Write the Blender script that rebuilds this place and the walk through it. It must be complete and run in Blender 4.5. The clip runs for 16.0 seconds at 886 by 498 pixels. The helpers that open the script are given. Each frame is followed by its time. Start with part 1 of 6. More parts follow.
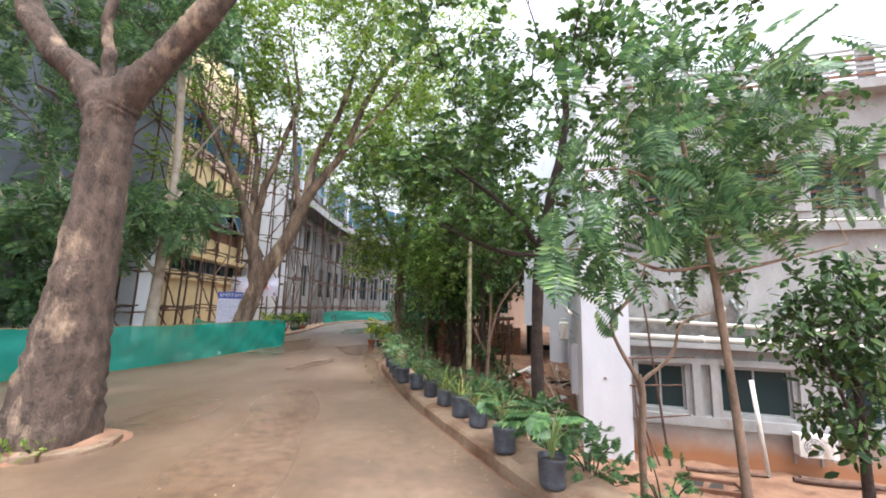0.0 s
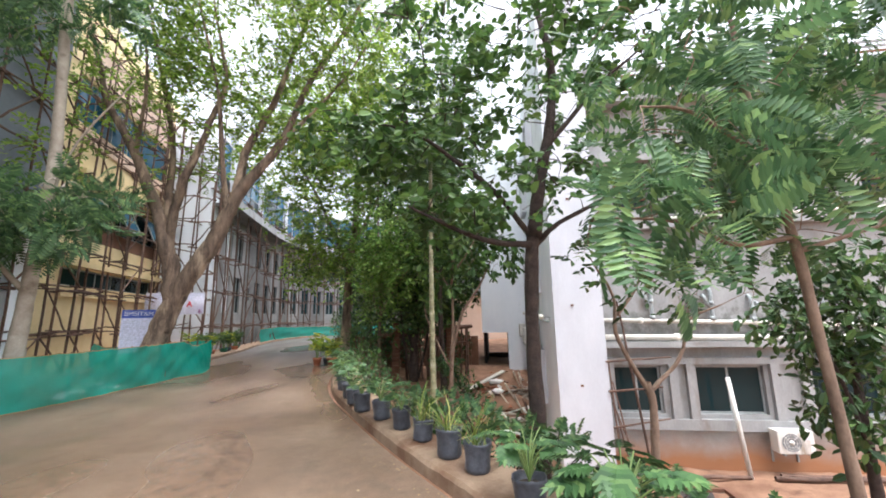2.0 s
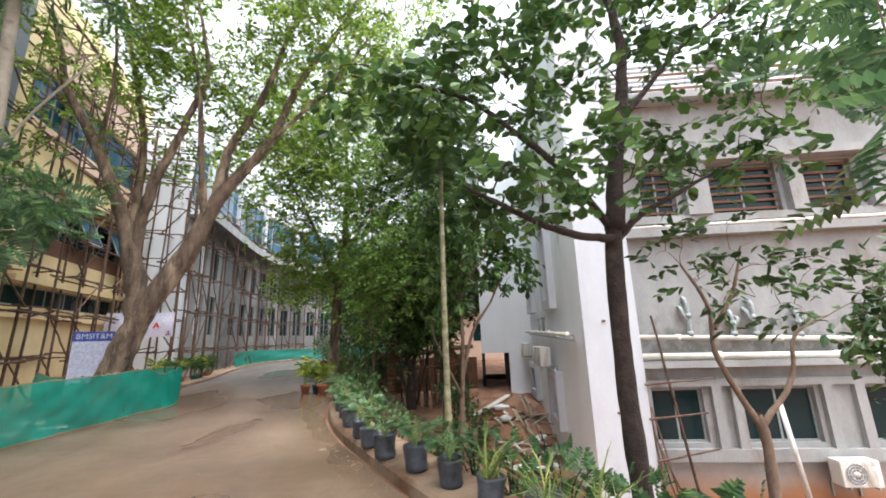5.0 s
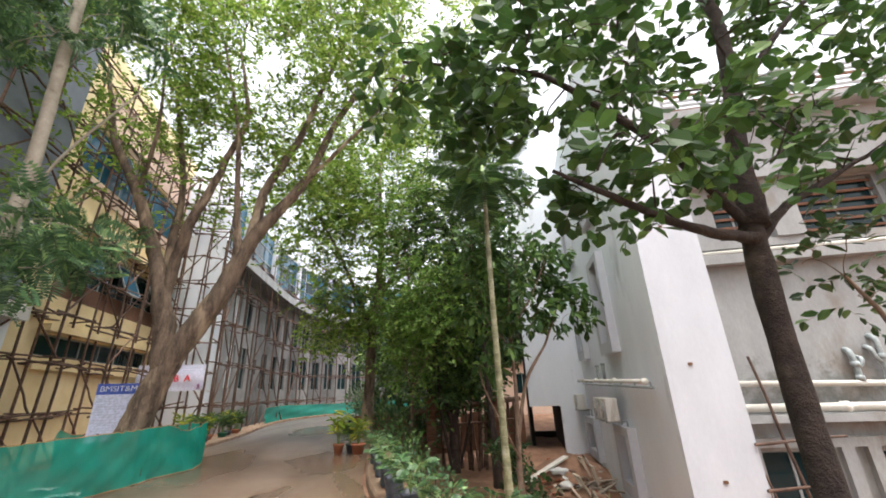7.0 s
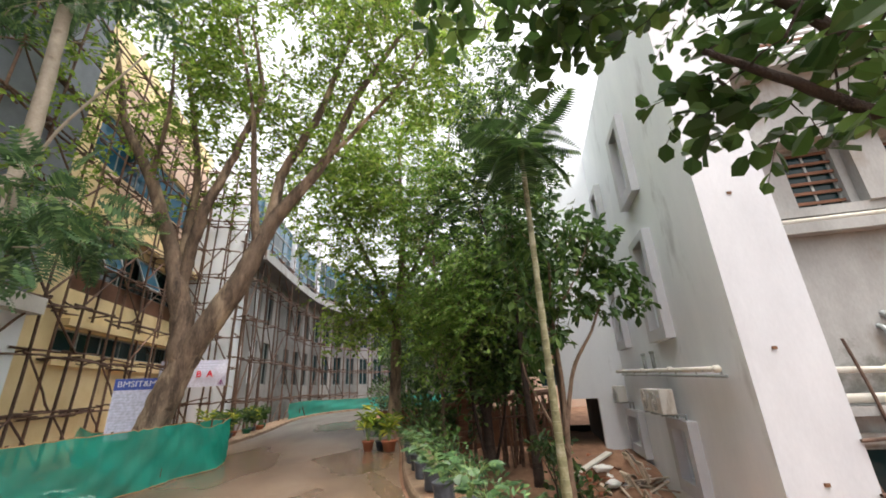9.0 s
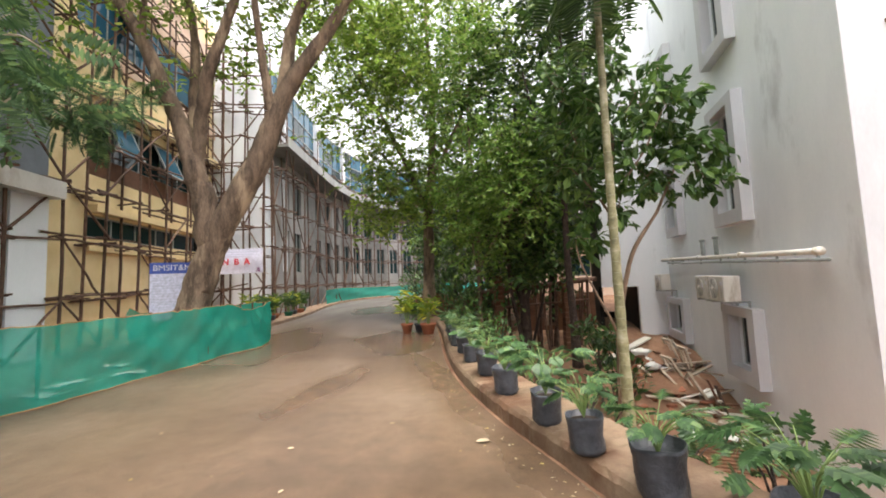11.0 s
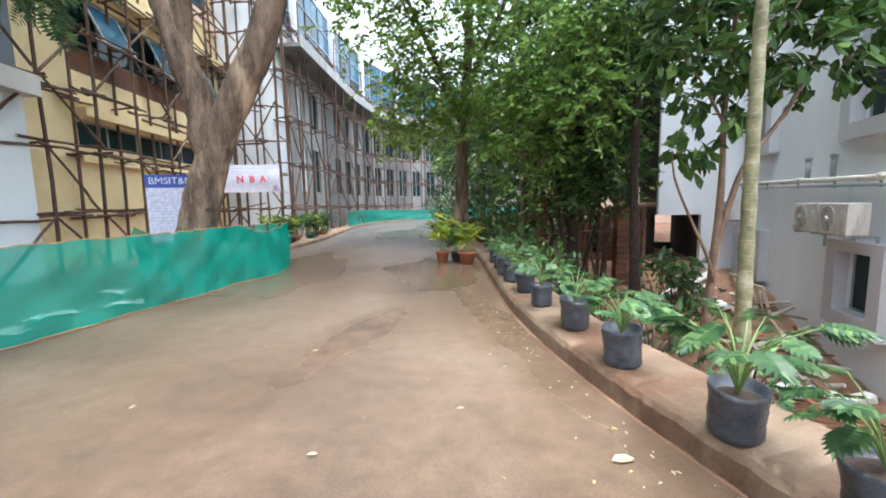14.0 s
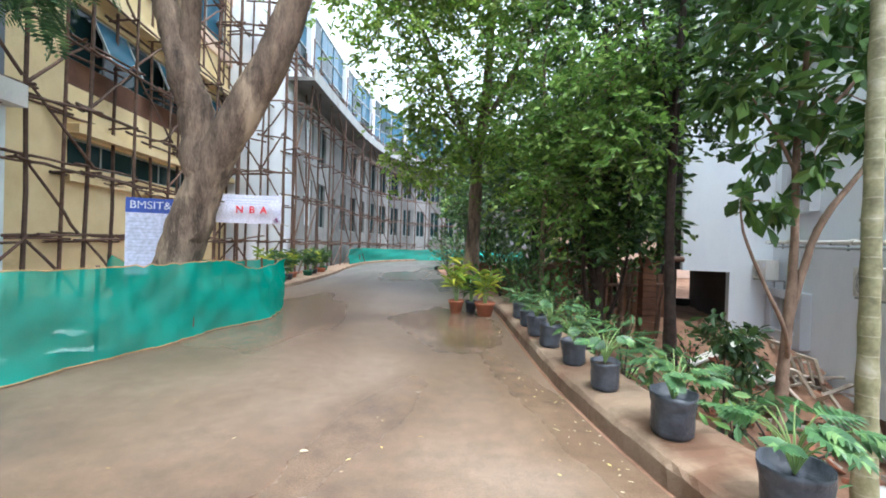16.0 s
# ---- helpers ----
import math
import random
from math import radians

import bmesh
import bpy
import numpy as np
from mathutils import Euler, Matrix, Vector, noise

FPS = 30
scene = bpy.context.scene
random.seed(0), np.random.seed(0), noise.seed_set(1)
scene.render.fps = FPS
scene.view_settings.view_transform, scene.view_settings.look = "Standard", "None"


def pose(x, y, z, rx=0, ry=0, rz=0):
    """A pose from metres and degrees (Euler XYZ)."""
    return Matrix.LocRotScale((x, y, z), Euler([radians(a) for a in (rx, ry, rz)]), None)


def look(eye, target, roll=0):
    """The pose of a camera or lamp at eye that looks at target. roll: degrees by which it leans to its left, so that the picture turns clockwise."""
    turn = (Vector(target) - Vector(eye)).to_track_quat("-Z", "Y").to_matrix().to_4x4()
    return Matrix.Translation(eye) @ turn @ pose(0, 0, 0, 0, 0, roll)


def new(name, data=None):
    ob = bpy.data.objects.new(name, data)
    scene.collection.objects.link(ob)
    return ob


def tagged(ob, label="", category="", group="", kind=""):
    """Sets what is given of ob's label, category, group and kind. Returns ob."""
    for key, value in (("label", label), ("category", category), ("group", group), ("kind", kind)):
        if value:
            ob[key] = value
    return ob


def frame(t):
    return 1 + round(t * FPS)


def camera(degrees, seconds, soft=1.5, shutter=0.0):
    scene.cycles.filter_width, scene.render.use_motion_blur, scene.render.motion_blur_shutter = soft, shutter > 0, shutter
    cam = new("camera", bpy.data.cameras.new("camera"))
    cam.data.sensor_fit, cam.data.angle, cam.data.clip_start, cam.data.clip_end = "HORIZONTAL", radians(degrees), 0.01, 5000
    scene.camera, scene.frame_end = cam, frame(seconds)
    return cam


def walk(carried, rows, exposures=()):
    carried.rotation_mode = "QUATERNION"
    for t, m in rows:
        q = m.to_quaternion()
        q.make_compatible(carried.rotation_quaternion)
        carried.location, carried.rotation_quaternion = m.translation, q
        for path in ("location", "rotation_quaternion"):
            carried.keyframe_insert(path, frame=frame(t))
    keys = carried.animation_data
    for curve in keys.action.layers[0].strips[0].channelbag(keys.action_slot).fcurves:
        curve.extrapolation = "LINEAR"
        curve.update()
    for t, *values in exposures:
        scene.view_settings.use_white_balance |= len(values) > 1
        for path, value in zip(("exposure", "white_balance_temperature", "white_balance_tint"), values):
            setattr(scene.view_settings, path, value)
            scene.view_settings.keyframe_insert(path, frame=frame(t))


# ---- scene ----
cam = camera(97.5, 16.0, 1.8)
PATH = [
    (0, (0.042, -0.159, 1.626), (0.054, 1.82, 1.92), 1.5),
    (0.5, (-0.005, 0.24, 1.606), (0.086, 2.211, 1.932), 0.6),
    (1, (-0.064, 0.605, 1.585), (0.097, 2.57, 1.922), -0.0),
    (1.5, (-0.165, 0.926, 1.554), (0.046, 2.883, 1.907), -0.6),
    (2, (-0.296, 1.186, 1.559), (-0.001, 3.134, 1.907), -1.1),
    (2.5, (-0.392, 1.403, 1.555), (-0.043, 3.339, 1.918), -1.4),
    (3, (-0.475, 1.644, 1.579), (-0.103, 3.571, 1.965), -1.5),
    (3.5, (-0.575, 1.885, 1.578), (-0.163, 3.81, 1.932), -1.4),
    (6, (-1.065, 3.037, 1.517), (-0.704, 4.928, 2.06), -2.3),
    (6.5, (-1.082, 3.315, 1.503), (-0.776, 5.198, 2.101), -2.4),
    (7, (-1.152, 3.577, 1.469), (-0.9, 5.436, 2.162), -2.3),
    (7.5, (-1.233, 3.795, 1.487), (-0.99, 5.637, 2.227), -2.5),
    (8, (-1.311, 4.018, 1.47), (-1.092, 5.85, 2.243), -2.5),
    (10.5, (-1.723, 5.359, 1.375), (-1.635, 7.334, 1.672), -3.0),
    (11, (-1.789, 5.621, 1.34), (-1.755, 7.614, 1.497), -2.4),
    (11.5, (-1.862, 5.856, 1.336), (-1.881, 7.856, 1.358), -1.9),
    (12, (-1.954, 6.117, 1.309), (-1.963, 8.117, 1.256), -1.5),
    (12.5, (-2.041, 6.35, 1.315), (-2.068, 8.345, 1.175), -1.4),
    (13, (-2.107, 6.585, 1.312), (-2.19, 8.58, 1.192), -1.4),
    (13.5, (-2.171, 6.834, 1.314), (-2.266, 8.821, 1.108), -1.5),
    (14, (-2.27, 7.078, 1.29), (-2.347, 9.064, 1.064), -1.3),
    (14.5, (-2.364, 7.319, 1.295), (-2.429, 9.3, 1.027), -0.5),
    (15, (-2.457, 7.555, 1.306), (-2.569, 9.545, 1.139), 0.4),
    (15.5, (-2.528, 7.782, 1.327), (-2.613, 9.778, 1.236), 1.2),
    (16, (-2.655, 8.011, 1.322), (-2.722, 10.01, 1.307), 1.7),
]
EXPOSURES = [(0, 0.0, 6250, 12), (6, -0.05, 6500, 10), (8, -0.22, 6800, 11), (10.4, 0.0, 7000, 11), (11.3, 0.22, 6900, 11), (13, 0.45, 6200, 9), (16, 0.5, 5750, 5)]
walk(cam, [(t, look(eye, target, roll)) for t, eye, target, roll in PATH], [(t, 2.06 + stops, kelvin - 110, tint) for t, stops, kelvin, tint in EXPOSURES])

# ---- light ----
SUN_EL, SUN_ROT = radians(77), radians(155)
world = bpy.data.worlds.new("sky")
scene.world = world
world.use_nodes = True
wn, wl = world.node_tree.nodes, world.node_tree.links
sky = wn.new("ShaderNodeTexSky")
sky.sky_type, sky.sun_disc, sky.sun_elevation, sky.sun_rotation = "NISHITA", False, SUN_EL, SUN_ROT
sky.air_density, sky.dust_density, sky.ozone_density = 1.0, 5.0, 1.0
haze = wn.new("ShaderNodeHueSaturation")
haze.inputs["Saturation"].default_value = 0.22
haze.inputs["Value"].default_value = 1.0
wl.new(sky.outputs[0], haze.inputs["Color"])
wl.new(haze.outputs[0], wn["Background"].inputs["Color"])
wn["Background"].inputs["Strength"].default_value = 0.15
sun_data = bpy.data.lights.new("sun", "SUN")
sun_data.energy, sun_data.angle, sun_data.color = 0.5, radians(45), (1.0, 0.97, 0.92)
sun = new("sun", sun_data)
sun.matrix_world = look((24.0 * math.sin(SUN_ROT), 12 + 24.0 * math.cos(SUN_ROT), 24.0 * math.tan(SUN_EL)), (0, 12, 0))


# ---- materials ----
def nodes_of(name):
    m = bpy.data.materials.new(name)
    m.use_nodes = True
    nt = m.node_tree
    return m, nt, nt.nodes["Principled BSDF"]


def node(nt, kind, **values):
    n = nt.nodes.new(kind)
    for key, value in values.items():
        n.inputs[key].default_value = value
    return n


def ramp(nt, source, stops):
    r = nt.nodes.new("ShaderNodeValToRGB")
    while len(r.color_ramp.elements) < len(stops):
        r.color_ramp.elements.new(0.5)
    for e, (at, c) in zip(r.color_ramp.elements, stops):
        e.position, e.color = at, (*c, 1)
    nt.links.new(source, r.inputs["Fac"])
    return r.outputs["Color"]


def position(nt):
    return nt.nodes.new("ShaderNodeNewGeometry").outputs["Position"]


def surface(name, dark, light, scale=3.0, rough=0.8, fine=40.0, bump=0.15, stain=None, stain_scale=0.6, stain_at=0.58,
            stretch=(1, 1, 1), metal=0.0, vary=0.0, rough_low=None):
    """A paint, wood, stone or soil: two tones, a fine grain, stains of their own shape, relief."""
    m, nt, p = nodes_of(name)
    L = nt.links.new
    mp = node(nt, "ShaderNodeMapping", Scale=stretch)
    L(position(nt), mp.inputs["Vector"])
    n1 = node(nt, "ShaderNodeTexNoise", Scale=scale, Detail=6.0, Roughness=0.6)
    n2 = node(nt, "ShaderNodeTexNoise", Scale=fine, Detail=3.0, Roughness=0.6)
    for n in (n1, n2):
        L(mp.outputs[0], n.inputs["Vector"])
    mixv = nt.nodes.new("ShaderNodeMath")
    mixv.operation = "MULTIPLY_ADD"
    mixv.inputs[1].default_value = 0.35
    L(n2.outputs["Fac"], mixv.inputs[0])
    L(n1.outputs["Fac"], mixv.inputs[2])
    col = ramp(nt, mixv.outputs[0], [(0.45, dark), (0.9, light)])
    if stain:
        n3 = node(nt, "ShaderNodeTexNoise", Scale=stain_scale, Detail=7.0, Roughness=0.65)
        L(mp.outputs[0], n3.inputs["Vector"])
        mask = ramp(nt, n3.outputs["Fac"], [(stain_at, (0, 0, 0)), (stain_at + 0.14, (1, 1, 1))])
        mx = nt.nodes.new("ShaderNodeMixRGB")
        L(mask, mx.inputs["Fac"])
        L(col, mx.inputs["Color1"])
        mx.inputs["Color2"].default_value = (*stain, 1)
        col = mx.outputs[0]
        if rough_low is not None:
            rr = nt.nodes.new("ShaderNodeMapRange")
            L(mask, rr.inputs["Value"])
            rr.inputs["To Min"].default_value, rr.inputs["To Max"].default_value = rough, rough_low
            L(rr.outputs[0], p.inputs["Roughness"])
    if vary:
        info = nt.nodes.new("ShaderNodeObjectInfo")
        hs = nt.nodes.new("ShaderNodeHueSaturation")
        vr = nt.nodes.new("ShaderNodeMapRange")
        L(info.outputs["Random"], vr.inputs["Value"])
        vr.inputs["To Min"].default_value, vr.inputs["To Max"].default_value = 1 - vary, 1 + vary
        L(vr.outputs[0], hs.inputs["Value"])
        L(col, hs.inputs["Color"])
        col = hs.outputs[0]
    L(col, p.inputs["Base Color"])
    p.inputs["Metallic"].default_value = metal
    if not (stain and rough_low is not None):
        p.inputs["Roughness"].default_value = rough
    if bump:
        b = node(nt, "ShaderNodeBump", Strength=min(1.0, bump), Distance=0.02 if bump < 0.8 else 0.06)
        L(mixv.outputs[0], b.inputs["Height"])
        L(b.outputs[0], p.inputs["Normal"])
    return m


def leaf_material(name, dark, light, tip=None, rough=0.45, glow=0.35):
    """Leaf blades: each blade its own tone, some light passing through."""
    m, nt, p = nodes_of(name)
    L = nt.links.new
    geo = nt.nodes.new("ShaderNodeNewGeometry")
    col = ramp(nt, geo.outputs["Random Per Island"], [(0.0, dark), (0.75, light), (1.0, tip or light)])
    n = node(nt, "ShaderNodeTexNoise", Scale=1.3, Detail=3.0)
    L(geo.outputs["Position"], n.inputs["Vector"])
    vr = nt.nodes.new("ShaderNodeMapRange")
    L(n.outputs["Fac"], vr.inputs["Value"])
    vr.inputs["From Min"].default_value, vr.inputs["From Max"].default_value = 0.3, 0.7
    vr.inputs["To Min"].default_value, vr.inputs["To Max"].default_value = 0.7, 1.3
    hs = nt.nodes.new("ShaderNodeHueSaturation")
    L(vr.outputs[0], hs.inputs["Value"])
    L(col, hs.inputs["Color"])
    L(hs.outputs[0], p.inputs["Base Color"])
    p.inputs["Roughness"].default_value = rough
    p.inputs["Specular IOR Level"].default_value = 0.32
    tr = nt.nodes.new("ShaderNodeBsdfTranslucent")
    L(hs.outputs[0], tr.inputs["Color"])
    mx = nt.nodes.new("ShaderNodeMixShader")
    mx.inputs["Fac"].default_value = glow
    L(p.outputs[0], mx.inputs[1])
    L(tr.outputs[0], mx.inputs[2])
    L(mx.outputs[0], nt.nodes["Material Output"].inputs["Surface"])
    return m


def plain(name, colour, rough=0.5, metal=0.0):
    m, nt, p = nodes_of(name)
    n = node(nt, "ShaderNodeTexNoise", Scale=18.0, Detail=4.0)
    nt.links.new(position(nt), n.inputs["Vector"])
    a = tuple(c * 0.82 for c in colour)
    b = tuple(min(1, c * 1.12) for c in colour)
    nt.links.new(ramp(nt, n.outputs["Fac"], [(0.35, a), (0.65, b)]), p.inputs["Base Color"])
    p.inputs["Roughness"].default_value, p.inputs["Metallic"].default_value = rough, metal
    return m


def glass_dark(name, colour, rough=0.06):
    m, nt, p = nodes_of(name)
    p.inputs["Base Color"].default_value = (*colour, 1)
    p.inputs["Roughness"].default_value = rough
    p.inputs["Specular IOR Level"].default_value = 0.22
    return m


def net_material(name):
    """Woven shade net: half of it holes."""
    m, nt, p = nodes_of(name)
    L = nt.links.new
    n = node(nt, "ShaderNodeTexNoise", Scale=1.1, Detail=8.0, Roughness=0.7)
    L(position(nt), n.inputs["Vector"])
    L(ramp(nt, n.outputs["Fac"], [(0.35, (0.0, 0.30, 0.235)), (0.68, (0.01, 0.42, 0.33))]), p.inputs["Base Color"])
    p.inputs["Roughness"].default_value = 0.6
    tr = nt.nodes.new("ShaderNodeBsdfTranslucent")
    tr.inputs["Color"].default_value = (0.0, 0.5, 0.37, 1)
    mx = nt.nodes.new("ShaderNodeMixShader")
    mx.inputs["Fac"].default_value = 0.3
    L(p.outputs[0], mx.inputs[1])
    L(tr.outputs[0], mx.inputs[2])
    hole = nt.nodes.new("ShaderNodeBsdfTransparent")
    hole.inputs["Color"].default_value = (0.75, 0.95, 0.88, 1)
    mh = nt.nodes.new("ShaderNodeMixShader")
    mh.inputs["Fac"].default_value = 0.3
    L(mx.outputs[0], mh.inputs[1])
    L(hole.outputs[0], mh.inputs[2])
    L(mh.outputs[0], nt.nodes["Material Output"].inputs["Surface"])
    return m


def ringed(name):
    """A palm stem: green and grey blotches under narrow pale leaf scars."""
    m, nt, p = nodes_of(name)
    L = nt.links.new
    pos = position(nt)
    n = node(nt, "ShaderNodeTexNoise", Scale=5.0, Detail=5.0, Roughness=0.65)
    L(pos, n.inputs["Vector"])
    skin = ramp(nt, n.outputs["Fac"], [(0.35, (0.11, 0.10, 0.05)), (0.52, (0.22, 0.21, 0.115)), (0.7, (0.37, 0.34, 0.25))])
    xyz = nt.nodes.new("ShaderNodeSeparateXYZ")
    L(pos, xyz.inputs[0])
    wob = nt.nodes.new("ShaderNodeMath")
    wob.operation = "MULTIPLY_ADD"
    wob.inputs[1].default_value = 0.06
    L(n.outputs["Fac"], wob.inputs[0])
    L(xyz.outputs["Z"], wob.inputs[2])
    per = nt.nodes.new("ShaderNodeMath")
    per.operation = "PINGPONG"
    per.inputs[1].default_value = 0.085
    L(wob.outputs[0], per.inputs[0])
    scar = ramp(nt, per.outputs[0], [(0.0, (0.45, 0.45, 0.45)), (0.009, (0, 0, 0))])
    mx = nt.nodes.new("ShaderNodeMixRGB")
    L(scar, mx.inputs["Fac"])
    L(skin, mx.inputs["Color1"])
    mx.inputs["Color2"].default_value = (0.40, 0.38, 0.29, 1)
    L(mx.outputs[0], p.inputs["Base Color"])
    p.inputs["Roughness"].default_value = 0.6
    b = node(nt, "ShaderNodeBump", Strength=0.5, Distance=0.01)
    L(scar, b.inputs["Height"])
    L(b.outputs[0], p.inputs["Normal"])
    return m


def road_material(name):
    """Mud-stained asphalt with streaks of damp and a few standing wet patches."""
    m, nt, p = nodes_of(name)
    L = nt.links.new
    pos = position(nt)
    big = node(nt, "ShaderNodeTexNoise", Scale=0.55, Detail=7.0, Roughness=0.6)
    fine = node(nt, "ShaderNodeTexNoise", Scale=85.0, Detail=3.0, Roughness=0.7)
    mid = node(nt, "ShaderNodeTexNoise", Scale=6.0, Detail=5.0, Roughness=0.65)
    for n in (big, fine, mid):
        L(pos, n.inputs["Vector"])
    dry = ramp(nt, big.outputs["Fac"], [(0.3, (0.115, 0.083, 0.062)), (0.5, (0.18, 0.125, 0.088)), (0.72, (0.245, 0.185, 0.142))])
    grain = ramp(nt, fine.outputs["Fac"], [(0.3, (0.72, 0.72, 0.72)), (0.7, (1.22, 1.2, 1.18))])
    blot = ramp(nt, mid.outputs["Fac"], [(0.32, (0.74, 0.72, 0.70)), (0.68, (1.14, 1.13, 1.12))])
    xyz = nt.nodes.new("ShaderNodeSeparateXYZ")
    L(pos, xyz.inputs[0])
    away = nt.nodes.new("ShaderNodeMath")
    away.operation = "MULTIPLY_ADD"
    away.inputs[1].default_value = 9.0
    L(big.outputs["Fac"], away.inputs[0])
    L(xyz.outputs["Y"], away.inputs[2])
    clean = nt.nodes.new("ShaderNodeMapRange")
    L(away.outputs[0], clean.inputs["Value"])
    clean.inputs["From Min"].default_value, clean.inputs["From Max"].default_value = 20.0, 27.0
    swap = nt.nodes.new("ShaderNodeMixRGB")
    L(clean.outputs[0], swap.inputs["Fac"])
    L(dry, swap.inputs["Color1"])
    swap.inputs["Color2"].default_value = (0.125, 0.115, 0.11, 1)
    col = swap.outputs[0]
    for c in (grain, blot):
        mx = nt.nodes.new("ShaderNodeMixRGB")
        mx.blend_type = "MULTIPLY"
        mx.inputs["Fac"].default_value = 1.0
        L(col, mx.inputs["Color1"])
        L(c, mx.inputs["Color2"])
        col = mx.outputs[0]
    streak_map = node(nt, "ShaderNodeMapping", Scale=(1.0, 0.28, 1.0))
    L(pos, streak_map.inputs["Vector"])
    streak = node(nt, "ShaderNodeTexNoise", Scale=0.42, Detail=2.0, Roughness=0.5)
    L(streak_map.outputs[0], streak.inputs["Vector"])
    wet = ramp(nt, streak.outputs["Fac"], [(0.44, (0, 0, 0)), (0.66, (0.7, 0.7, 0.7))])
    for cx, cy, rx, ry, turn, most in ((-2.8, 14.7, 0.95, 1.7, 12, 1.0), (-4.9, 25.0, 1.3, 3.0, 0, 0.9), (-3.25, 11.0, 0.42, 2.2, -16, 0.55), (-1.55, 10.2, 0.4, 4.0, 14, 0.6), (-2.6, 7.9, 1.9, 0.5, 10, 0.5), (-4.9, 6.6, 0.5, 1.8, -30, 0.5)):
        mp = nt.nodes.new("ShaderNodeMapping")
        mp.vector_type = "TEXTURE"
        mp.inputs["Location"].default_value = (cx, cy, 0)
        mp.inputs["Rotation"].default_value = (0, 0, radians(turn))
        mp.inputs["Scale"].default_value = (rx, ry, 1)
        L(pos, mp.inputs["Vector"])
        ln = nt.nodes.new("ShaderNodeVectorMath")
        ln.operation = "LENGTH"
        L(mp.outputs[0], ln.inputs[0])
        ad = nt.nodes.new("ShaderNodeMath")
        ad.operation = "MULTIPLY_ADD"
        ad.inputs[1].default_value = 1.6
        L(big.outputs["Fac"], ad.inputs[0])
        L(ln.outputs["Value"], ad.inputs[2])
        mr = nt.nodes.new("ShaderNodeMapRange")
        mr.interpolation_type = "SMOOTHSTEP"
        L(ad.outputs[0], mr.inputs["Value"])
        mr.inputs["From Min"].default_value, mr.inputs["From Max"].default_value = 2.35, 1.05
        mr.inputs["To Max"].default_value = most
        mxx = nt.nodes.new("ShaderNodeMath")
        mxx.operation = "MAXIMUM"
        L(wet, mxx.inputs[0])
        L(mr.outputs[0], mxx.inputs[1])
        wet = mxx.outputs[0]
    dk = nt.nodes.new("ShaderNodeMixRGB")
    dk.blend_type = "MULTIPLY"
    L(wet, dk.inputs["Fac"])
    L(col, dk.inputs["Color1"])
    dk.inputs["Color2"].default_value = (0.74, 0.66, 0.57, 1)
    L(dk.outputs[0], p.inputs["Base Color"])
    rr = nt.nodes.new("ShaderNodeMapRange")
    L(wet, rr.inputs["Value"])
    rr.inputs["To Min"].default_value, rr.inputs["To Max"].default_value = 0.42, 0.13
    L(rr.outputs[0], p.inputs["Roughness"])
    bs = nt.nodes.new("ShaderNodeMapRange")
    L(wet, bs.inputs["Value"])
    bs.inputs["To Min"].default_value, bs.inputs["To Max"].default_value = 0.35, 0.04
    b = node(nt, "ShaderNodeBump", Distance=0.01)
    L(bs.outputs[0], b.inputs["Strength"])
    L(fine.outputs["Fac"], b.inputs["Height"])
    L(b.outputs[0], p.inputs["Normal"])
    return m


M_road = road_material("wet_earthy_asphalt")
M_soil = surface("red_soil", (0.16, 0.078, 0.044), (0.33, 0.19, 0.12), 1.6, 0.95, 30, 0.6, (0.10, 0.045, 0.025), 1.1)
M_kerb = surface("earth_stained_concrete", (0.16, 0.10, 0.062), (0.30, 0.215, 0.145), 2.4, 0.6, 60, 0.5, (0.13, 0.066, 0.036), 1.3, 0.48)
M_white = surface("white_painted_plaster", (0.50, 0.515, 0.555), (0.60, 0.615, 0.655), 1.3, 0.7, 30, 0.08, (0.60, 0.60, 0.63), 0.7, 0.6, (1, 1, 0.35))
M_grey = surface("pale_grey_plaster", (0.755, 0.795, 0.85), (0.85, 0.885, 0.93), 1.1, 0.75, 30, 0.08, (0.44, 0.455, 0.49), 0.5, 0.6, (1, 1, 0.4))
M_dirty = surface("weathered_white_plaster", (0.52, 0.505, 0.49), (0.69, 0.675, 0.66), 1.6, 0.8, 30, 0.12, (0.36, 0.30, 0.26), 0.9, 0.57, (1, 1, 0.45))
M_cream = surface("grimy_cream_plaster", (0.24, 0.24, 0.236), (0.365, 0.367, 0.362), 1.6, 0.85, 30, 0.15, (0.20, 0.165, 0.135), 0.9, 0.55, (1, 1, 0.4))


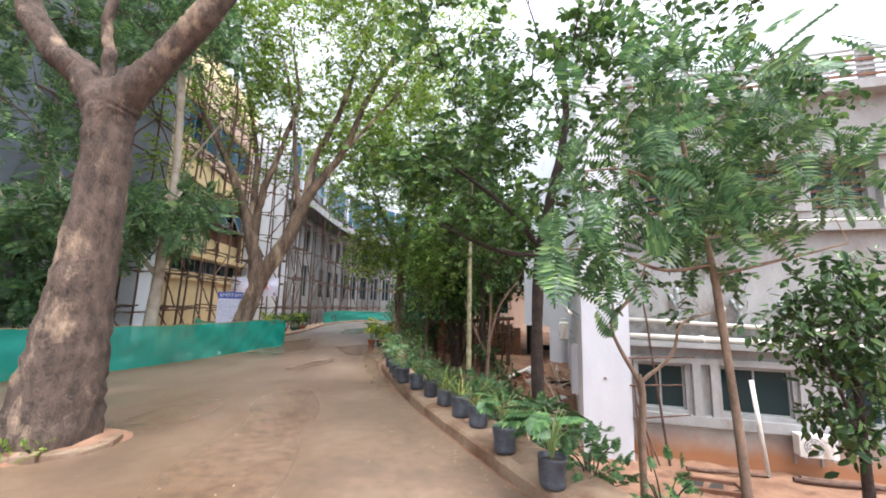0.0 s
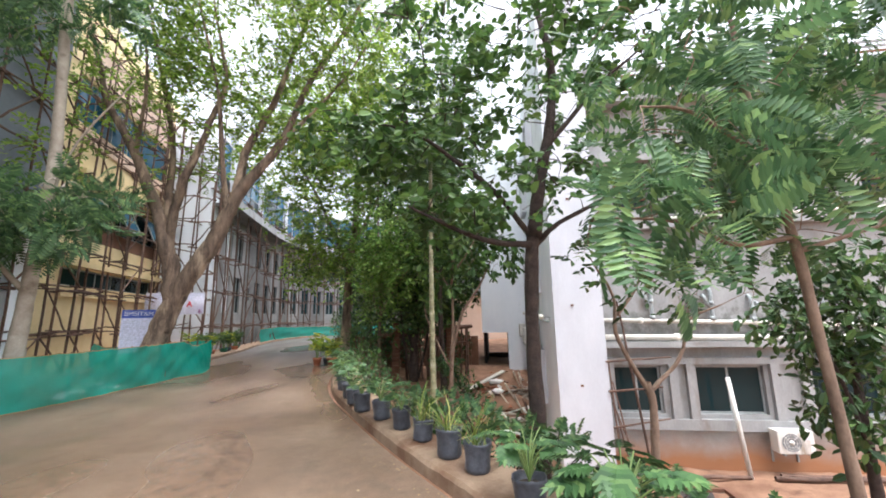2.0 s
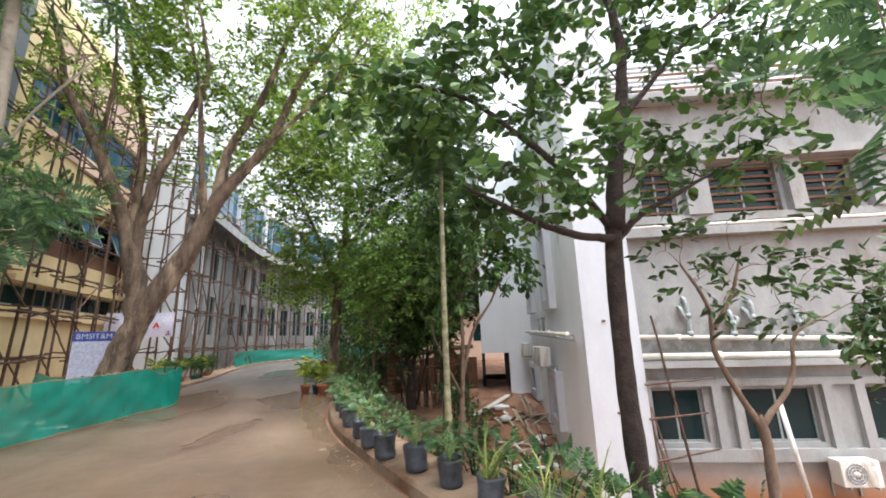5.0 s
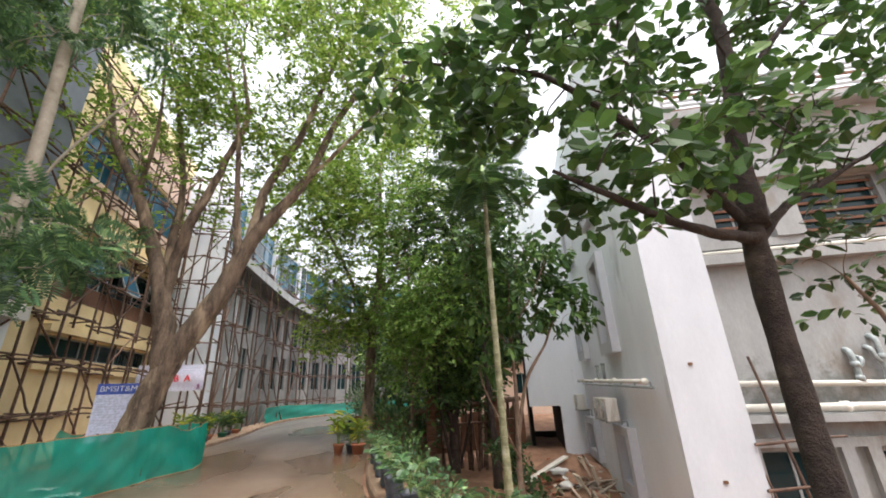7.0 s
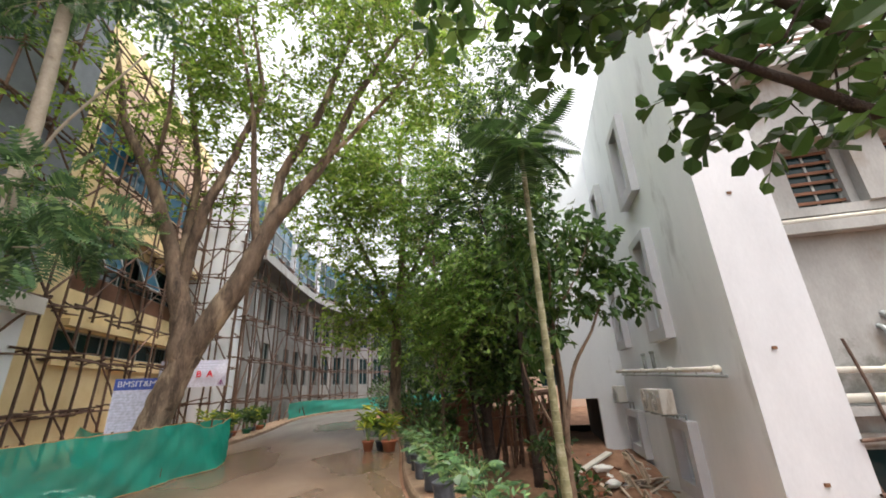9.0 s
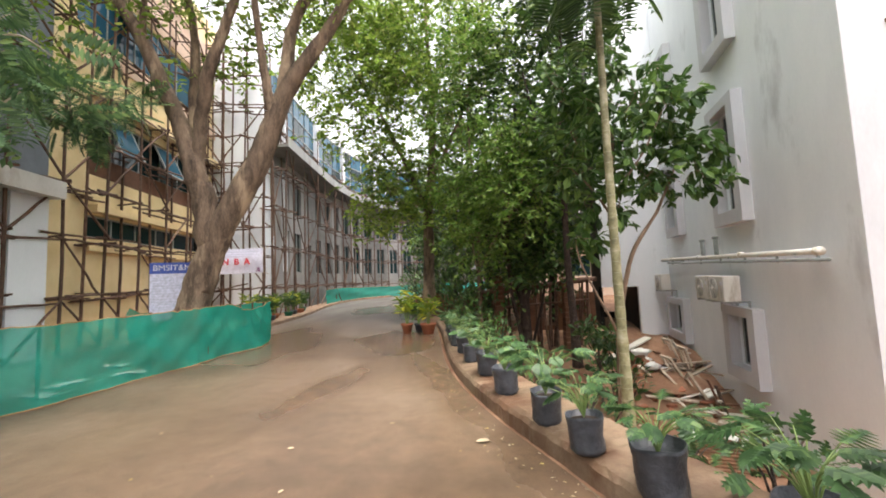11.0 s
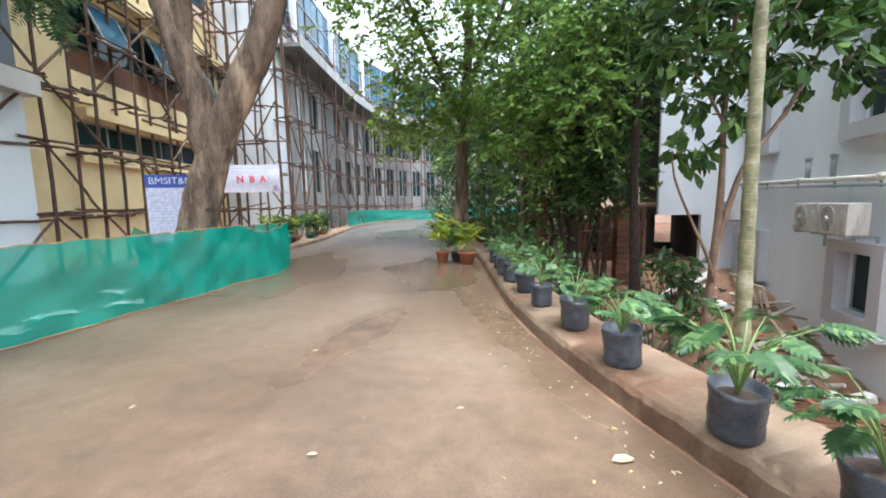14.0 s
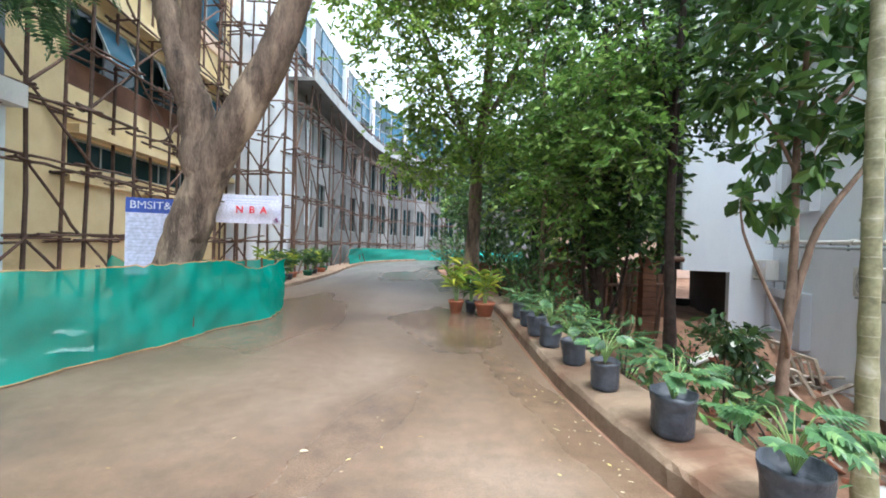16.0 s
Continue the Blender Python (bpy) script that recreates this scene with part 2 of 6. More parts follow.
def mould_material(name):
    """The cream plaster with grey-black mould that has crept up in tongues from the pipe ledge."""
    m = surface(name, (0.24, 0.24, 0.236), (0.365, 0.367, 0.362), 1.6, 0.85, 30, 0.15, (0.20, 0.165, 0.135), 0.9, 0.55, (1, 1, 0.4))
    nt = m.node_tree
    p = nt.nodes["Principled BSDF"]
    L = nt.links.new
    under = p.inputs["Base Color"].links[0].from_socket
    pos = position(nt)
    n = node(nt, "ShaderNodeTexNoise", Scale=2.6, Detail=7.0, Roughness=0.68)
    L(pos, n.inputs["Vector"])
    xyz = nt.nodes.new("ShaderNodeSeparateXYZ")
    L(pos, xyz.inputs[0])
    rise = nt.nodes.new("ShaderNodeMapRange")
    L(xyz.outputs["Z"], rise.inputs["Value"])
    rise.inputs["From Min"].default_value, rise.inputs["From Max"].default_value = 1.3, 2.3
    rise.inputs["To Min"].default_value, rise.inputs["To Max"].default_value = 0.12, -0.16
    below = nt.nodes.new("ShaderNodeMath")
    below.operation = "GREATER_THAN"
    below.inputs[1].default_value = 0.87
    L(xyz.outputs["Z"], below.inputs[0])
    ad = nt.nodes.new("ShaderNodeMath")
    L(n.outputs["Fac"], ad.inputs[0])
    L(rise.outputs[0], ad.inputs[1])
    mask = ramp(nt, ad.outputs[0], [(0.52, (0, 0, 0)), (0.68, (0.75, 0.75, 0.75))])
    cut = nt.nodes.new("ShaderNodeMath")
    cut.operation = "MULTIPLY"
    L(mask, cut.inputs[0])
    L(below.outputs[0], cut.inputs[1])
    mx = nt.nodes.new("ShaderNodeMixRGB")
    L(cut.outputs[0], mx.inputs["Fac"])
    L(under, mx.inputs["Color1"])
    mx.inputs["Color2"].default_value = (0.11, 0.11, 0.095, 1)
    L(mx.outputs[0], p.inputs["Base Color"])
    return m


M_mould = mould_material("mould_stained_plaster")


def splash_material(name):
    """Cream plaster splashed with red mud that thins out upwards in an uneven line."""
    m = surface(name, (0.28, 0.275, 0.26), (0.42, 0.42, 0.40), 1.6, 0.85, 30, 0.12)
    nt = m.node_tree
    p = nt.nodes["Principled BSDF"]
    L = nt.links.new
    under = p.inputs["Base Color"].links[0].from_socket
    pos = position(nt)
    n = node(nt, "ShaderNodeTexNoise", Scale=1.4, Detail=6.0, Roughness=0.6)
    L(pos, n.inputs["Vector"])
    xyz = nt.nodes.new("ShaderNodeSeparateXYZ")
    L(pos, xyz.inputs[0])
    ad = nt.nodes.new("ShaderNodeMath")
    ad.operation = "MULTIPLY_ADD"
    ad.inputs[1].default_value = 0.7
    L(n.outputs["Fac"], ad.inputs[0])
    L(xyz.outputs["Z"], ad.inputs[2])
    up = nt.nodes.new("ShaderNodeMapRange")
    L(ad.outputs[0], up.inputs["Value"])
    up.inputs["From Min"].default_value, up.inputs["From Max"].default_value = -1.0, -1.6
    mx = nt.nodes.new("ShaderNodeMixRGB")
    L(up.outputs[0], mx.inputs["Fac"])
    L(under, mx.inputs["Color1"])
    mx.inputs["Color2"].default_value = (0.33, 0.15, 0.07, 1)
    L(mx.outputs[0], p.inputs["Base Color"])
    return m


M_mud = splash_material("mud_splashed_plaster")
M_yellow = surface("pale_yellow_paint", (0.74, 0.58, 0.31), (0.86, 0.71, 0.43), 1.5, 0.75, 30, 0.08, (0.58, 0.43, 0.22), 0.7, 0.6)
M_peach = surface("peach_paint", (0.66, 0.47, 0.36), (0.74, 0.56, 0.44), 1.5, 0.75, 30, 0.08)
M_clad = surface("dark_slate_cladding", (0.12, 0.14, 0.175), (0.18, 0.205, 0.25), 2, 0.5, 30, 0.05)
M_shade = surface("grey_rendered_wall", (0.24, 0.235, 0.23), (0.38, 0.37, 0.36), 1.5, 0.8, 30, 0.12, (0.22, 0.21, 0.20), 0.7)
# stained grey concrete, its colour darkened further for shade under the overhang
M_conc = surface("shaded_stained_concrete", (0.13, 0.128, 0.125), (0.26, 0.255, 0.25), 1.2, 0.85, 30, 0.15, (0.10, 0.095, 0.09), 0.6)
M_glass = glass_dark("dark_window_glass", (0.012, 0.03, 0.034))
M_blue = glass_dark("blue_tinted_glass", (0.03, 0.105, 0.165), 0.08)
# near-black that paints in the shade of rooms, passage and pit
M_dark = surface("painted_shade_black", (0.02, 0.018, 0.016), (0.04, 0.035, 0.03), 2, 0.9, 20, 0.0)
M_frame = plain("grey_window_frame", (0.30, 0.33, 0.33), 0.4)
M_brown = surface("brown_board", (0.10, 0.045, 0.025), (0.20, 0.09, 0.05), 2, 0.8, 30, 0.2)
M_pole = surface("weathered_timber_pole", (0.055, 0.03, 0.022), (0.17, 0.10, 0.07), 6, 0.85, 60, 0.5, vary=0.3)
M_plank = surface("grey_old_timber", (0.24, 0.19, 0.15), (0.48, 0.41, 0.34), 5, 0.85, 60, 0.4, vary=0.25)
M_bark = surface("rough_brown_bark", (0.03, 0.021, 0.017), (0.155, 0.108, 0.082), 9, 0.95, 50, 1.0, (0.42, 0.30, 0.205), 2.0, 0.535, (1, 1, 0.5))
M_bark2 = surface("tan_grey_bark", (0.03, 0.021, 0.016), (0.27, 0.19, 0.135), 5, 0.92, 45, 1.0, (0.48, 0.36, 0.25), 2.0, 0.52, (1, 1, 0.3))
M_bark3 = surface("dark_smooth_bark", (0.018, 0.012, 0.010), (0.062, 0.04, 0.031), 9, 0.9, 70, 0.9, (0.10, 0.075, 0.058), 2.4, 0.6)
M_bark4 = surface("pale_mottled_bark", (0.26, 0.22, 0.17), (0.47, 0.41, 0.34), 4, 0.85, 50, 0.5, (0.16, 0.12, 0.09), 2.2, 0.58)
M_bark5 = surface("tan_brown_bark", (0.10, 0.065, 0.045), (0.25, 0.17, 0.12), 8, 0.9, 50, 0.6, (0.33, 0.25, 0.18), 4.0, 0.58, (1, 1, 0.5))
M_palmbark = ringed("ringed_green_stem")
M_stalk = plain("green_stalk", (0.17, 0.25, 0.075), 0.5)
M_bag = surface("black_plastic_bag", (0.02, 0.023, 0.03), (0.075, 0.082, 0.1), 9, 0.38, 30, 0.7, vary=0.3)
M_terra = surface("terracotta", (0.27, 0.085, 0.04), (0.42, 0.15, 0.075), 6, 0.75, 40, 0.2, vary=0.15)
M_greenpot = plain("green_plastic_pot", (0.01, 0.13, 0.07), 0.4)
M_pipe = surface("off_white_pipe", (0.60, 0.57, 0.50), (0.76, 0.74, 0.68), 4, 0.45, 40, 0.05, (0.42, 0.36, 0.28), 2.0, 0.6)
M_ac = surface("aged_white_metal", (0.62, 0.61, 0.57), (0.75, 0.74, 0.70), 4, 0.45, 40, 0.04, (0.33, 0.28, 0.22), 3.5, 0.54, (1, 1, 0.25))
M_acdark = plain("grey_grille", (0.24, 0.25, 0.26), 0.5)
M_brick = surface("red_brick", (0.24, 0.085, 0.045), (0.40, 0.17, 0.10), 8, 0.9, 50, 0.4, vary=0.25)
M_sack = surface("white_sack", (0.60, 0.60, 0.58), (0.78, 0.77, 0.74), 6, 0.7, 40, 0.3)
M_net = net_material("green_shade_net")
M_rope = plain("tan_rope", (0.42, 0.28, 0.12), 0.8)
M_paper = plain("white_printed_sheet", (0.72, 0.73, 0.90), 0.5)
M_bluehead = plain("blue_print", (0.06, 0.11, 0.46), 0.5)
M_ink = plain("blue_grey_print", (0.58, 0.62, 0.76), 0.5)
M_red = plain("red_print", (0.72, 0.03, 0.06), 0.5)
M_violet = plain("violet_print", (0.30, 0.05, 0.25), 0.5)
M_whitepaint = plain("white_lettering", (0.8, 0.82, 0.88), 0.5)
M_rust = surface("rusty_metal", (0.10, 0.045, 0.022), (0.21, 0.10, 0.05), 10, 0.8, 60, 0.4)
L_small = leaf_material("fresh_small_leaves", (0.10, 0.185, 0.028), (0.26, 0.39, 0.065), (0.40, 0.50, 0.12), 0.4, 0.55)
L_young = leaf_material("light_ovate_leaves", (0.08, 0.17, 0.03), (0.19, 0.33, 0.065), (0.32, 0.46, 0.12), 0.36, 0.42)
L_broad = leaf_material("dark_rounded_leaves", (0.03, 0.07, 0.02), (0.08, 0.16, 0.04), (0.17, 0.28, 0.07), 0.32, 0.34)
L_oval = leaf_material("dark_glossy_leaves", (0.022, 0.05, 0.018), (0.06, 0.12, 0.036), (0.13, 0.21, 0.065), 0.3, 0.2)
L_mass = leaf_material("deep_green_leaves", (0.025, 0.062, 0.018), (0.085, 0.165, 0.04), (0.20, 0.29, 0.075), 0.32, 0.24)
L_feather = leaf_material("feathery_leaves", (0.04, 0.095, 0.042), (0.11, 0.205, 0.085), (0.25, 0.38, 0.14), 0.4, 0.32)
L_pot = leaf_material("lobed_leaves", (0.026, 0.066, 0.026), (0.07, 0.145, 0.05), (0.15, 0.235, 0.08), 0.4, 0.22)
L_croton = leaf_material("yellow_green_leaves", (0.10, 0.2, 0.025), (0.34, 0.4, 0.05), (0.62, 0.58, 0.08), 0.38, 0.3)
L_reed = leaf_material("straw_green_blades", (0.10, 0.16, 0.035), (0.22, 0.28, 0.06), (0.42, 0.40, 0.14), 0.45, 0.3)
M_compost = surface("dark_potting_soil", (0.022, 0.015, 0.011), (0.07, 0.046, 0.032), 14, 0.95, 60, 0.6)
L_fallen = leaf_material("fallen_leaves", (0.30, 0.21, 0.10), (0.50, 0.42, 0.30), (0.60, 0.47, 0.16), 0.6, 0.1)


# ---- builders ----
rng = np.random.default_rng(7)


def quads(name, V, F, material, smooth=False):
    """A mesh from arrays of points and four-cornered faces."""
    me = bpy.data.meshes.new(name)
    V, F = np.asarray(V, np.float32), np.asarray(F, np.int32)
    me.vertices.add(len(V))
    me.vertices.foreach_set("co", V.ravel())
    me.loops.add(F.size)
    me.loops.foreach_set("vertex_index", F.ravel())
    me.polygons.add(len(F))
    me.polygons.foreach_set("loop_start", np.arange(len(F), dtype=np.int32) * F.shape[1])
    me.polygons.foreach_set("use_smooth", np.full(len(F), smooth, dtype=bool))
    me.update(calc_edges=True)
    me.validate()
    me.materials.append(material)
    return me


class Bag:
    """Collects points and four-cornered faces of one mesh."""

    def __init__(self):
        self.V, self.F, self.n = [], [], 0

    def add(self, V, F):
        self.V.append(np.asarray(V, float).reshape(-1, 3))
        self.F.append(np.asarray(F, int) + self.n)
        self.n += len(self.V[-1])

    def box(self, a, b, m=None):
        x0, y0, z0 = a
        x1, y1, z1 = b
        V = np.array([(x, y, z) for z in (z0, z1) for x, y in ((x0, y0), (x1, y0), (x1, y1), (x0, y1))], float)
        if m is not None:
            V = np.array([m @ Vector(v) for v in V])
        self.add(V, [(3, 2, 1, 0), (4, 5, 6, 7), (0, 1, 5, 4), (1, 2, 6, 5), (2, 3, 7, 6), (3, 0, 4, 7)])

    def tube(self, pts, radii, sides=8, rough=0.0, cap=True):
        P = np.asarray(pts, float)
        R = np.broadcast_to(np.asarray(radii, float), (len(P),))
        D = np.gradient(P, axis=0)
        D /= np.linalg.norm(D, axis=1)[:, None] + 1e-9
        ref = np.array((1.0, 0, 0)) if abs(D[0][0]) < 0.8 else np.array((0, 1.0, 0))
        A = ref - D * (D @ ref)[:, None]
        A /= np.linalg.norm(A, axis=1)[:, None] + 1e-9
        B = np.cross(D, A)
        ang = np.arange(sides) * 2 * math.pi / sides
        ring = (A[:, None, :] * np.cos(ang)[None, :, None] + B[:, None, :] * np.sin(ang)[None, :, None])
        rr = R[:, None] * (1 + rough * rng.uniform(-1, 1, (len(P), sides)))
        V = P[:, None, :] + ring * rr[:, :, None]
        k = len(P)
        F = [(i * sides + j, i * sides + (j + 1) % sides, (i + 1) * sides + (j + 1) % sides, (i + 1) * sides + j) for i in range(k - 1) for j in range(sides)]
        V = V.reshape(-1, 3)
        if cap and sides % 2 == 0:
            for base in (0, (k - 1) * sides):
                for j in range(0, sides // 2 - 1):
                    q = (base + j, base + j + 1, base + sides - 2 - j, base + sides - 1 - j)
                    F.append(q if base else q[::-1])
        self.add(V, F)

    def mesh(self, name, material, smooth=False):
        return quads(name, np.concatenate(self.V), np.concatenate(self.F), material, smooth)


def curve(pts, n=12):
    """A smooth line through the points."""
    P = np.asarray(pts, float)
    if len(P) < 3:
        return np.linspace(P[0], P[-1], n)
    Q = np.vstack([2 * P[0] - P[1], P, 2 * P[-1] - P[-2]])
    out = []
    for t in np.linspace(0, len(P) - 1 - 1e-6, n):
        i = int(t)
        u = t - i
        a, b, c, d = Q[i:i + 4]
        out.append(0.5 * (2 * b + (c - a) * u + (2 * a - 5 * b + 4 * c - d) * u * u + (3 * b - a - 3 * c + d) * u ** 3))
    return np.array(out)


def thing(name, label, category, m=None, group="", kind="", data=None):
    ob = new(name, data)
    if data is None:
        ob.empty_display_size = 0.1
    if m is not None:
        ob.matrix_world = m
    return tagged(ob, label, category, group, kind)


def child(name, mesh, parent, m=None, label="", kind=""):
    ob = new(name, mesh)
    ob.parent = parent
    if m is not None:
        ob.matrix_basis = m
    return tagged(ob, label, kind=kind) if (label or kind) else ob


def bag_child(name, bag, material, parent, label="", smooth=False, kind=""):
    return child(name, bag.mesh(name, material, smooth), parent, None, label, kind)


def box_mesh(name, sx, sy, sz, material, bevel=0.0):
    """A box resting on z = 0, centred in x and y, its edges rounded."""
    bm = bmesh.new()
    bmesh.ops.create_cube(bm, size=1.0)
    for v in bm.verts:
        v.co = Vector((v.co.x * sx, v.co.y * sy, (v.co.z + 0.5) * sz))
    if bevel:
        bmesh.ops.bevel(bm, geom=bm.edges[:], offset=bevel, segments=2, affect="EDGES", profile=0.6)
    me = bpy.data.meshes.new(name)
    bm.to_mesh(me)
    bm.free()
    me.materials.append(material)
    return me


def lathe(profile, sides=20):
    """Points and faces of a turned shape from (radius, height) pairs."""
    V = [(r * math.cos(2 * math.pi * j / sides), r * math.sin(2 * math.pi * j / sides), z) for r, z in profile for j in range(sides)]
    F = [(i * sides + j, i * sides + (j + 1) % sides, (i + 1) * sides + (j + 1) % sides, (i + 1) * sides + j) for i in range(len(profile) - 1) for j in range(sides)]
    return np.array(V), np.array(F)


# ---- leaves ----
OVAL = (np.array([(0, 0, 0), (-0.22, 0.3, 0.05), (-0.2, 0.7, 0.03), (0, 1, -0.08), (0.2, 0.7, 0.03), (0.22, 0.3, 0.05)]), np.array([(0, 1, 2, 3), (0, 3, 4, 5)]))
ROUND = (np.array([(0, 0, 0), (-0.3, 0.35, 0.06), (-0.33, 0.75, 0.03), (0, 1, -0.1), (0.33, 0.75, 0.03), (0.3, 0.35, 0.06)]), np.array([(0, 1, 2, 3), (0, 3, 4, 5)]))


def feather(pairs=11, width=0.3, blade=0.055):
    V, F = [], []
    for i in range(pairs):
        y = 0.12 + 0.86 * i / pairs
        z = -0.28 * y * y
        w = width * math.sin(math.pi * (0.18 + 0.75 * i / pairs))
        for s in (-1, 1):
            k = len(V)
            V += [(0, y, z), (s * w * 0.5, y + 0.02 - blade * 0.5, z - 0.01), (s * w, y + 0.07, z - 0.05), (s * w * 0.5, y + 0.04 + blade * 0.5, z - 0.01)]
            F.append((k, k + 1, k + 2, k + 3) if s > 0 else (k, k + 3, k + 2, k + 1))
    k = len(V)
    V += [(-0.006, 0, 0), (0.006, 0, 0), (0.004, 1, -0.27), (-0.004, 1, -0.27)]
    F.append((k, k + 1, k + 2, k + 3))
    return np.array(V), np.array(F)


FEATHER = feather(10, 0.34, 0.085)
FROND = feather(24, 0.42, 0.025)


def lobed():
    """A broad blade cut into pairs of blunt lobes along its midrib."""
    V, F = [], []
    for i in range(5):
        y = 0.02 + 0.19 * i
        w = (0.34, 0.42, 0.40, 0.31, 0.18)[i]
        for s in (-1, 1):
            k = len(V)
            V += [(0, y, 0), (s * w * 0.75, y - 0.06 + 0.03 * i, 0.05), (s * w, y + 0.12 + 0.03 * i, -0.06), (0, y + 0.22, 0.0)]
            F.append((k, k + 1, k + 2, k + 3) if s > 0 else (k, k + 3, k + 2, k + 1))
    k = len(V)
    V += [(0, 0.8, 0), (-0.1, 0.92, 0.0), (0, 1.1, -0.1), (0.1, 0.92, 0.0)]
    F.append((k, k + 1, k + 2, k + 3))
    return np.array(V), np.array(F)


LOBED = lobed()


def cut_leaf():
    """A deeply cut blade: seven pairs of narrow fingers on a midrib."""
    V, F = [], []
    for i in range(7):
        y = 0.04 + 0.13 * i
        w = (0.30, 0.42, 0.47, 0.44, 0.37, 0.28, 0.17)[i]
        for s in (-1, 1):
            k = len(V)
            V += [(0, y - 0.05, 0), (s * w * 0.62, y - 0.075 + 0.05 * w, 0.04), (s * w, y + 0.11 + 0.02 * i, -0.07), (0, y + 0.1, 0)]
            F.append((k, k + 1, k + 2, k + 3) if s > 0 else (k, k + 3, k + 2, k + 1))
    k = len(V)
    V += [(0, 0.86, 0), (-0.06, 0.98, 0.0), (0, 1.14, -0.1), (0.06, 0.98, 0.0)]
    F.append((k, k + 1, k + 2, k + 3))
    return np.array(V), np.array(F)


CUTLEAF = cut_leaf()
REED = (np.array([(-0.012, 0, 0), (-0.015, 0.5, 0.02), (-0.003, 1, -0.2), (0.003, 1, -0.2), (0.015, 0.5, 0.02), (0.012, 0, 0)]), np.array([(0, 1, 4, 5), (1, 2, 3, 4)]))


def blades(points, dirs, sizes, shape, tilt=0.6):
    """Arrays of one mesh: a blade of the shape at each point, along each direction, its face turned up more or less."""
    T, TF = shape
    P, D = np.asarray(points, float), np.asarray(dirs, float)
    D = D / (np.linalg.norm(D, axis=1)[:, None] + 1e-9)
    up = np.array((0, 0, 1.0)) + rng.normal(0, tilt, P.shape)
    X = np.cross(D, up)
    X /= np.linalg.norm(X, axis=1)[:, None] + 1e-9
    Z = np.cross(X, D)
    S = np.asarray(sizes, float)[:, None, None]
    V = P[:, None, :] + S * (T[None, :, 0:1] * X[:, None, :] + T[None, :, 1:2] * D[:, None, :] + T[None, :, 2:3] * Z[:, None, :])
    F = TF[None, :, :] + (np.arange(len(P)) * len(T))[:, None, None]
    return V.reshape(-1, 3), F.reshape(-1, TF.shape[1])


def in_ellipsoid(n, centre, radii, hollow=0.0):
    d = rng.normal(0, 1, (n, 3))
    d /= np.linalg.norm(d, axis=1)[:, None]
    r = (hollow + (1 - hollow) * rng.uniform(0, 1, n)) ** (1 / 2.2)
    return np.array(centre) + d * r[:, None] * np.array(radii)


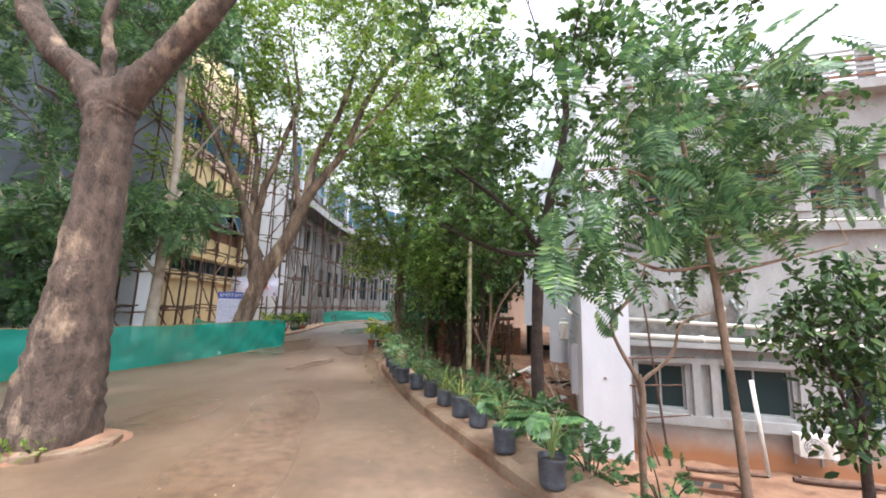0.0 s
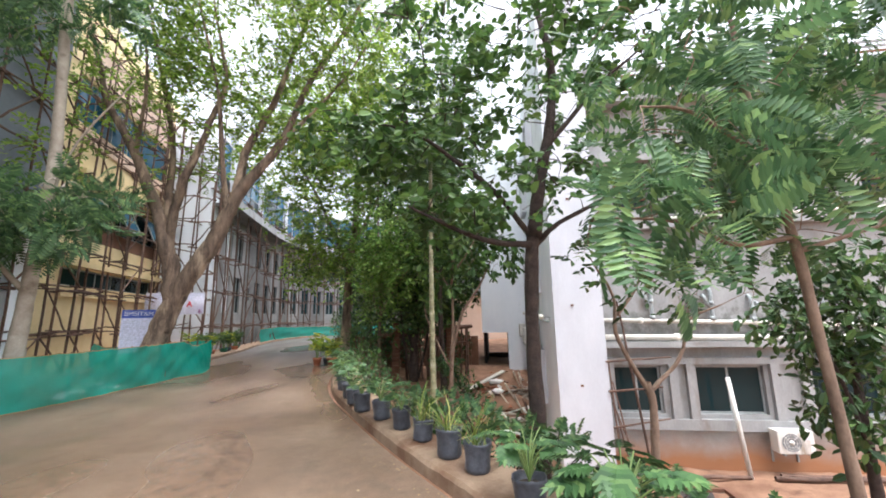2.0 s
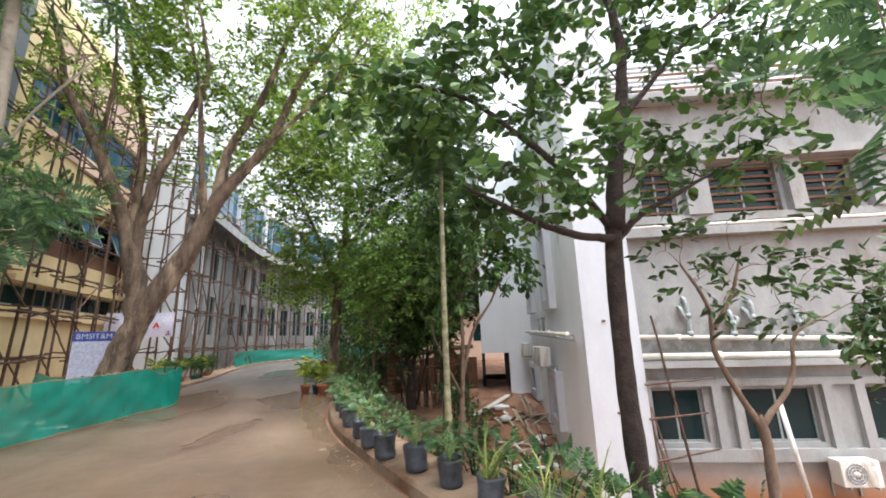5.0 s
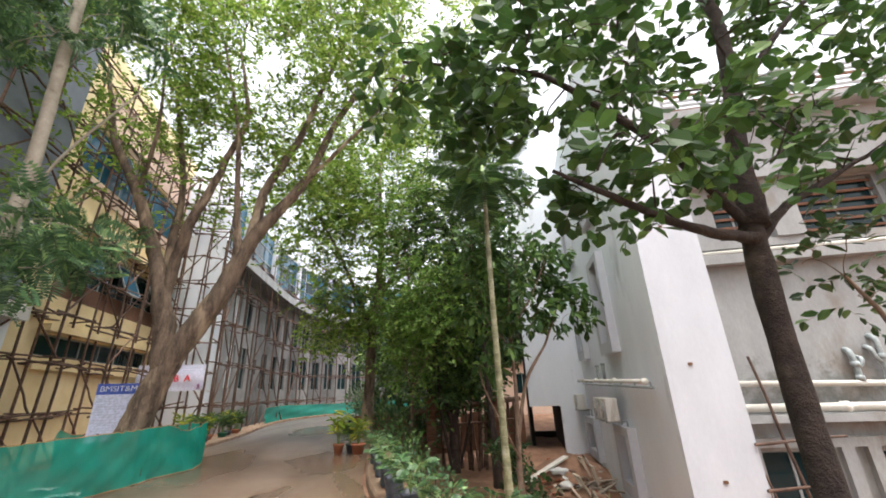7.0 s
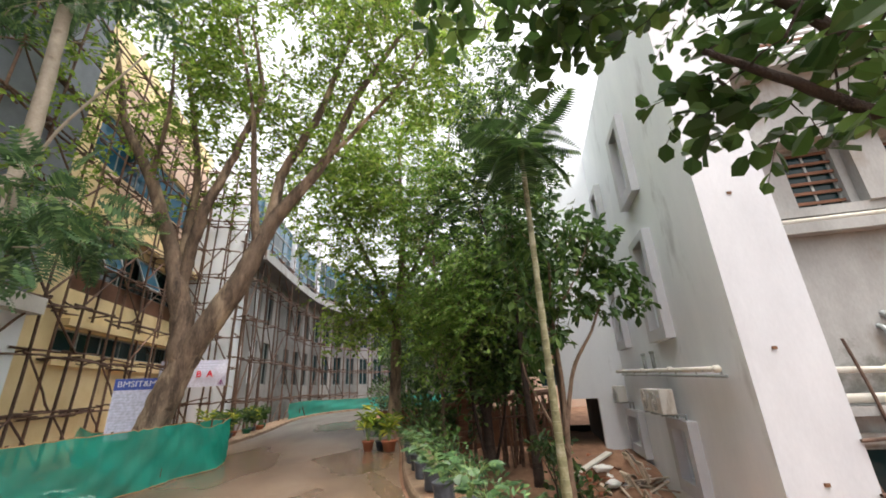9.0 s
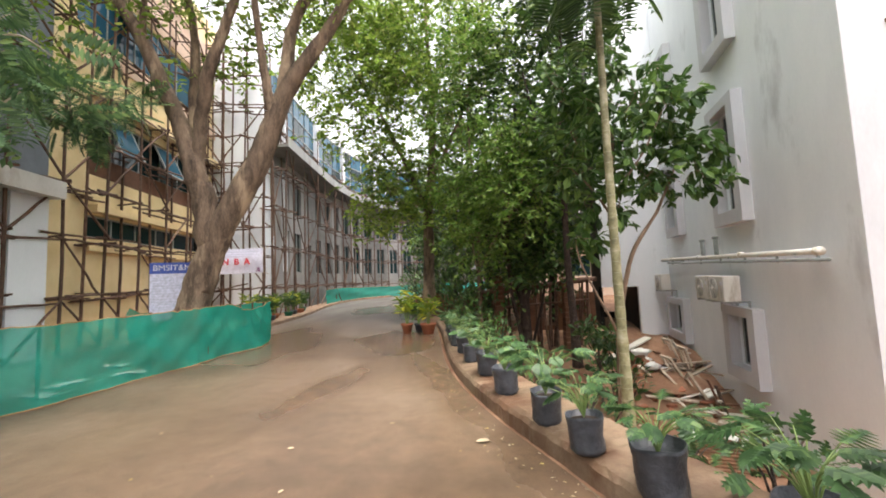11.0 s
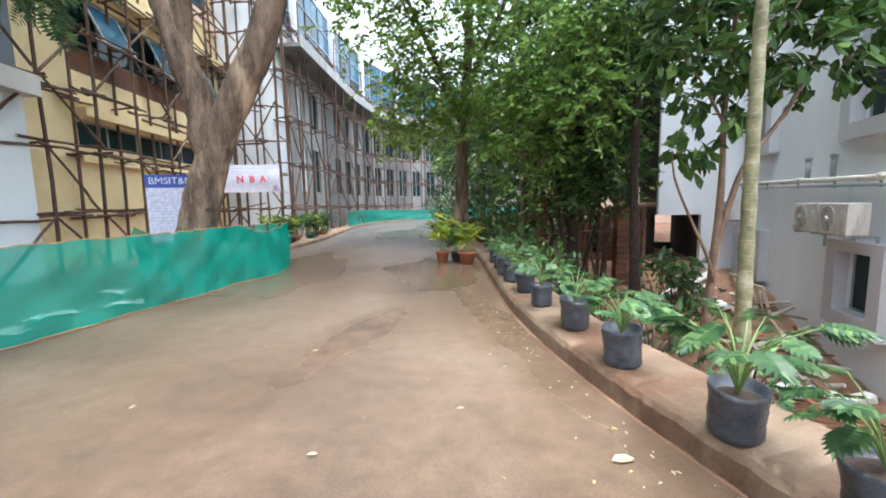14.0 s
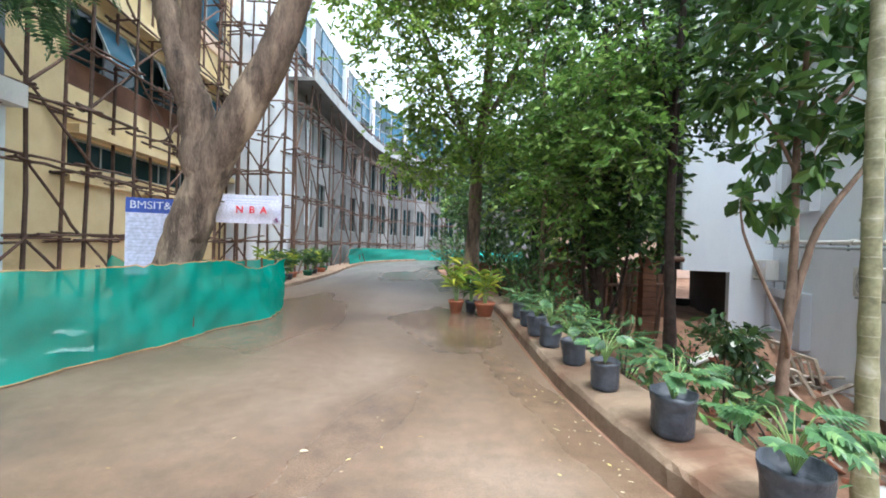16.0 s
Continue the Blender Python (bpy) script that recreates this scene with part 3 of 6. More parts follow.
def tree(name, label, bark, limbs, crowns, leaf, leaf_mat, size, per, spread, droop=0.3, twig=0.012, crown_label="", reach=3.0, spray=0.0):
    """A tree: limbs are (points, first radius, last radius), the first one the trunk; crowns are (centre, radii, clusters)."""
    base = limbs[0][0][0]
    root = thing(name, label, "tree", pose(*base))
    off = np.array(base)
    nodes_at = []
    for i, (pts, r0, r1) in enumerate(limbs):
        n = max(8, (9 if r1 is None or r0 > 0.1 else 5) * len(pts))
        C = curve(pts, n)
        if i:
            C = C + np.cumsum(rng.normal(0, 0.012, C.shape), axis=0) * min(1, (r0[0] if r1 is None else r0) * 8)
        if r1 is None:
            R = np.interp(np.linspace(0, len(pts) - 1, n), np.arange(len(pts)), r0)
            r0 = r0[0]
        else:
            R = np.linspace(r0, r1, n)
        if i == 0:
            R = R * (1 + 0.28 * np.exp(-np.linspace(0, 9, n)))
        b = Bag()
        b.tube(C - off, R * (1 + 0.05 * np.sin(np.linspace(0, 17, n) + i)), 14 if r0 > 0.08 else 7, 0.07)
        bag_child("trunk" if i == 0 else "limb", b, bark, root, "", True)
        nodes_at += list(C[n // 3:] if i or r1 is None else C[int(n * 0.75):])
    pts = np.concatenate([in_ellipsoid(n, c, r, 0.25) for c, r, n in crowns])
    N = np.array(nodes_at)
    order = np.argsort([np.min(np.linalg.norm(N - p, axis=1)) for p in pts])
    b = Bag()
    P, D = [], []
    for i in order:
        p = pts[i]
        dist = np.linalg.norm(N - p, axis=1)
        k = int(np.argmin(dist))
        if dist[k] > reach:
            continue
        q = N[k]
        mid = (p + q) / 2 + rng.normal(0, 0.08, 3) * dist[k] + np.array((0, 0, 0.1 * dist[k]))
        ln = curve([q, mid, p], 5)
        b.tube(ln - off, np.linspace(twig * (0.8 + min(dist[k], 2.0)), twig * 0.35, 5), 4, 0, False)
        N = np.vstack([N, ln[2:]])
        way = (p - q) / (dist[k] + 1e-9)
        if spray:
            # leaves in flat sprays along short drooping shoots
            for _ in range(max(1, per // 8)):
                run = way * 0.5 + rng.normal(0, 0.7, 3) * (1, 1, 0.55)
                run /= np.linalg.norm(run) + 1e-9
                side = np.cross(run, (0, 0, 1.0))
                side /= np.linalg.norm(side) + 1e-9
                s_ = (np.arange(8) + rng.uniform(0, 0.6, 8)) / 8
                foot = p + rng.normal(0, 1, 3) * spread
                shoot = foot + s_[:, None] * run * spray - (s_ ** 2)[:, None] * np.array((0, 0, droop * spray))
                b.tube(shoot[[0, 3, 7]] - off, twig * 0.3, 4, 0, False)
                turn_ = np.where(np.arange(8) % 2, 1.0, -1.0)[:, None]
                P.append(shoot)
                D.append(run * 0.6 + turn_ * side * 0.8 + rng.normal(0, 0.3, (8, 3)) - np.array((0, 0, droop * 0.8)))
        else:
            P.append(p + rng.normal(0, 1, (per, 3)) * spread)
            D.append(way * 0.7 + rng.normal(0, 0.75, (per, 3)) - np.array((0, 0, droop)))
    bag_child("branching", b, bark, root, "", False, "stuff")
    P, D = np.concatenate(P), np.concatenate(D)
    V, F = blades(P - off, D, size * rng.uniform(0.6, 1.25, len(P)), leaf, 0.95 if spray else 0.6)
    child("crown", quads("crown", V, F, leaf_mat), root, None, crown_label, "stuff")
    return root


# ---- ground, road, kerb ----
KERB = [(3.3, -2.5), (2.2, 0.3), (1.35, 2.3), (0.84, 3.5), (0.25, 4.95), (-0.24, 6.2), (-0.75, 7.7), (-1.03, 8.6), (-1.3, 9.5), (-1.52, 10.5), (-1.68, 11.7), (-1.75, 13.1), (-1.82, 15.6), (-1.95, 17.5)]
KX = curve([(*p, 0) for p in KERB], 60)
RIGHT = [(-1.95, 17.5), (-2.6, 22), (-3.6, 28), (-3.9, 33), (-2.2, 37.5), (1.0, 40.5), (7, 43), (20, 45)]
C0, TH = Vector((4.0, 10.75, 0)), -17.0
BLD = pose(C0.x, C0.y, 0, 0, 0, TH)
YARD = -2.15


def kerb_x(y):
    ys = np.concatenate([KX[:, 1], [p[1] for p in RIGHT[1:5]]])
    xs = np.concatenate([KX[:, 0], [p[0] for p in RIGHT[1:5]]])
    return np.interp(y, ys, xs)


def ground_z(x, y):
    """The ground falls from the kerb to the sunk yard beside the building."""
    d = x - kerb_x(y) - 0.55
    fall = np.clip(d / 2.3, 0, 1)
    fall = fall * fall * (3 - 2 * fall)
    far = 1 - 0.62 * np.clip((y - 14) / 7, 0, 1)
    far = far * (1 - np.clip((y - 24) / 12, 0, 1)) * (1 - np.clip((-1 - y) / 4, 0, 1)) * (1 - np.clip((x - 40) / 20, 0, 1))
    return -0.03 + (YARD + 0.03) * fall * far


gx = np.concatenate([np.linspace(-1500, -60, 6), np.linspace(-40, -12, 10), np.linspace(-10, 14, 97), np.linspace(16, 60, 16), np.linspace(100, 1500, 6)])
gy = np.concatenate([np.linspace(-1500, -60, 6), np.linspace(-40, -8, 9), np.linspace(-6, 30, 121), np.linspace(33, 80, 16), np.linspace(120, 1500, 6)])
GX, GY = np.meshgrid(gx, gy)
GZ = ground_z(GX, GY)
near = (np.abs(GX) < 14) & (GY > -6) & (GY < 30) & (GX - kerb_x(GY) > 0.7)
GZ = GZ + np.where(near, rng.uniform(-0.035, 0.035, GZ.shape), 0)
nx = len(gx)
gf = [(j * nx + i, j * nx + i + 1, (j + 1) * nx + i + 1, (j + 1) * nx + i) for j in range(len(gy) - 1) for i in range(nx - 1)]
thing("ground", "bare red earth sloping down to a sunk yard", "ground", None, "", "structure", quads("ground", np.stack([GX, GY, GZ], -1).reshape(-1, 3), gf, M_soil, True))

left_edge = [(-14, -8), (-14, 0), (-11.2, 8), (-10.4, 14), (-9.9, 17), (-8.3, 19.2), (-8.0, 22.8), (-8.6, 28), (-9.0, 33), (-8.3, 37), (-6.2, 41), (-3, 44), (1, 46), (7, 47.6), (20, 49)]
right_edge = [(6.0, -8)] + KERB + RIGHT[1:]
LE = curve([(*p, 0) for p in left_edge], 90)
RE = curve([(*p, 0) for p in right_edge], 90)
W = np.linspace(0, 1, 13)
RV = LE[:, None, :] * (1 - W)[None, :, None] + RE[:, None, :] * W[None, :, None]
rf = [(i * 13 + j, i * 13 + j + 1, (i + 1) * 13 + j + 1, (i + 1) * 13 + j) for i in range(89) for j in range(12)]
thing("road", "damp brown mud-stained asphalt campus road", "road", None, "", "structure", quads("road", RV.reshape(-1, 3), rf, M_road, True))


def strip(name, line, profile, material, label, category, wobble=0.0):
    """Sweeps a profile of (sideways, height) along a line on the ground."""
    D = np.gradient(line, axis=0)
    D /= np.linalg.norm(D, axis=1)[:, None]
    N = np.stack([D[:, 1], -D[:, 0], np.zeros(len(D))], -1)
    prof = np.array(profile)
    V = line[:, None, :] + N[:, None, :] * prof[None, :, 0:1] + np.array((0, 0, 1.0)) * prof[None, :, 1:2]
    V = V + rng.normal(0, wobble, V.shape)
    k = len(profile)
    F = [(i * k + j, (i + 1) * k + j, (i + 1) * k + j + 1, i * k + j + 1) for i in range(len(line) - 1) for j in range(k - 1)]
    return thing(name, label, category, None, "", "structure", quads(name, V.reshape(-1, 3), F, material))


kline = curve([(*p, 0) for p in KERB], 220)
strip("kerb", kline, [(0.06, -0.1), (0.07, 0.09), (0.1, 0.125), (0.16, 0.135), (0.4, 0.135), (0.68, 0.13), (0.72, 0.09), (0.74, -1.2)], M_kerb, "low earth-stained concrete kerb wall beside the road", "kerb", 0.0035)

# ---- buildings ----
def wall_with_holes(bag, s0, s1, z0, z1, holes, y0, y1):
    """A wall along local x from s0 to s1, thick from y0 to y1, with openings (a, b, low, high) through it, in one piece."""
    xs = sorted({s0, s1, *[h[0] for h in holes], *[h[1] for h in holes]})
    zs = sorted({z0, z1, *[h[2] for h in holes], *[h[3] for h in holes]})
    nx_, nz_ = len(xs) - 1, len(zs) - 1
    full = [[not any(h[0] <= xs[i] and xs[i + 1] <= h[1] and h[2] <= zs[k] and zs[k + 1] <= h[3] for h in holes) for k in range(nz_)] for i in range(nx_)]
    solid = lambda i, k: 0 <= i < nx_ and 0 <= k < nz_ and full[i][k]
    V = [(x, y, z) for x in xs for z in zs for y in (y0, y1)]
    at = lambda i, k, d: (i * (nz_ + 1) + k) * 2 + d
    F = []
    for i in range(nx_):
        for k in range(nz_):
            if not full[i][k]:
                continue
            a, b, c, d = (i, k), (i + 1, k), (i + 1, k + 1), (i, k + 1)
            F.append(tuple(at(*q, 0) for q in (a, b, c, d)))
            F.append(tuple(at(*q, 1) for q in (d, c, b, a)))
            for (di, dk), p, q in (((0, -1), a, b), ((1, 0), b, c), ((0, 1), c, d), ((-1, 0), d, a)):
                if not solid(i + di, k + dk):
                    F.append((at(*q, 0), at(*p, 0), at(*p, 1), at(*q, 1)))
    bag.add(V, F)


def window(parent, a, b, lo, hi, y, depth=0.06, panes=2, glass=None, bars=0, name="window"):
    """A framed window in local x from a to b; y is the outer face of its frame."""
    g = child(name, None, parent)
    g.empty_display_size = 0.1
    f = Bag()
    w = 0.045
    f.box((a, y, lo), (a + w, y + depth, hi))
    f.box((b - w, y, lo), (b, y + depth, hi))
    f.box((a + w, y, lo), (b - w, y + depth, lo + w))
    f.box((a + w, y, hi - w), (b - w, y + depth, hi))
    for i in range(1, panes):
        x = a + (b - a) * i / panes
        f.box((x - w / 2, y, lo + w), (x + w / 2, y + depth, hi - w))
    bag_child("window_frame", f, M_frame, g)
    for i in range(panes):
        p = Bag()
        x0, x1 = a + (b - a) * i / panes + w / 2, a + (b - a) * (i + 1) / panes - w / 2
        p.box((x0, y + depth * 0.4, lo + w * 0.6), (x1, y + depth * 0.4 + 0.008, hi - w * 0.6))
        bag_child("pane", p, glass or M_glass, g)
    for i in range(bars):
        r = Bag()
        z = lo + (hi - lo) * (i + 0.5) / bars
        r.box((a, y - 0.05, z - 0.03), (b, y - 0.02, z + 0.03))
        bag_child("slat", r, M_brown, g)
    return g


# grey and white block beside the yard; local x along its front, local y along its grey side
block = thing("campus_block", "pale grey plastered campus block with white front pillar", "building", BLD)
TOP = 11.5
b = Bag()
wins = [(3.2, 4.15, -0.88, 0.25), (7.8, 9.1, -0.72, 0.18), (3.2, 4.1, 2.62, 4.95), (7.6, 8.4, 2.75, 4.7), (3.2, 4.1, 6.6, 8.6), (7.6, 8.4, 6.6, 8.6)]
flip = pose(0, 0, 0, 0, 0, 90)
tmp = Bag()
wall_with_holes(tmp, 0.0, 9.6, YARD - 0.4, TOP, wins, -0.25, 0.0)
child("side_wall", tmp.mesh("side_wall", M_grey), block, flip, "pale grey plaster side wall")
for a, c, lo, hi in wins:
    fr = Bag()
    k, out = 0.3, 0.22
    wall_with_holes(fr, a - k, c + k, lo - k, hi + k * 0.7, [(a, c, lo, hi)], 0.002, out)
    child("window_surround", fr.mesh("window_surround", M_white), block, flip, "white box surround")
    g = window(block, -c, -a, lo, hi, 0.06, 0.05, 2)
    g.matrix_basis = pose(0, 0, 0, 0, 0, -90)
    # black sheet behind the opening, painting the room's shade
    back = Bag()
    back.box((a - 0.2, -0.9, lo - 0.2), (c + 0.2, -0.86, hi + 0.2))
    child("room_shade_sheet", back.mesh("room_shade_sheet", M_dark), block, flip)
b = Bag()
b.box((0.003, -0.003, YARD - 0.4), (1.2, 0.9, TOP))
bag_child("pillar", b, M_white, block, "white painted front pillar")
for z, u in ((1.78, 0.12), (-0.18, 0.22), (4.6, 0.2)):
    h = Bag()
    h.box((u + 0.3, -0.03, z), (u + 0.37, 0.0, z + 0.05))
    bag_child("stub", h, M_rust, block)
# end wall of the yard, with a low passage whose shade is painted black
b = Bag()
wall_with_holes(b, -2.35, 0.0, YARD - 0.4, TOP, [(-2.35, -1.08, YARD - 0.4, 0.78)], 9.6, 9.9)
bag_child("end_wall", b, M_grey, block, "white wall above a dark passage")
# added walls and ceiling, unseen, keep light out; black colour paints the shade
b = Bag()
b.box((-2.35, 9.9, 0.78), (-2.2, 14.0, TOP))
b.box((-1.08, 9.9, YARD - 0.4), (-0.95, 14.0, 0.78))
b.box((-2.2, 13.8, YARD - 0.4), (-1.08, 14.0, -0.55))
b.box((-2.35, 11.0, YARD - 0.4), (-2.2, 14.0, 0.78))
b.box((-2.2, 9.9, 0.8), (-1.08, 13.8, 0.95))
bag_child("passage_shade_box", b, M_dark, block)
b = Bag()
b.box((-2.35, 9.9, TOP - 0.1), (1.2, 14, TOP + 0.1))
b.box((0.26, 0.9, TOP - 0.1), (1.2, 9.9, TOP + 0.12))
bag_child("roof", b, M_shade, block)
b = Bag()
b.box((1.0, 0.9, YARD - 0.4), (1.2, 14, TOP - 0.1))
bag_child("inner_wall", b, M_white, block)

# long front, set back a little behind the pillar
front = thing("front_wing", "weathered white plaster wing with mud-stained base", "building", BLD)
holes = [(1.45, 2.6, -0.9, 0.24), (3.42, 4.95, -0.9, 0.24), (6.0, 7.45, -0.9, 0.24), (8.4, 9.85, -0.9, 0.24),
         (1.9, 2.75, 4.35, 5.6), (3.6, 5.2, 4.35, 5.6), (5.75, 6.95, 4.35, 5.6), (7.85, 9.3, 4.35, 5.6)]
F0 = 0.55
b = Bag()
wall_with_holes(b, 1.2, 16, -1.25, 7.4, holes, F0, F0 + 0.3)
bag_child("wall", b, M_mould, front)
b = Bag()
b.box((1.2, F0 + 0.002, YARD - 0.4), (16, F0 + 0.3, -1.25))
bag_child("wall_base", b, M_mud, front, "mud-splashed plaster base")
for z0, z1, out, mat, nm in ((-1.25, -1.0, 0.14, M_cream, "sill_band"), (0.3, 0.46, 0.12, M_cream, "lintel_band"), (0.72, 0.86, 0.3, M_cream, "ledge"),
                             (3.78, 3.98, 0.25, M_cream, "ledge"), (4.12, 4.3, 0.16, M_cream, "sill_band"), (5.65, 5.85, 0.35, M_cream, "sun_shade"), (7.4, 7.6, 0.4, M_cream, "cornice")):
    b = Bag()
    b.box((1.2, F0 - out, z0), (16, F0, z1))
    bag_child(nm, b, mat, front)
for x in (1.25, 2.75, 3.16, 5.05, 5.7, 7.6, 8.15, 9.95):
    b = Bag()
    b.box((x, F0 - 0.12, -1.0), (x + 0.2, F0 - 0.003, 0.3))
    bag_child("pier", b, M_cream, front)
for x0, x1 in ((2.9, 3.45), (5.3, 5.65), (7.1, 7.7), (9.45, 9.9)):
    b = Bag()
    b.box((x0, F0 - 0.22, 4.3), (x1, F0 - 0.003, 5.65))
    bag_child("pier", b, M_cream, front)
for a, c, lo, hi in holes:
    low = lo < 0
    window(front, a, c, lo, hi, F0 + 0.12, 0.05, 2, M_glass, 0 if low else 6)
# one long black sheet in place of the shaded rooms behind the front
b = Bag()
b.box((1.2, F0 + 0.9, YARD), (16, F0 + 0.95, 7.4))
bag_child("room_shade_sheet", b, M_dark, front)
for i in range(9):
    b = Bag()
    b.box((1.4, F0 + 0.4, 7.7 + i * 0.15), (13, F0 + 0.44, 7.77 + i * 0.15))
    bag_child("roof_slat", b, M_brown if i % 3 == 0 else M_cream, front)
for x in (1.5, 4.5, 7.5, 10.5, 12.9):
    b = Bag()
    b.box((x, F0 + 0.44, 7.6), (x + 0.25, F0 + 0.7, 9.1))
    bag_child("roof_post", b, M_cream, front)
b = Bag()
b.box((1.2, F0 + 0.3, 7.3), (14, 3.5, 7.4))
b.box((13.9, F0 + 0.3, YARD), (14, 12, 7.3))
bag_child("roof", b, M_shade, front)


def pipe(name, label, pts, r, mat, m=BLD, fittings=()):
    P = np.array([m @ Vector(p) for p in pts])
    ob = thing(name, label, "pipe", pose(*P[0]))
    b = Bag()
    b.tube(P - P[0], r, 10)
    bag_child("tube", b, mat, ob, "", True)
    for f in fittings:
        q = np.array(m @ Vector(f)) - P[0]
        d = (P[-1] - P[0]) / np.linalg.norm(P[-1] - P[0])
        c = Bag()
        c.tube([q - d * 0.05, q + d * 0.05], r * 1.35, 10)
        bag_child("coupling", c, mat, ob, "", True)
    return ob


pipe("drain_pipe", "off-white pipe along the plaster front", [(1.25, F0 - 0.12, 1.42), (10, F0 - 0.12, 1.12)], 0.055, M_pipe, BLD, [(2.2, F0 - 0.12, 1.39), (4.4, F0 - 0.12, 1.31), (6.5, F0 - 0.12, 1.24)])
pipe("drain_pipe", "off-white pipe resting along the ledge", [(1.25, F0 - 0.18, 0.98), (10, F0 - 0.18, 0.88)], 0.075, M_pipe, BLD, [(3.0, F0 - 0.18, 0.96), (5.5, F0 - 0.18, 0.93)])
pipe("drain_pipe", "white pipe under the upper ledge", [(1.25, F0 - 0.2, 4.02), (12, F0 - 0.2, 4.06)], 0.05, M_pipe)
pipe("down_pipe", "white pipe leaning against the mud-stained wall", [(3.95, F0 - 0.35, 0.02), (4.08, F0 - 0.5, YARD)], 0.05, M_ac)
pipe("rail_pipe", "pale horizontal pipe bracketed along the grey wall", [(-0.28, 0.45, 1.53), (-0.28, 9.3, 1.72)], 0.05, M_pipe, BLD, [(-0.28, 0.48, 1.53), (-0.28, 3.0, 1.6), (-0.28, 5.5, 1.65), (-0.28, 8.0, 1.7)])
pipe("cable_pipe", "thin grey conduit under the bracketed pipe", [(-0.1, 0.6, 1.4), (-0.1, 9.3, 1.6)], 0.03, M_frame)
for v in (1.0, 2.2, 3.5, 4.8, 6.2, 7.8, 9.0):
    ob = thing("pipe_bracket", "small steel bracket holding the pipe to the grey wall", "bracket", BLD @ pose(0, v, 1.5 + v * 0.02), "pipe brackets")
    b = Bag()
    b.box((-0.34, -0.02, -0.03), (0.0, 0.02, 0.0))
    b.box((-0.03, -0.02, -0.15), (0.0, 0.02, -0.03))
    bag_child("arm", b, M_frame, ob)
for v in (3.3, 4.2):
    ob = thing("drain_outlet", "short grey capped pipe stub standing on the ledge pipe", "pipe", BLD @ pose(-0.2, v + 1.2, 1.68))
    b = Bag()
    b.tube([(0, 0, -0.1), (0, 0, 0.38)], 0.05, 10)
    bag_child("tube", b, M_frame, ob, "", True)
    b = Bag()
    b.tube([(0, 0, 0.38), (0, 0, 0.44)], 0.07, 10)
    bag_child("cap", b, M_frame, ob, "", True)


def air_conditioner(label, m):
    """An outdoor unit, its fan to local -y."""
    ob = thing("air_conditioner", label, "air conditioner", m, "outdoor units")
    child("casing", box_mesh("casing", 0.84, 0.32, 0.56, M_ac, 0.02), ob)
    b = Bag()
    b.tube([(-0.12, -0.161, 0.28), (-0.12, -0.172, 0.28)], 0.225, 24)
    bag_child("fan_well", b, M_acdark, ob)
    g = Bag()
    for r in (0.06, 0.12, 0.18, 0.23):
        a = np.linspace(0, 2 * math.pi, 25)
        g.tube(np.stack([-0.12 + r * np.cos(a), np.full(25, -0.18), 0.28 + r * np.sin(a)], -1), 0.006, 4, 0, False)
    for k in range(8):
        a = k * math.pi / 4
        g.tube([(-0.12 + 0.05 * math.cos(a), -0.18, 0.28 + 0.05 * math.sin(a)), (-0.12 + 0.23 * math.cos(a), -0.18, 0.28 + 0.23 * math.sin(a))], 0.005, 4)
    bag_child("fan_grille", g, M_ac, ob)
    b = Bag()
    b.tube([(-0.12, -0.174, 0.28), (-0.12, -0.19, 0.28)], 0.06, 16)
    bag_child("fan_hub", b, M_ac, ob, "", True)
    for x in (-0.3, 0.3):
        s = Bag()
        s.box((x - 0.02, -0.18, -0.04), (x + 0.02, 0.36, 0.0))
        s.box((x - 0.02, 0.32, -0.34), (x + 0.02, 0.36, -0.04))
        bag_child("bracket", s, M_frame, ob)
    s = Bag()
    s.box((0.24, -0.166, 0.36), (0.36, -0.158, 0.44))
    bag_child("rating_plate", s, M_whitepaint, ob)
    return ob


air_conditioner("white air-conditioner outdoor unit on the mud-stained wall", BLD @ pose(5.12, F0 - 0.34, -1.62) @ Matrix.Diagonal((0.88, 0.94, 0.88, 1)))
air_conditioner("stained air-conditioner outdoor unit above the window", BLD @ pose(-0.42, 3.62, 0.6, 0, 0, -90))
air_conditioner("stained air-conditioner outdoor unit beside a second one", BLD @ pose(-0.42, 4.52, 0.6, 0, 0, -90))
air_conditioner("small stained air-conditioner outdoor unit near the corner", BLD @ pose(-0.36, 9.12, 0.64, 0, 0, -90))

for u, h, turn in ((2.5, 0.85, 1), (3.45, 0.55, -1), (3.92, 0.8, 1), (4.85, 0.6, -1), (6.4, 0.75, 1)):
    ob = thing("waste_pipe", "stained grey waste pipe elbow on the plaster wall", "pipe", BLD @ pose(u, F0 - 0.12, 1.42 - (u - 2.2) * 0.035), "waste pipes")
    b = Bag()
    b.tube(curve([(0, 0, 0), (0, 0, h * 0.5), (0.01 * turn, 0, h * 0.86), (0.0, 0.05, h), (0.0, 0.12, h + 0.03)], 14), 0.05, 10)
    bag_child("tube", b, M_frame, ob, "", True)
    for z in (0.06, h * 0.55):
        c = Bag()
        c.tube([(0, 0, z - 0.05), (0, 0, z + 0.05)], 0.068, 10)
        bag_child("collar", c, M_frame, ob, "", True)
    b = Bag()
    b.tube(curve([(0, 0, h * 0.4), (-0.1 * turn, 0, h * 0.55), (-0.13 * turn, 0.0, h * 0.72), (-0.13 * turn, 0.12, h * 0.8)], 8), 0.042, 8)
    bag_child("branch_tube", b, M_frame, ob, "", True)

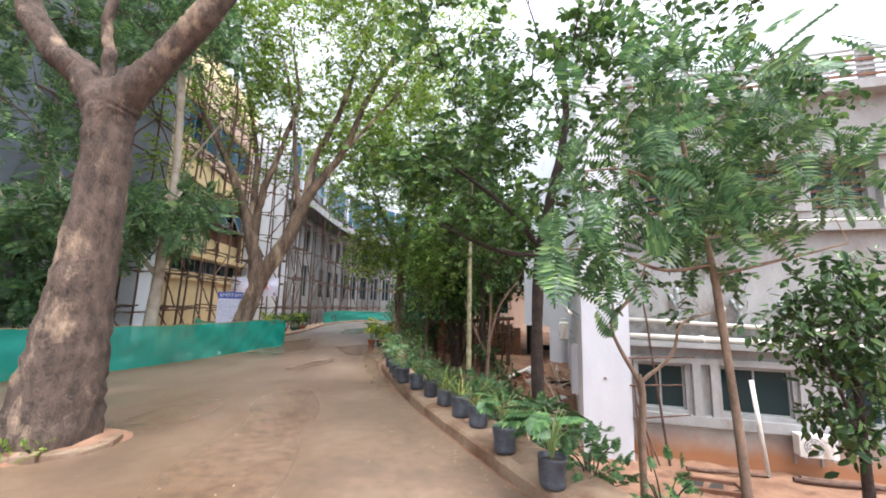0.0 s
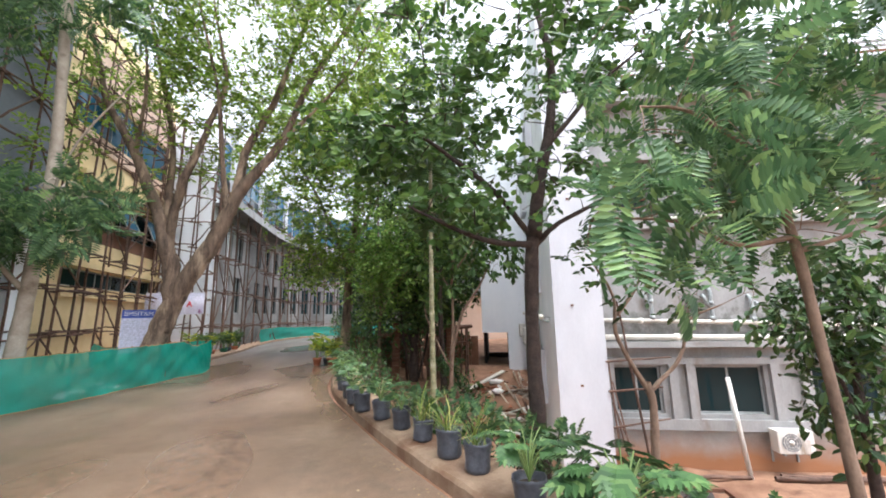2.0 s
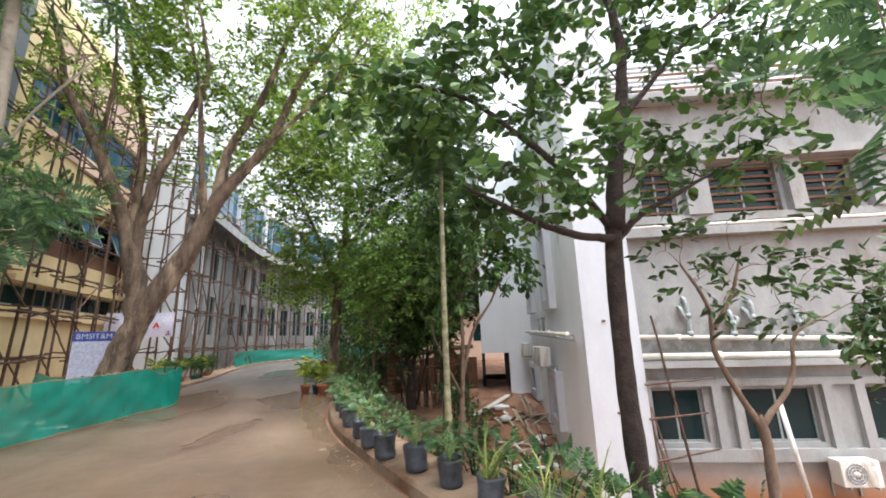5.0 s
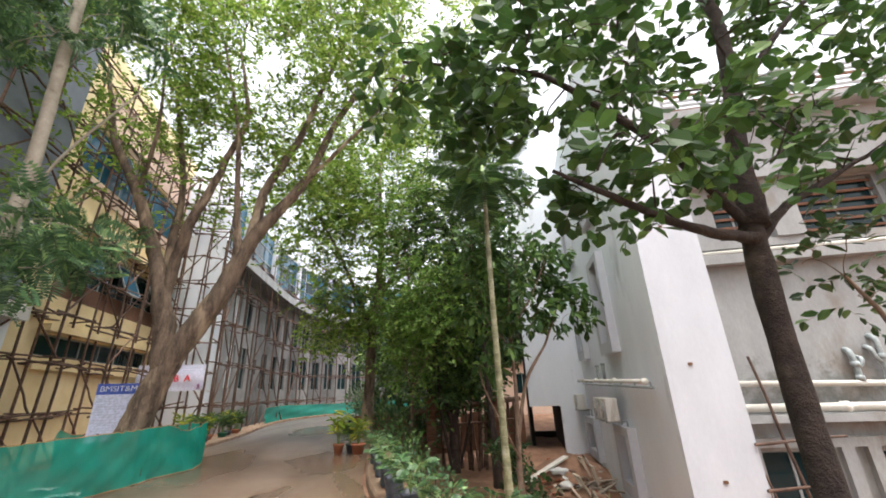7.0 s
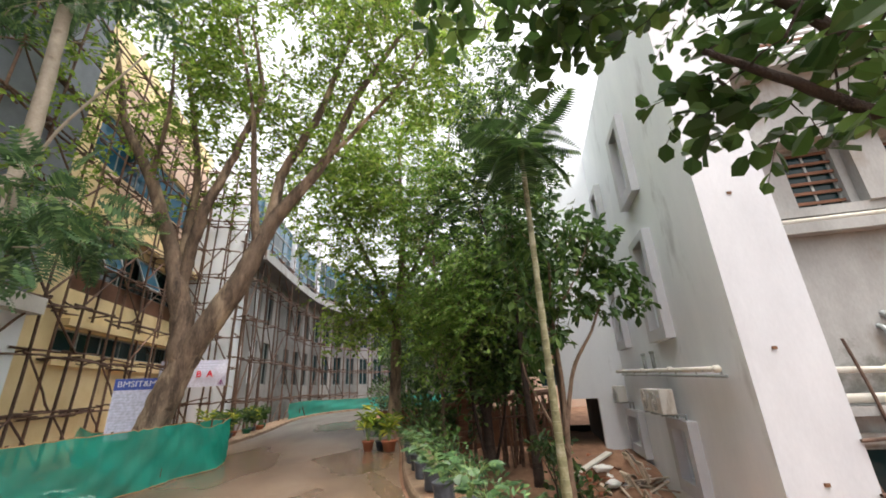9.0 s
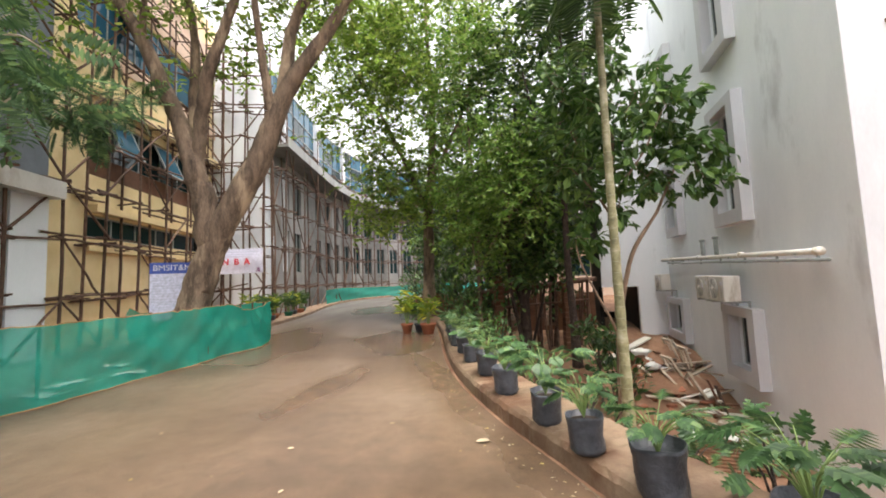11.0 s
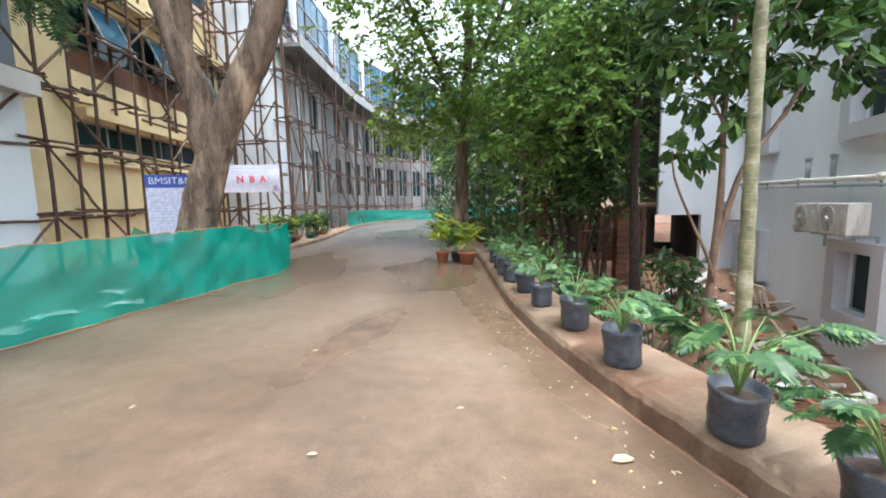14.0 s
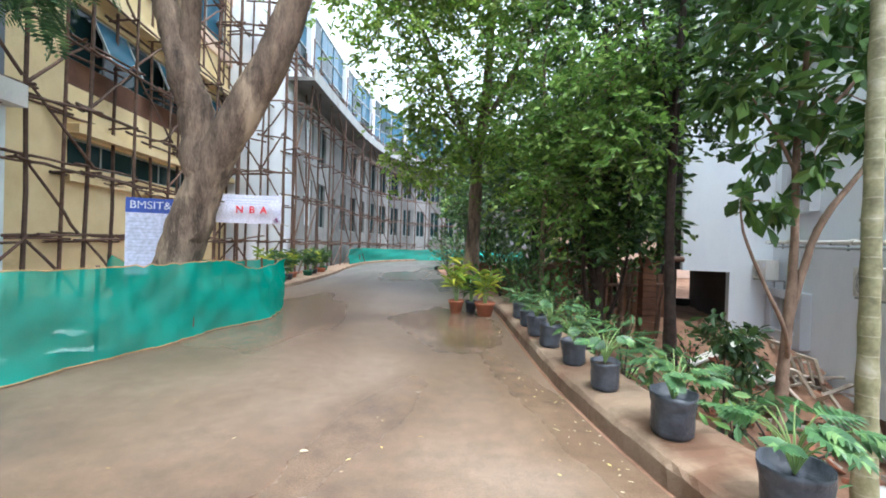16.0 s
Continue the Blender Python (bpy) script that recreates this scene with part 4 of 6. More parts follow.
# yellow building with scaffolding
YB = pose(-11.4, 15, 0, 0, 0, 90 + math.degrees(math.atan2(0.09, 1)))
yel = thing("yellow_block", "pale yellow building under scaffolding", "building", YB)
yh = [(1.55, 8.1, 2.95, 3.6), (1.5, 8.4, 4.75, 6.7), (1.0, 8.4, 9.0, 10.8)]
b = Bag()
wall_with_holes(b, -0.25, 9.2, -0.2, 14.0, yh, 0.0, 0.3)
bag_child("wall", b, M_yellow, yel)
window(yel, 1.55, 8.1, 2.95, 3.6, 0.12, 0.06, 6)
window(yel, 1.5, 8.4, 5.35, 6.7, 0.1, 0.06, 6)
window(yel, 1.0, 8.4, 9.0, 10.8, 0.08, 0.06, 6, M_blue)
b = Bag()
b.box((1.5, 0.02, 4.75), (8.4, 0.1, 5.35))
bag_child("board", b, M_brown, yel, "brown boarding")
for z0, z1, o, mat, nm in ((3.65, 3.85, 0.3, M_yellow, "sun_shade"), (7.0, 7.25, 0.35, M_yellow, "sun_shade"), (8.4, 8.9, 0.08, M_peach, "band"), (10.9, 12.6, 0.06, M_peach, "band"), (2.55, 2.7, 0.12, M_yellow, "band")):
    b = Bag()
    b.box((1.5, -o, z0), (9.2, -0.002, z1))
    bag_child(nm, b, mat, yel)
for s_, lo, hi in ((2.1, 5.4, 6.6), (4.4, 5.4, 6.6), (6.7, 5.4, 6.6), (2.4, 9.1, 10.7)):
    g = child("open_sash", None, yel, pose(s_, -0.02, hi, -24, 0, 0))
    g.empty_display_size = 0.1
    f = Bag()
    wall_with_holes(f, 0, 1.1, -(hi - lo), 0, [(0.05, 1.05, -(hi - lo) + 0.05, -0.05)], -0.02, 0.02)
    bag_child("window_frame", f, M_frame, g)
    f = Bag()
    f.box((0.04, -0.004, -(hi - lo) + 0.04), (1.06, 0.004, -0.04))
    bag_child("pane", f, M_blue, g)
b = Bag()
b.box((-0.25, -0.06, -0.2), (0.9, -0.003, 14.0))
bag_child("pilaster", b, M_yellow, yel)
# black backing, the shade inside the building put into its colour
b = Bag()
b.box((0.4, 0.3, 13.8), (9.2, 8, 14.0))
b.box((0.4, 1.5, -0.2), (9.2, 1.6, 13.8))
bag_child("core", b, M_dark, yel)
# slate-clad neighbour with a porch
sl = thing("slate_block", "dark slate-clad building above a white porch", "building", YB)
b = Bag()
b.box((-14, -0.5, 4.0), (-0.29, 6, 15))
bag_child("cladding", b, M_clad, sl)
b = Bag()
b.box((-14, -0.9, 3.6), (-0.27, 6, 4.0))
bag_child("canopy", b, M_dirty, sl)
for s in (-1.2, -5.05, -9.05):
    b = Bag()
    b.box((s, -0.55, -0.2), (s + 0.9, 0.3, 3.6))
    bag_child("pillar", b, M_grey, sl)
b = Bag()
b.box((-14, 0.8, -0.2), (-0.29, 0.9, 3.6))
bag_child("dark_glazing", b, M_glass, sl)
# white stair block
wh = thing("white_stair_block", "white plastered stair block behind scaffolding", "building", pose(-12.25, 23.8, 0, 0, 0, 2.9))
b = Bag()
b.box((-1.0, 0, -0.2), (2.35, 0.3, 13.2))
b.box((2.05, 0.3, -0.2), (2.35, 4, 13.2))
bag_child("wall", b, M_grey, wh)
b = Bag()
b.box((-1.0, 0.3, 13.0), (2.05, 6, 13.2))
bag_child("roof", b, M_shade, wh)

# long curved block
WALL = curve([(-9.95, 24.2, 0), (-9.95, 29, 0), (-9.8, 34, 0), (-9.0, 38.5, 0), (-6.9, 42.5, 0), (-3.6, 45.5, 0), (0.5, 47.5, 0), (6, 49, 0), (13, 50, 0), (20, 50.5, 0)], 25)
cb = thing("curved_block", "long curved white building under scaffolding", "building")
for i in range(24):
    p, q = WALL[i], WALL[i + 1]
    ln = float(np.linalg.norm(q - p))
    m = pose(p[0], p[1], 0, 0, 0, math.degrees(math.atan2(q[1] - p[1], q[0] - p[0])))
    seg = child("bay", None, cb, m)
    seg.empty_display_size = 0.1
    dark = 3 <= i <= 4
    b = Bag()
    hs = [(ln * 0.2, ln * 0.75, 2.1, 4.4), (ln * 0.2, ln * 0.75, 5.4, 7.4)] if i not in (0, 3) else [(ln * 0.3, ln * 0.7, 3.0, 3.9)]
    wall_with_holes(b, 0, ln, -0.2, 8.1, hs, 0.0, 0.3)
    # grey render and concrete bays, overhang shade painted into the darker ones
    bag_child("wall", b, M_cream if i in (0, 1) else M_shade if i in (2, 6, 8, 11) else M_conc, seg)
    for h in hs:
        g = Bag()
        g.box((h[0], 0.12, h[2]), (h[1], 0.15, h[3]))
        bag_child("pane", g, M_glass, seg)
        g = Bag()
        g.box(((h[0] + h[1]) / 2 - 0.03, 0.08, h[2]), ((h[0] + h[1]) / 2 + 0.03, 0.12, h[3]))
        g.box((h[0], 0.08, h[2]), (h[1], 0.12, h[2] + 0.05))
        bag_child("window_frame", g, M_frame, seg)
    # soffit concrete toned dark to paint the shade of a deeper overhang
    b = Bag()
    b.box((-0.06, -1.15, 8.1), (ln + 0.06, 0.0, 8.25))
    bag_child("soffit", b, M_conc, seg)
    b = Bag()
    b.box((-0.06, -1.2, 8.1), (ln + 0.06, -1.15, 8.6))
    bag_child("fascia", b, M_cream, seg)
    b = Bag()
    b.box((0, 0.0, 8.25), (ln, 0.2, 12.6))
    bag_child("upper_wall", b, M_dirty, seg)
    for x0, x1 in ((0.12, ln / 2 - 0.02), (ln / 2 + 0.02, ln - 0.12)):
        for z0, z1 in ((9.3, 10.2), (10.26, 11.2), (11.26, 12.3)):
            g = Bag()
            g.box((x0, -0.1, z0), (x1, -0.05, z1))
            bag_child("pane", g, M_blue if (i + int(z0)) % 3 else M_glass, seg, "blue tinted glass")
    for z in (9.22, 10.2, 11.2, 12.3):
        g = Bag()
        g.box((0.05, -0.14, z), (ln - 0.05, -0.04, z + 0.06))
        bag_child("window_frame", g, M_frame, seg)
    if i % 3 == 1:
        b = Bag()
        b.box((-0.16, -0.35, 8.25), (0.26, -0.003, 13.9))
        bag_child("pillar", b, M_white, seg)

# ---- scaffolding ----
# unit poles run one metre up and are one unit thick; scaled where they are set
def unit_pole(k):
    z = np.linspace(0, 1, 7)
    xy = rng.normal(0, 0.28, (7, 2))
    xy[0] = xy[-1] = 0
    b = Bag()
    ring = [(math.cos(j * math.pi / 3), math.sin(j * math.pi / 3)) for j in range(6)]
    V = [(xy[i, 0] + c * (1.12 - 0.3 * z[i]), xy[i, 1] + s * (1.12 - 0.3 * z[i]), z[i]) for i in range(7) for c, s in ring]
    F = [(i * 6 + j, i * 6 + (j + 1) % 6, i * 6 + 6 + (j + 1) % 6, i * 6 + 6 + j) for i in range(6) for j in range(6)]
    return quads("pole", V, F, M_pole, True)


POLES = [unit_pole(k) for k in range(6)]


def pole(parent, a, b, r):
    a, b = Vector(a), Vector(b)
    d = b - a
    m = Matrix.Translation(a) @ d.to_track_quat("Z", "Y").to_matrix().to_4x4() @ Matrix.Diagonal((r, r, d.length, 1))
    return child("pole", POLES[int(rng.integers(6))], parent, m)


def scaffold(label, line, depth, top, lift, gap, r, seed_shift=0.0):
    """Poles lashed into standards, ledgers, cross poles and braces along a line; depth is the way to the wall."""
    ob = thing("scaffold", label, "scaffolding", None, "timber scaffolding")
    P = [Vector((*p, 0)) for p in line]
    D = [Vector((*d, 0)) for d in depth]
    n = len(P)
    j = lambda s=0.06: Vector(rng.normal(0, s, 3))
    for p, d in zip(P, D):
        for row in (0, 1):
            h = top + rng.uniform(-0.6, 0.8)
            pole(ob, p + d * row + j(0.04) * Vector((1, 1, 0)), p + d * row + Vector((0, 0, h)) + j(0.1), r)
    z = 1.25
    while z < top:
        for i in range(0, n - 1):
            for row in (0, 1):
                if row and rng.uniform() < 0.35:
                    continue
                e = (P[i + 1] - P[i]) * 0.16
                pole(ob, P[i] + D[i] * row - e + Vector((0, 0, z)) + j(), P[i + 1] + D[i + 1] * row + e + Vector((0, 0, z)) + j(), r * 0.85)
                if rng.uniform() < 0.45:
                    pole(ob, P[i] + D[i] * row - e * 2 + Vector((0, 0, z + 0.1)) + j(), P[i + 1] + D[i + 1] * row + e + Vector((0, 0, z + 0.14)) + j(), r * 0.8)
        for p, d in zip(P, D):
            pole(ob, p - d * 0.25 + Vector((0, 0, z + 0.07)) + j(), p + d * 1.05 + Vector((0, 0, z + 0.07)) + j(), r * 0.8)
        for i in range(0, n - 1):
            if rng.uniform() < 0.62:
                a, c = (i, i + 1) if rng.uniform() < 0.5 else (i + 1, i)
                pole(ob, P[a] + Vector((0, 0, z - lift + 0.1)) + j(), P[c] + Vector((0, 0, z + 0.1)) + j(), r * 0.8)
        z += lift
    return ob


ys = np.arange(9.6, 24.2, 1.35)
scaffold("brown timber pole scaffolding before the yellow wall", [(-10.75 - 0.09 * (y - 15), y) for y in ys], [(-0.55, -0.05)] * len(ys), 12.5, 1.4, 1.35, 0.036)
scaffold("brown timber pole scaffolding before the white wall", [(-12.2, 22.9), (-11.3, 22.95), (-10.4, 23.0), (-9.5, 23.2)], [(0, 0.7)] * 4, 12.5, 1.4, 1.0, 0.04)
cl = curve([(-9.3, 23.8, 0), (-9.05, 26, 0), (-8.95, 30, 0), (-8.75, 34, 0), (-8.0, 38, 0), (-6.0, 41.5, 0), (-3.0, 44.3, 0), (0.8, 46.3, 0), (6, 48, 0)], 19)
scaffold("brown timber pole scaffolding along the curved wall", [(p[0], p[1]) for p in cl], [(-0.6, 0.1)] * 12 + [(-0.3, 0.6)] * 7, 9.6, 1.9, 1.5, 0.04)

# ---- trees ----
tree("roadside_tree", "large brown-barked forked tree standing at the road edge", M_bark,
     [([(-4.27, 4.5, -0.1), (-4.235, 4.5, 0.83), (-4.18, 4.5, 1.86), (-4.14, 4.5, 3.2), (-4.17, 4.5, 3.9), (-3.97, 4.5, 4.25), (-3.72, 4.5, 4.55), (-3.47, 4.5, 4.9), (-3.12, 4.5, 5.4), (-2.6, 4.6, 6.4), (-2.0, 4.8, 7.8)],
       [0.36, 0.335, 0.3, 0.255, 0.25, 0.21, 0.185, 0.17, 0.16, 0.12, 0.07], None),
      ([(-4.15, 4.5, 3.2), (-4.22, 4.5, 3.85), (-4.44, 4.5, 4.28), (-4.74, 4.5, 4.7), (-5.02, 4.5, 5.0), (-5.55, 4.55, 5.7), (-6.2, 4.8, 7.4)], [0.2, 0.23, 0.2, 0.18, 0.165, 0.14, 0.07], None),
      ([(-4.25, 4.5, 4.15), (-4.36, 4.55, 4.8), (-4.5, 4.6, 5.6), (-4.4, 4.8, 7.4)], [0.08, 0.075, 0.065, 0.04], None)],
     [((-6.2, 5.8, 7.2), (2.0, 1.8, 1.4), 60), ((-3.7, 5.4, 8.9), (2.6, 2.0, 1.1), 80), ((-7.3, 6.1, 5.4), (1.6, 1.2, 1.3), 46)], FEATHER, L_feather, 0.42, 7, 0.16)
tree("slender_tree", "slender pale-barked tree behind the green net", M_bark4,
     [([(-7.35, 10.0, -0.1), (-7.3, 10.0, 1.4), (-7.2, 9.95, 2.9), (-7.1, 9.9, 5.0), (-7.3, 9.9, 8.0), (-7.4, 9.9, 10.0)], 0.15, 0.08),
      ([(-7.18, 9.93, 3.1), (-6.75, 9.75, 5.0), (-5.7, 9.75, 6.8)], 0.035, 0.014),
      ([(-7.25, 9.95, 2.2), (-7.8, 9.5, 3.0), (-8.8, 9.2, 3.4)], 0.06, 0.02),
      ([(-7.15, 9.93, 3.9), (-7.6, 11.0, 4.8), (-8.3, 12.4, 5.1), (-9.0, 13.3, 4.8)], 0.04, 0.012)],
     [((-8.2, 9.0, 3.4), (1.7, 0.9, 1.2), 46), ((-6.6, 9.4, 3.6), (1.1, 0.6, 0.8), 26), ((-9.8, 8.6, 4.4), (1.6, 1.0, 1.6), 32), ((-7.6, 9.6, 9.0), (2.0, 1.8, 1.6), 70), ((-9.5, 9.2, 2.7), (1.4, 0.8, 1.4), 60), ((-8.3, 13.0, 4.9), (0.9, 0.5, 0.55), 20)], FEATHER, L_feather, 0.5, 6, 0.16, 0.2)
tree("net_side_tree", "broad tan-barked tree forking low behind the green net", M_bark2,
     [([(-7.03, 13.6, -0.1), (-6.85, 13.65, 0.7), (-6.57, 13.65, 1.7), (-6.12, 13.65, 2.75), (-5.43, 13.65, 3.99), (-4.82, 13.65, 5.52), (-3.66, 13.65, 7.27), (-2.84, 13.65, 9.47), (-1.51, 13.65, 12.0), (-0.8, 13.65, 14.2)],
       [0.285, 0.27, 0.275, 0.26, 0.23, 0.18, 0.125, 0.09, 0.06, 0.03], None),
      ([(-6.62, 13.65, 1.3), (-6.46, 13.65, 2.2), (-6.48, 13.65, 2.9), (-6.62, 13.65, 3.6), (-6.92, 13.65, 4.58), (-7.87, 13.65, 6.61), (-8.82, 13.65, 8.35), (-9.6, 13.65, 10.7)],
       [0.22, 0.25, 0.235, 0.21, 0.18, 0.13, 0.09, 0.05], None),
      ([(-6.66, 13.62, 3.7), (-6.6, 13.5, 4.6), (-6.25, 13.3, 5.82), (-5.69, 13.3, 7.52), (-5.33, 13.3, 9.24), (-5.9, 13.3, 12.0)], [0.12, 0.135, 0.12, 0.09, 0.07, 0.03], None),
      ([(-6.8, 13.68, 4.2), (-6.98, 13.95, 5.4), (-7.16, 14.2, 7.4), (-7.9, 14.2, 10.5), (-8.6, 14.2, 13.0)], [0.1, 0.11, 0.085, 0.06, 0.03], None),
      ([(-5.15, 13.66, 4.7), (-4.95, 13.8, 5.8), (-4.8, 13.9, 7.19), (-4.02, 13.9, 8.97), (-3.35, 13.9, 11.46), (-2.7, 13.9, 14.2)], [0.15, 0.15, 0.125, 0.095, 0.06, 0.03], None),
      ([(-5.1, 13.6, 4.8), (-5.2, 13.35, 6.2), (-5.39, 13.2, 8.5), (-6.2, 13.2, 11.8)], 0.1, 0.03),
      ([(-3.66, 13.65, 7.27), (-2.6, 13.3, 8.3), (-1.4, 12.9, 9.6), (-0.4, 12.6, 11.2)], 0.07, 0.02),
      ([(-7.87, 13.65, 6.61), (-7.5, 13.2, 8.6), (-7.6, 12.8, 11.0)], 0.07, 0.02)],
     [((-8.5, 13.8, 10.6), (2.6, 2.4, 2.4), 90), ((-5.3, 13.6, 11.2), (2.8, 2.6, 2.6), 130), ((-2.2, 13.6, 10.4), (2.4, 2.4, 2.0), 70), ((-6.6, 14.2, 7.4), (1.7, 1.4, 1.3), 22),
      ((-4.5, 11.5, 13.8), (4.5, 3.5, 1.3), 110), ((-3.0, 13.2, 13.2), (2.2, 2.0, 1.2), 70), ((-6.0, 13.4, 8.6), (1.8, 1.4, 1.2), 16), ((-9.3, 13.0, 6.6), (1.2, 1.2, 1.2), 14), ((-3.6, 14.2, 8.2), (1.4, 1.2, 1.2), 24), ((-0.2, 13.0, 12.6), (2.4, 2.6, 1.8), 60), ((-8.0, 12.0, 13.0), (2.5, 2.5, 1.6), 70), ((-1.2, 12.8, 9.8), (1.4, 1.3, 1.2), 34)],
     OVAL, L_small, 0.16, 40, 0.25, 0.15, 0.012, "light small-leaved open crown", 3.0, 0.6)
tree("broad_leaf_tree", "slim dark-barked tree with large rounded glossy leaves", M_bark3,
     [([(1.68, 6.1, -1.9), (1.64, 6.1, -0.3), (1.6, 6.1, 0.75), (1.62, 6.1, 1.9), (1.68, 6.1, 2.68)], 0.1, 0.085),
      ([(1.68, 6.1, 2.6), (1.86, 6.1, 3.44), (2.07, 6.1, 4.43), (2.13, 6.1, 5.4), (2.0, 6.2, 6.6)], 0.10, 0.04),
      ([(1.62, 6.05, 2.5), (1.2, 5.95, 2.5), (0.79, 5.9, 2.57), (0.31, 5.9, 2.78), (-0.02, 5.9, 2.94)], 0.05, 0.015),
      ([(1.66, 6.1, 2.6), (1.2, 6.1, 3.19), (0.58, 6.1, 3.67), (0.1, 6.12, 4.0), (-0.4, 6.25, 4.2), (-1.1, 6.4, 4.35)], 0.045, 0.012),
      ([(1.95, 6.1, 3.9), (2.8, 6.0, 4.9), (3.7, 5.8, 5.7)], 0.04, 0.014),
      ([(1.72, 6.1, 2.5), (2.08, 6.1, 2.84), (2.72, 6.1, 3.19), (3.41, 6.1, 3.52)], 0.045, 0.014)],
     [((-0.6, 6.3, 4.1), (0.8, 0.5, 0.35), 20), ((-0.3, 6.15, 3.95), (0.8, 0.5, 0.4), 12), ((0.75, 5.9, 2.95), (0.85, 0.5, 0.25), 20), ((0.4, 6.0, 4.2), (1.1, 0.8, 0.55), 24), ((1.9, 6.1, 5.2), (1.7, 1.4, 1.1), 56), ((3.1, 6.1, 3.8), (1.1, 0.8, 0.6), 26), ((1.7, 6.0, 3.3), (0.8, 0.7, 0.4), 9), ((1.0, 5.4, 6.0), (2.0, 1.8, 0.8), 60), ((3.4, 5.6, 5.8), (1.6, 1.4, 0.9), 60), ((5.4, 6.0, 5.2), (1.3, 1.0, 0.7), 34)],
     ROUND, L_broad, 0.145, 16, 0.1, 0.35, 0.009, "dark rounded leaves", 3.0, 0.38)
tree("feather_leaf_sapling", "thin leaning sapling with feathery compound leaves", M_bark5,
     [([(2.9, 3.6, -1.95), (2.86, 3.6, 0.1), (2.75, 3.6, 1.6), (2.7, 3.6, 2.1), (2.6, 3.6, 2.66), (2.5, 3.6, 3.31), (2.48, 3.6, 3.9)], 0.045, 0.02),
      ([(2.73, 3.6, 2.1), (2.2, 3.6, 2.03), (1.76, 3.6, 2.18), (1.2, 3.6, 2.2)], 0.022, 0.008),
      ([(2.73, 3.6, 2.0), (3.38, 3.6, 2.17), (4.07, 3.6, 2.36)], 0.022, 0.008),
      ([(2.6, 3.6, 2.7), (1.9, 3.5, 3.0), (1.4, 3.4, 2.95)], 0.02, 0.008)],
     [((1.75, 3.5, 2.7), (0.9, 0.5, 0.6), 22), ((1.3, 3.3, 2.05), (0.5, 0.3, 0.2), 8), ((3.6, 3.7, 3.1), (1.2, 0.6, 0.7), 28), ((2.5, 3.6, 3.8), (1.3, 0.8, 0.6), 34), ((2.9, 3.6, 2.4), (0.5, 0.4, 0.4), 8)],
     FEATHER, L_feather, 0.42, 4, 0.14, 0.35, 0.006, "blue-green feathery leaves")
tree("forked_sapling", "thin forked sapling growing from the sunk yard", M_bark5,
     [([(3.3, 6.3, YARD + 0.02), (3.29, 6.3, -0.54), (3.34, 6.3, 0.29), (3.28, 6.3, 0.63)], 0.06, 0.05),
      ([(3.27, 6.3, 0.55), (2.9, 6.3, 1.27), (2.9, 6.3, 1.84), (2.66, 6.3, 2.28)], 0.035, 0.014),
      ([(3.3, 6.3, 0.5), (3.83, 6.3, 0.95), (4.05, 6.3, 1.45), (4.6, 6.3, 1.66)], 0.035, 0.012),
      ([(2.94, 6.3, 1.55), (3.3, 6.3, 1.98), (3.55, 6.3, 2.52)], 0.03, 0.012)],
     [((2.9, 6.3, 2.5), (0.7, 0.5, 0.4), 14), ((3.9, 6.3, 2.2), (0.9, 0.6, 0.5), 22), ((4.8, 6.3, 2.0), (0.6, 0.5, 0.5), 12)],
     OVAL, L_oval, 0.15, 8, 0.12, 0.5, 0.006, "", 3.0, 0.4)
tree("dark_shrub_tree", "small dark-leaved tree in the sunk yard", M_bark3,
     [([(7.10, 6.6, YARD + 0.02), (7.12, 6.6, -0.4), (7.16, 6.6, 1.0), (7.30, 6.6, 2.3)], 0.085, 0.03),
      ([(7.12, 6.6, -0.5), (6.70, 6.5, 0.5), (6.40, 6.5, 1.3)], 0.04, 0.012), ([(7.16, 6.6, 0.6), (7.60, 6.6, 1.4), (8.00, 6.6, 1.9)], 0.035, 0.012)],
     [((6.80, 6.6, 1.4), (1.0, 0.7, 0.8), 56), ((7.20, 6.7, 0.1), (0.8, 0.6, 0.9), 40), ((7.60, 6.6, 2.2), (1.1, 0.7, 0.8), 44)],
     OVAL, L_oval, 0.2, 14, 0.16, 0.5, 0.008)
BROAD = (np.array([(0, 0, 0), (-0.16, 0.35, 0.05), (-0.24, 0.68, 0.03), (0, 1, -0.1), (0.24, 0.68, 0.03), (0.16, 0.35, 0.05)]), OVAL[1])
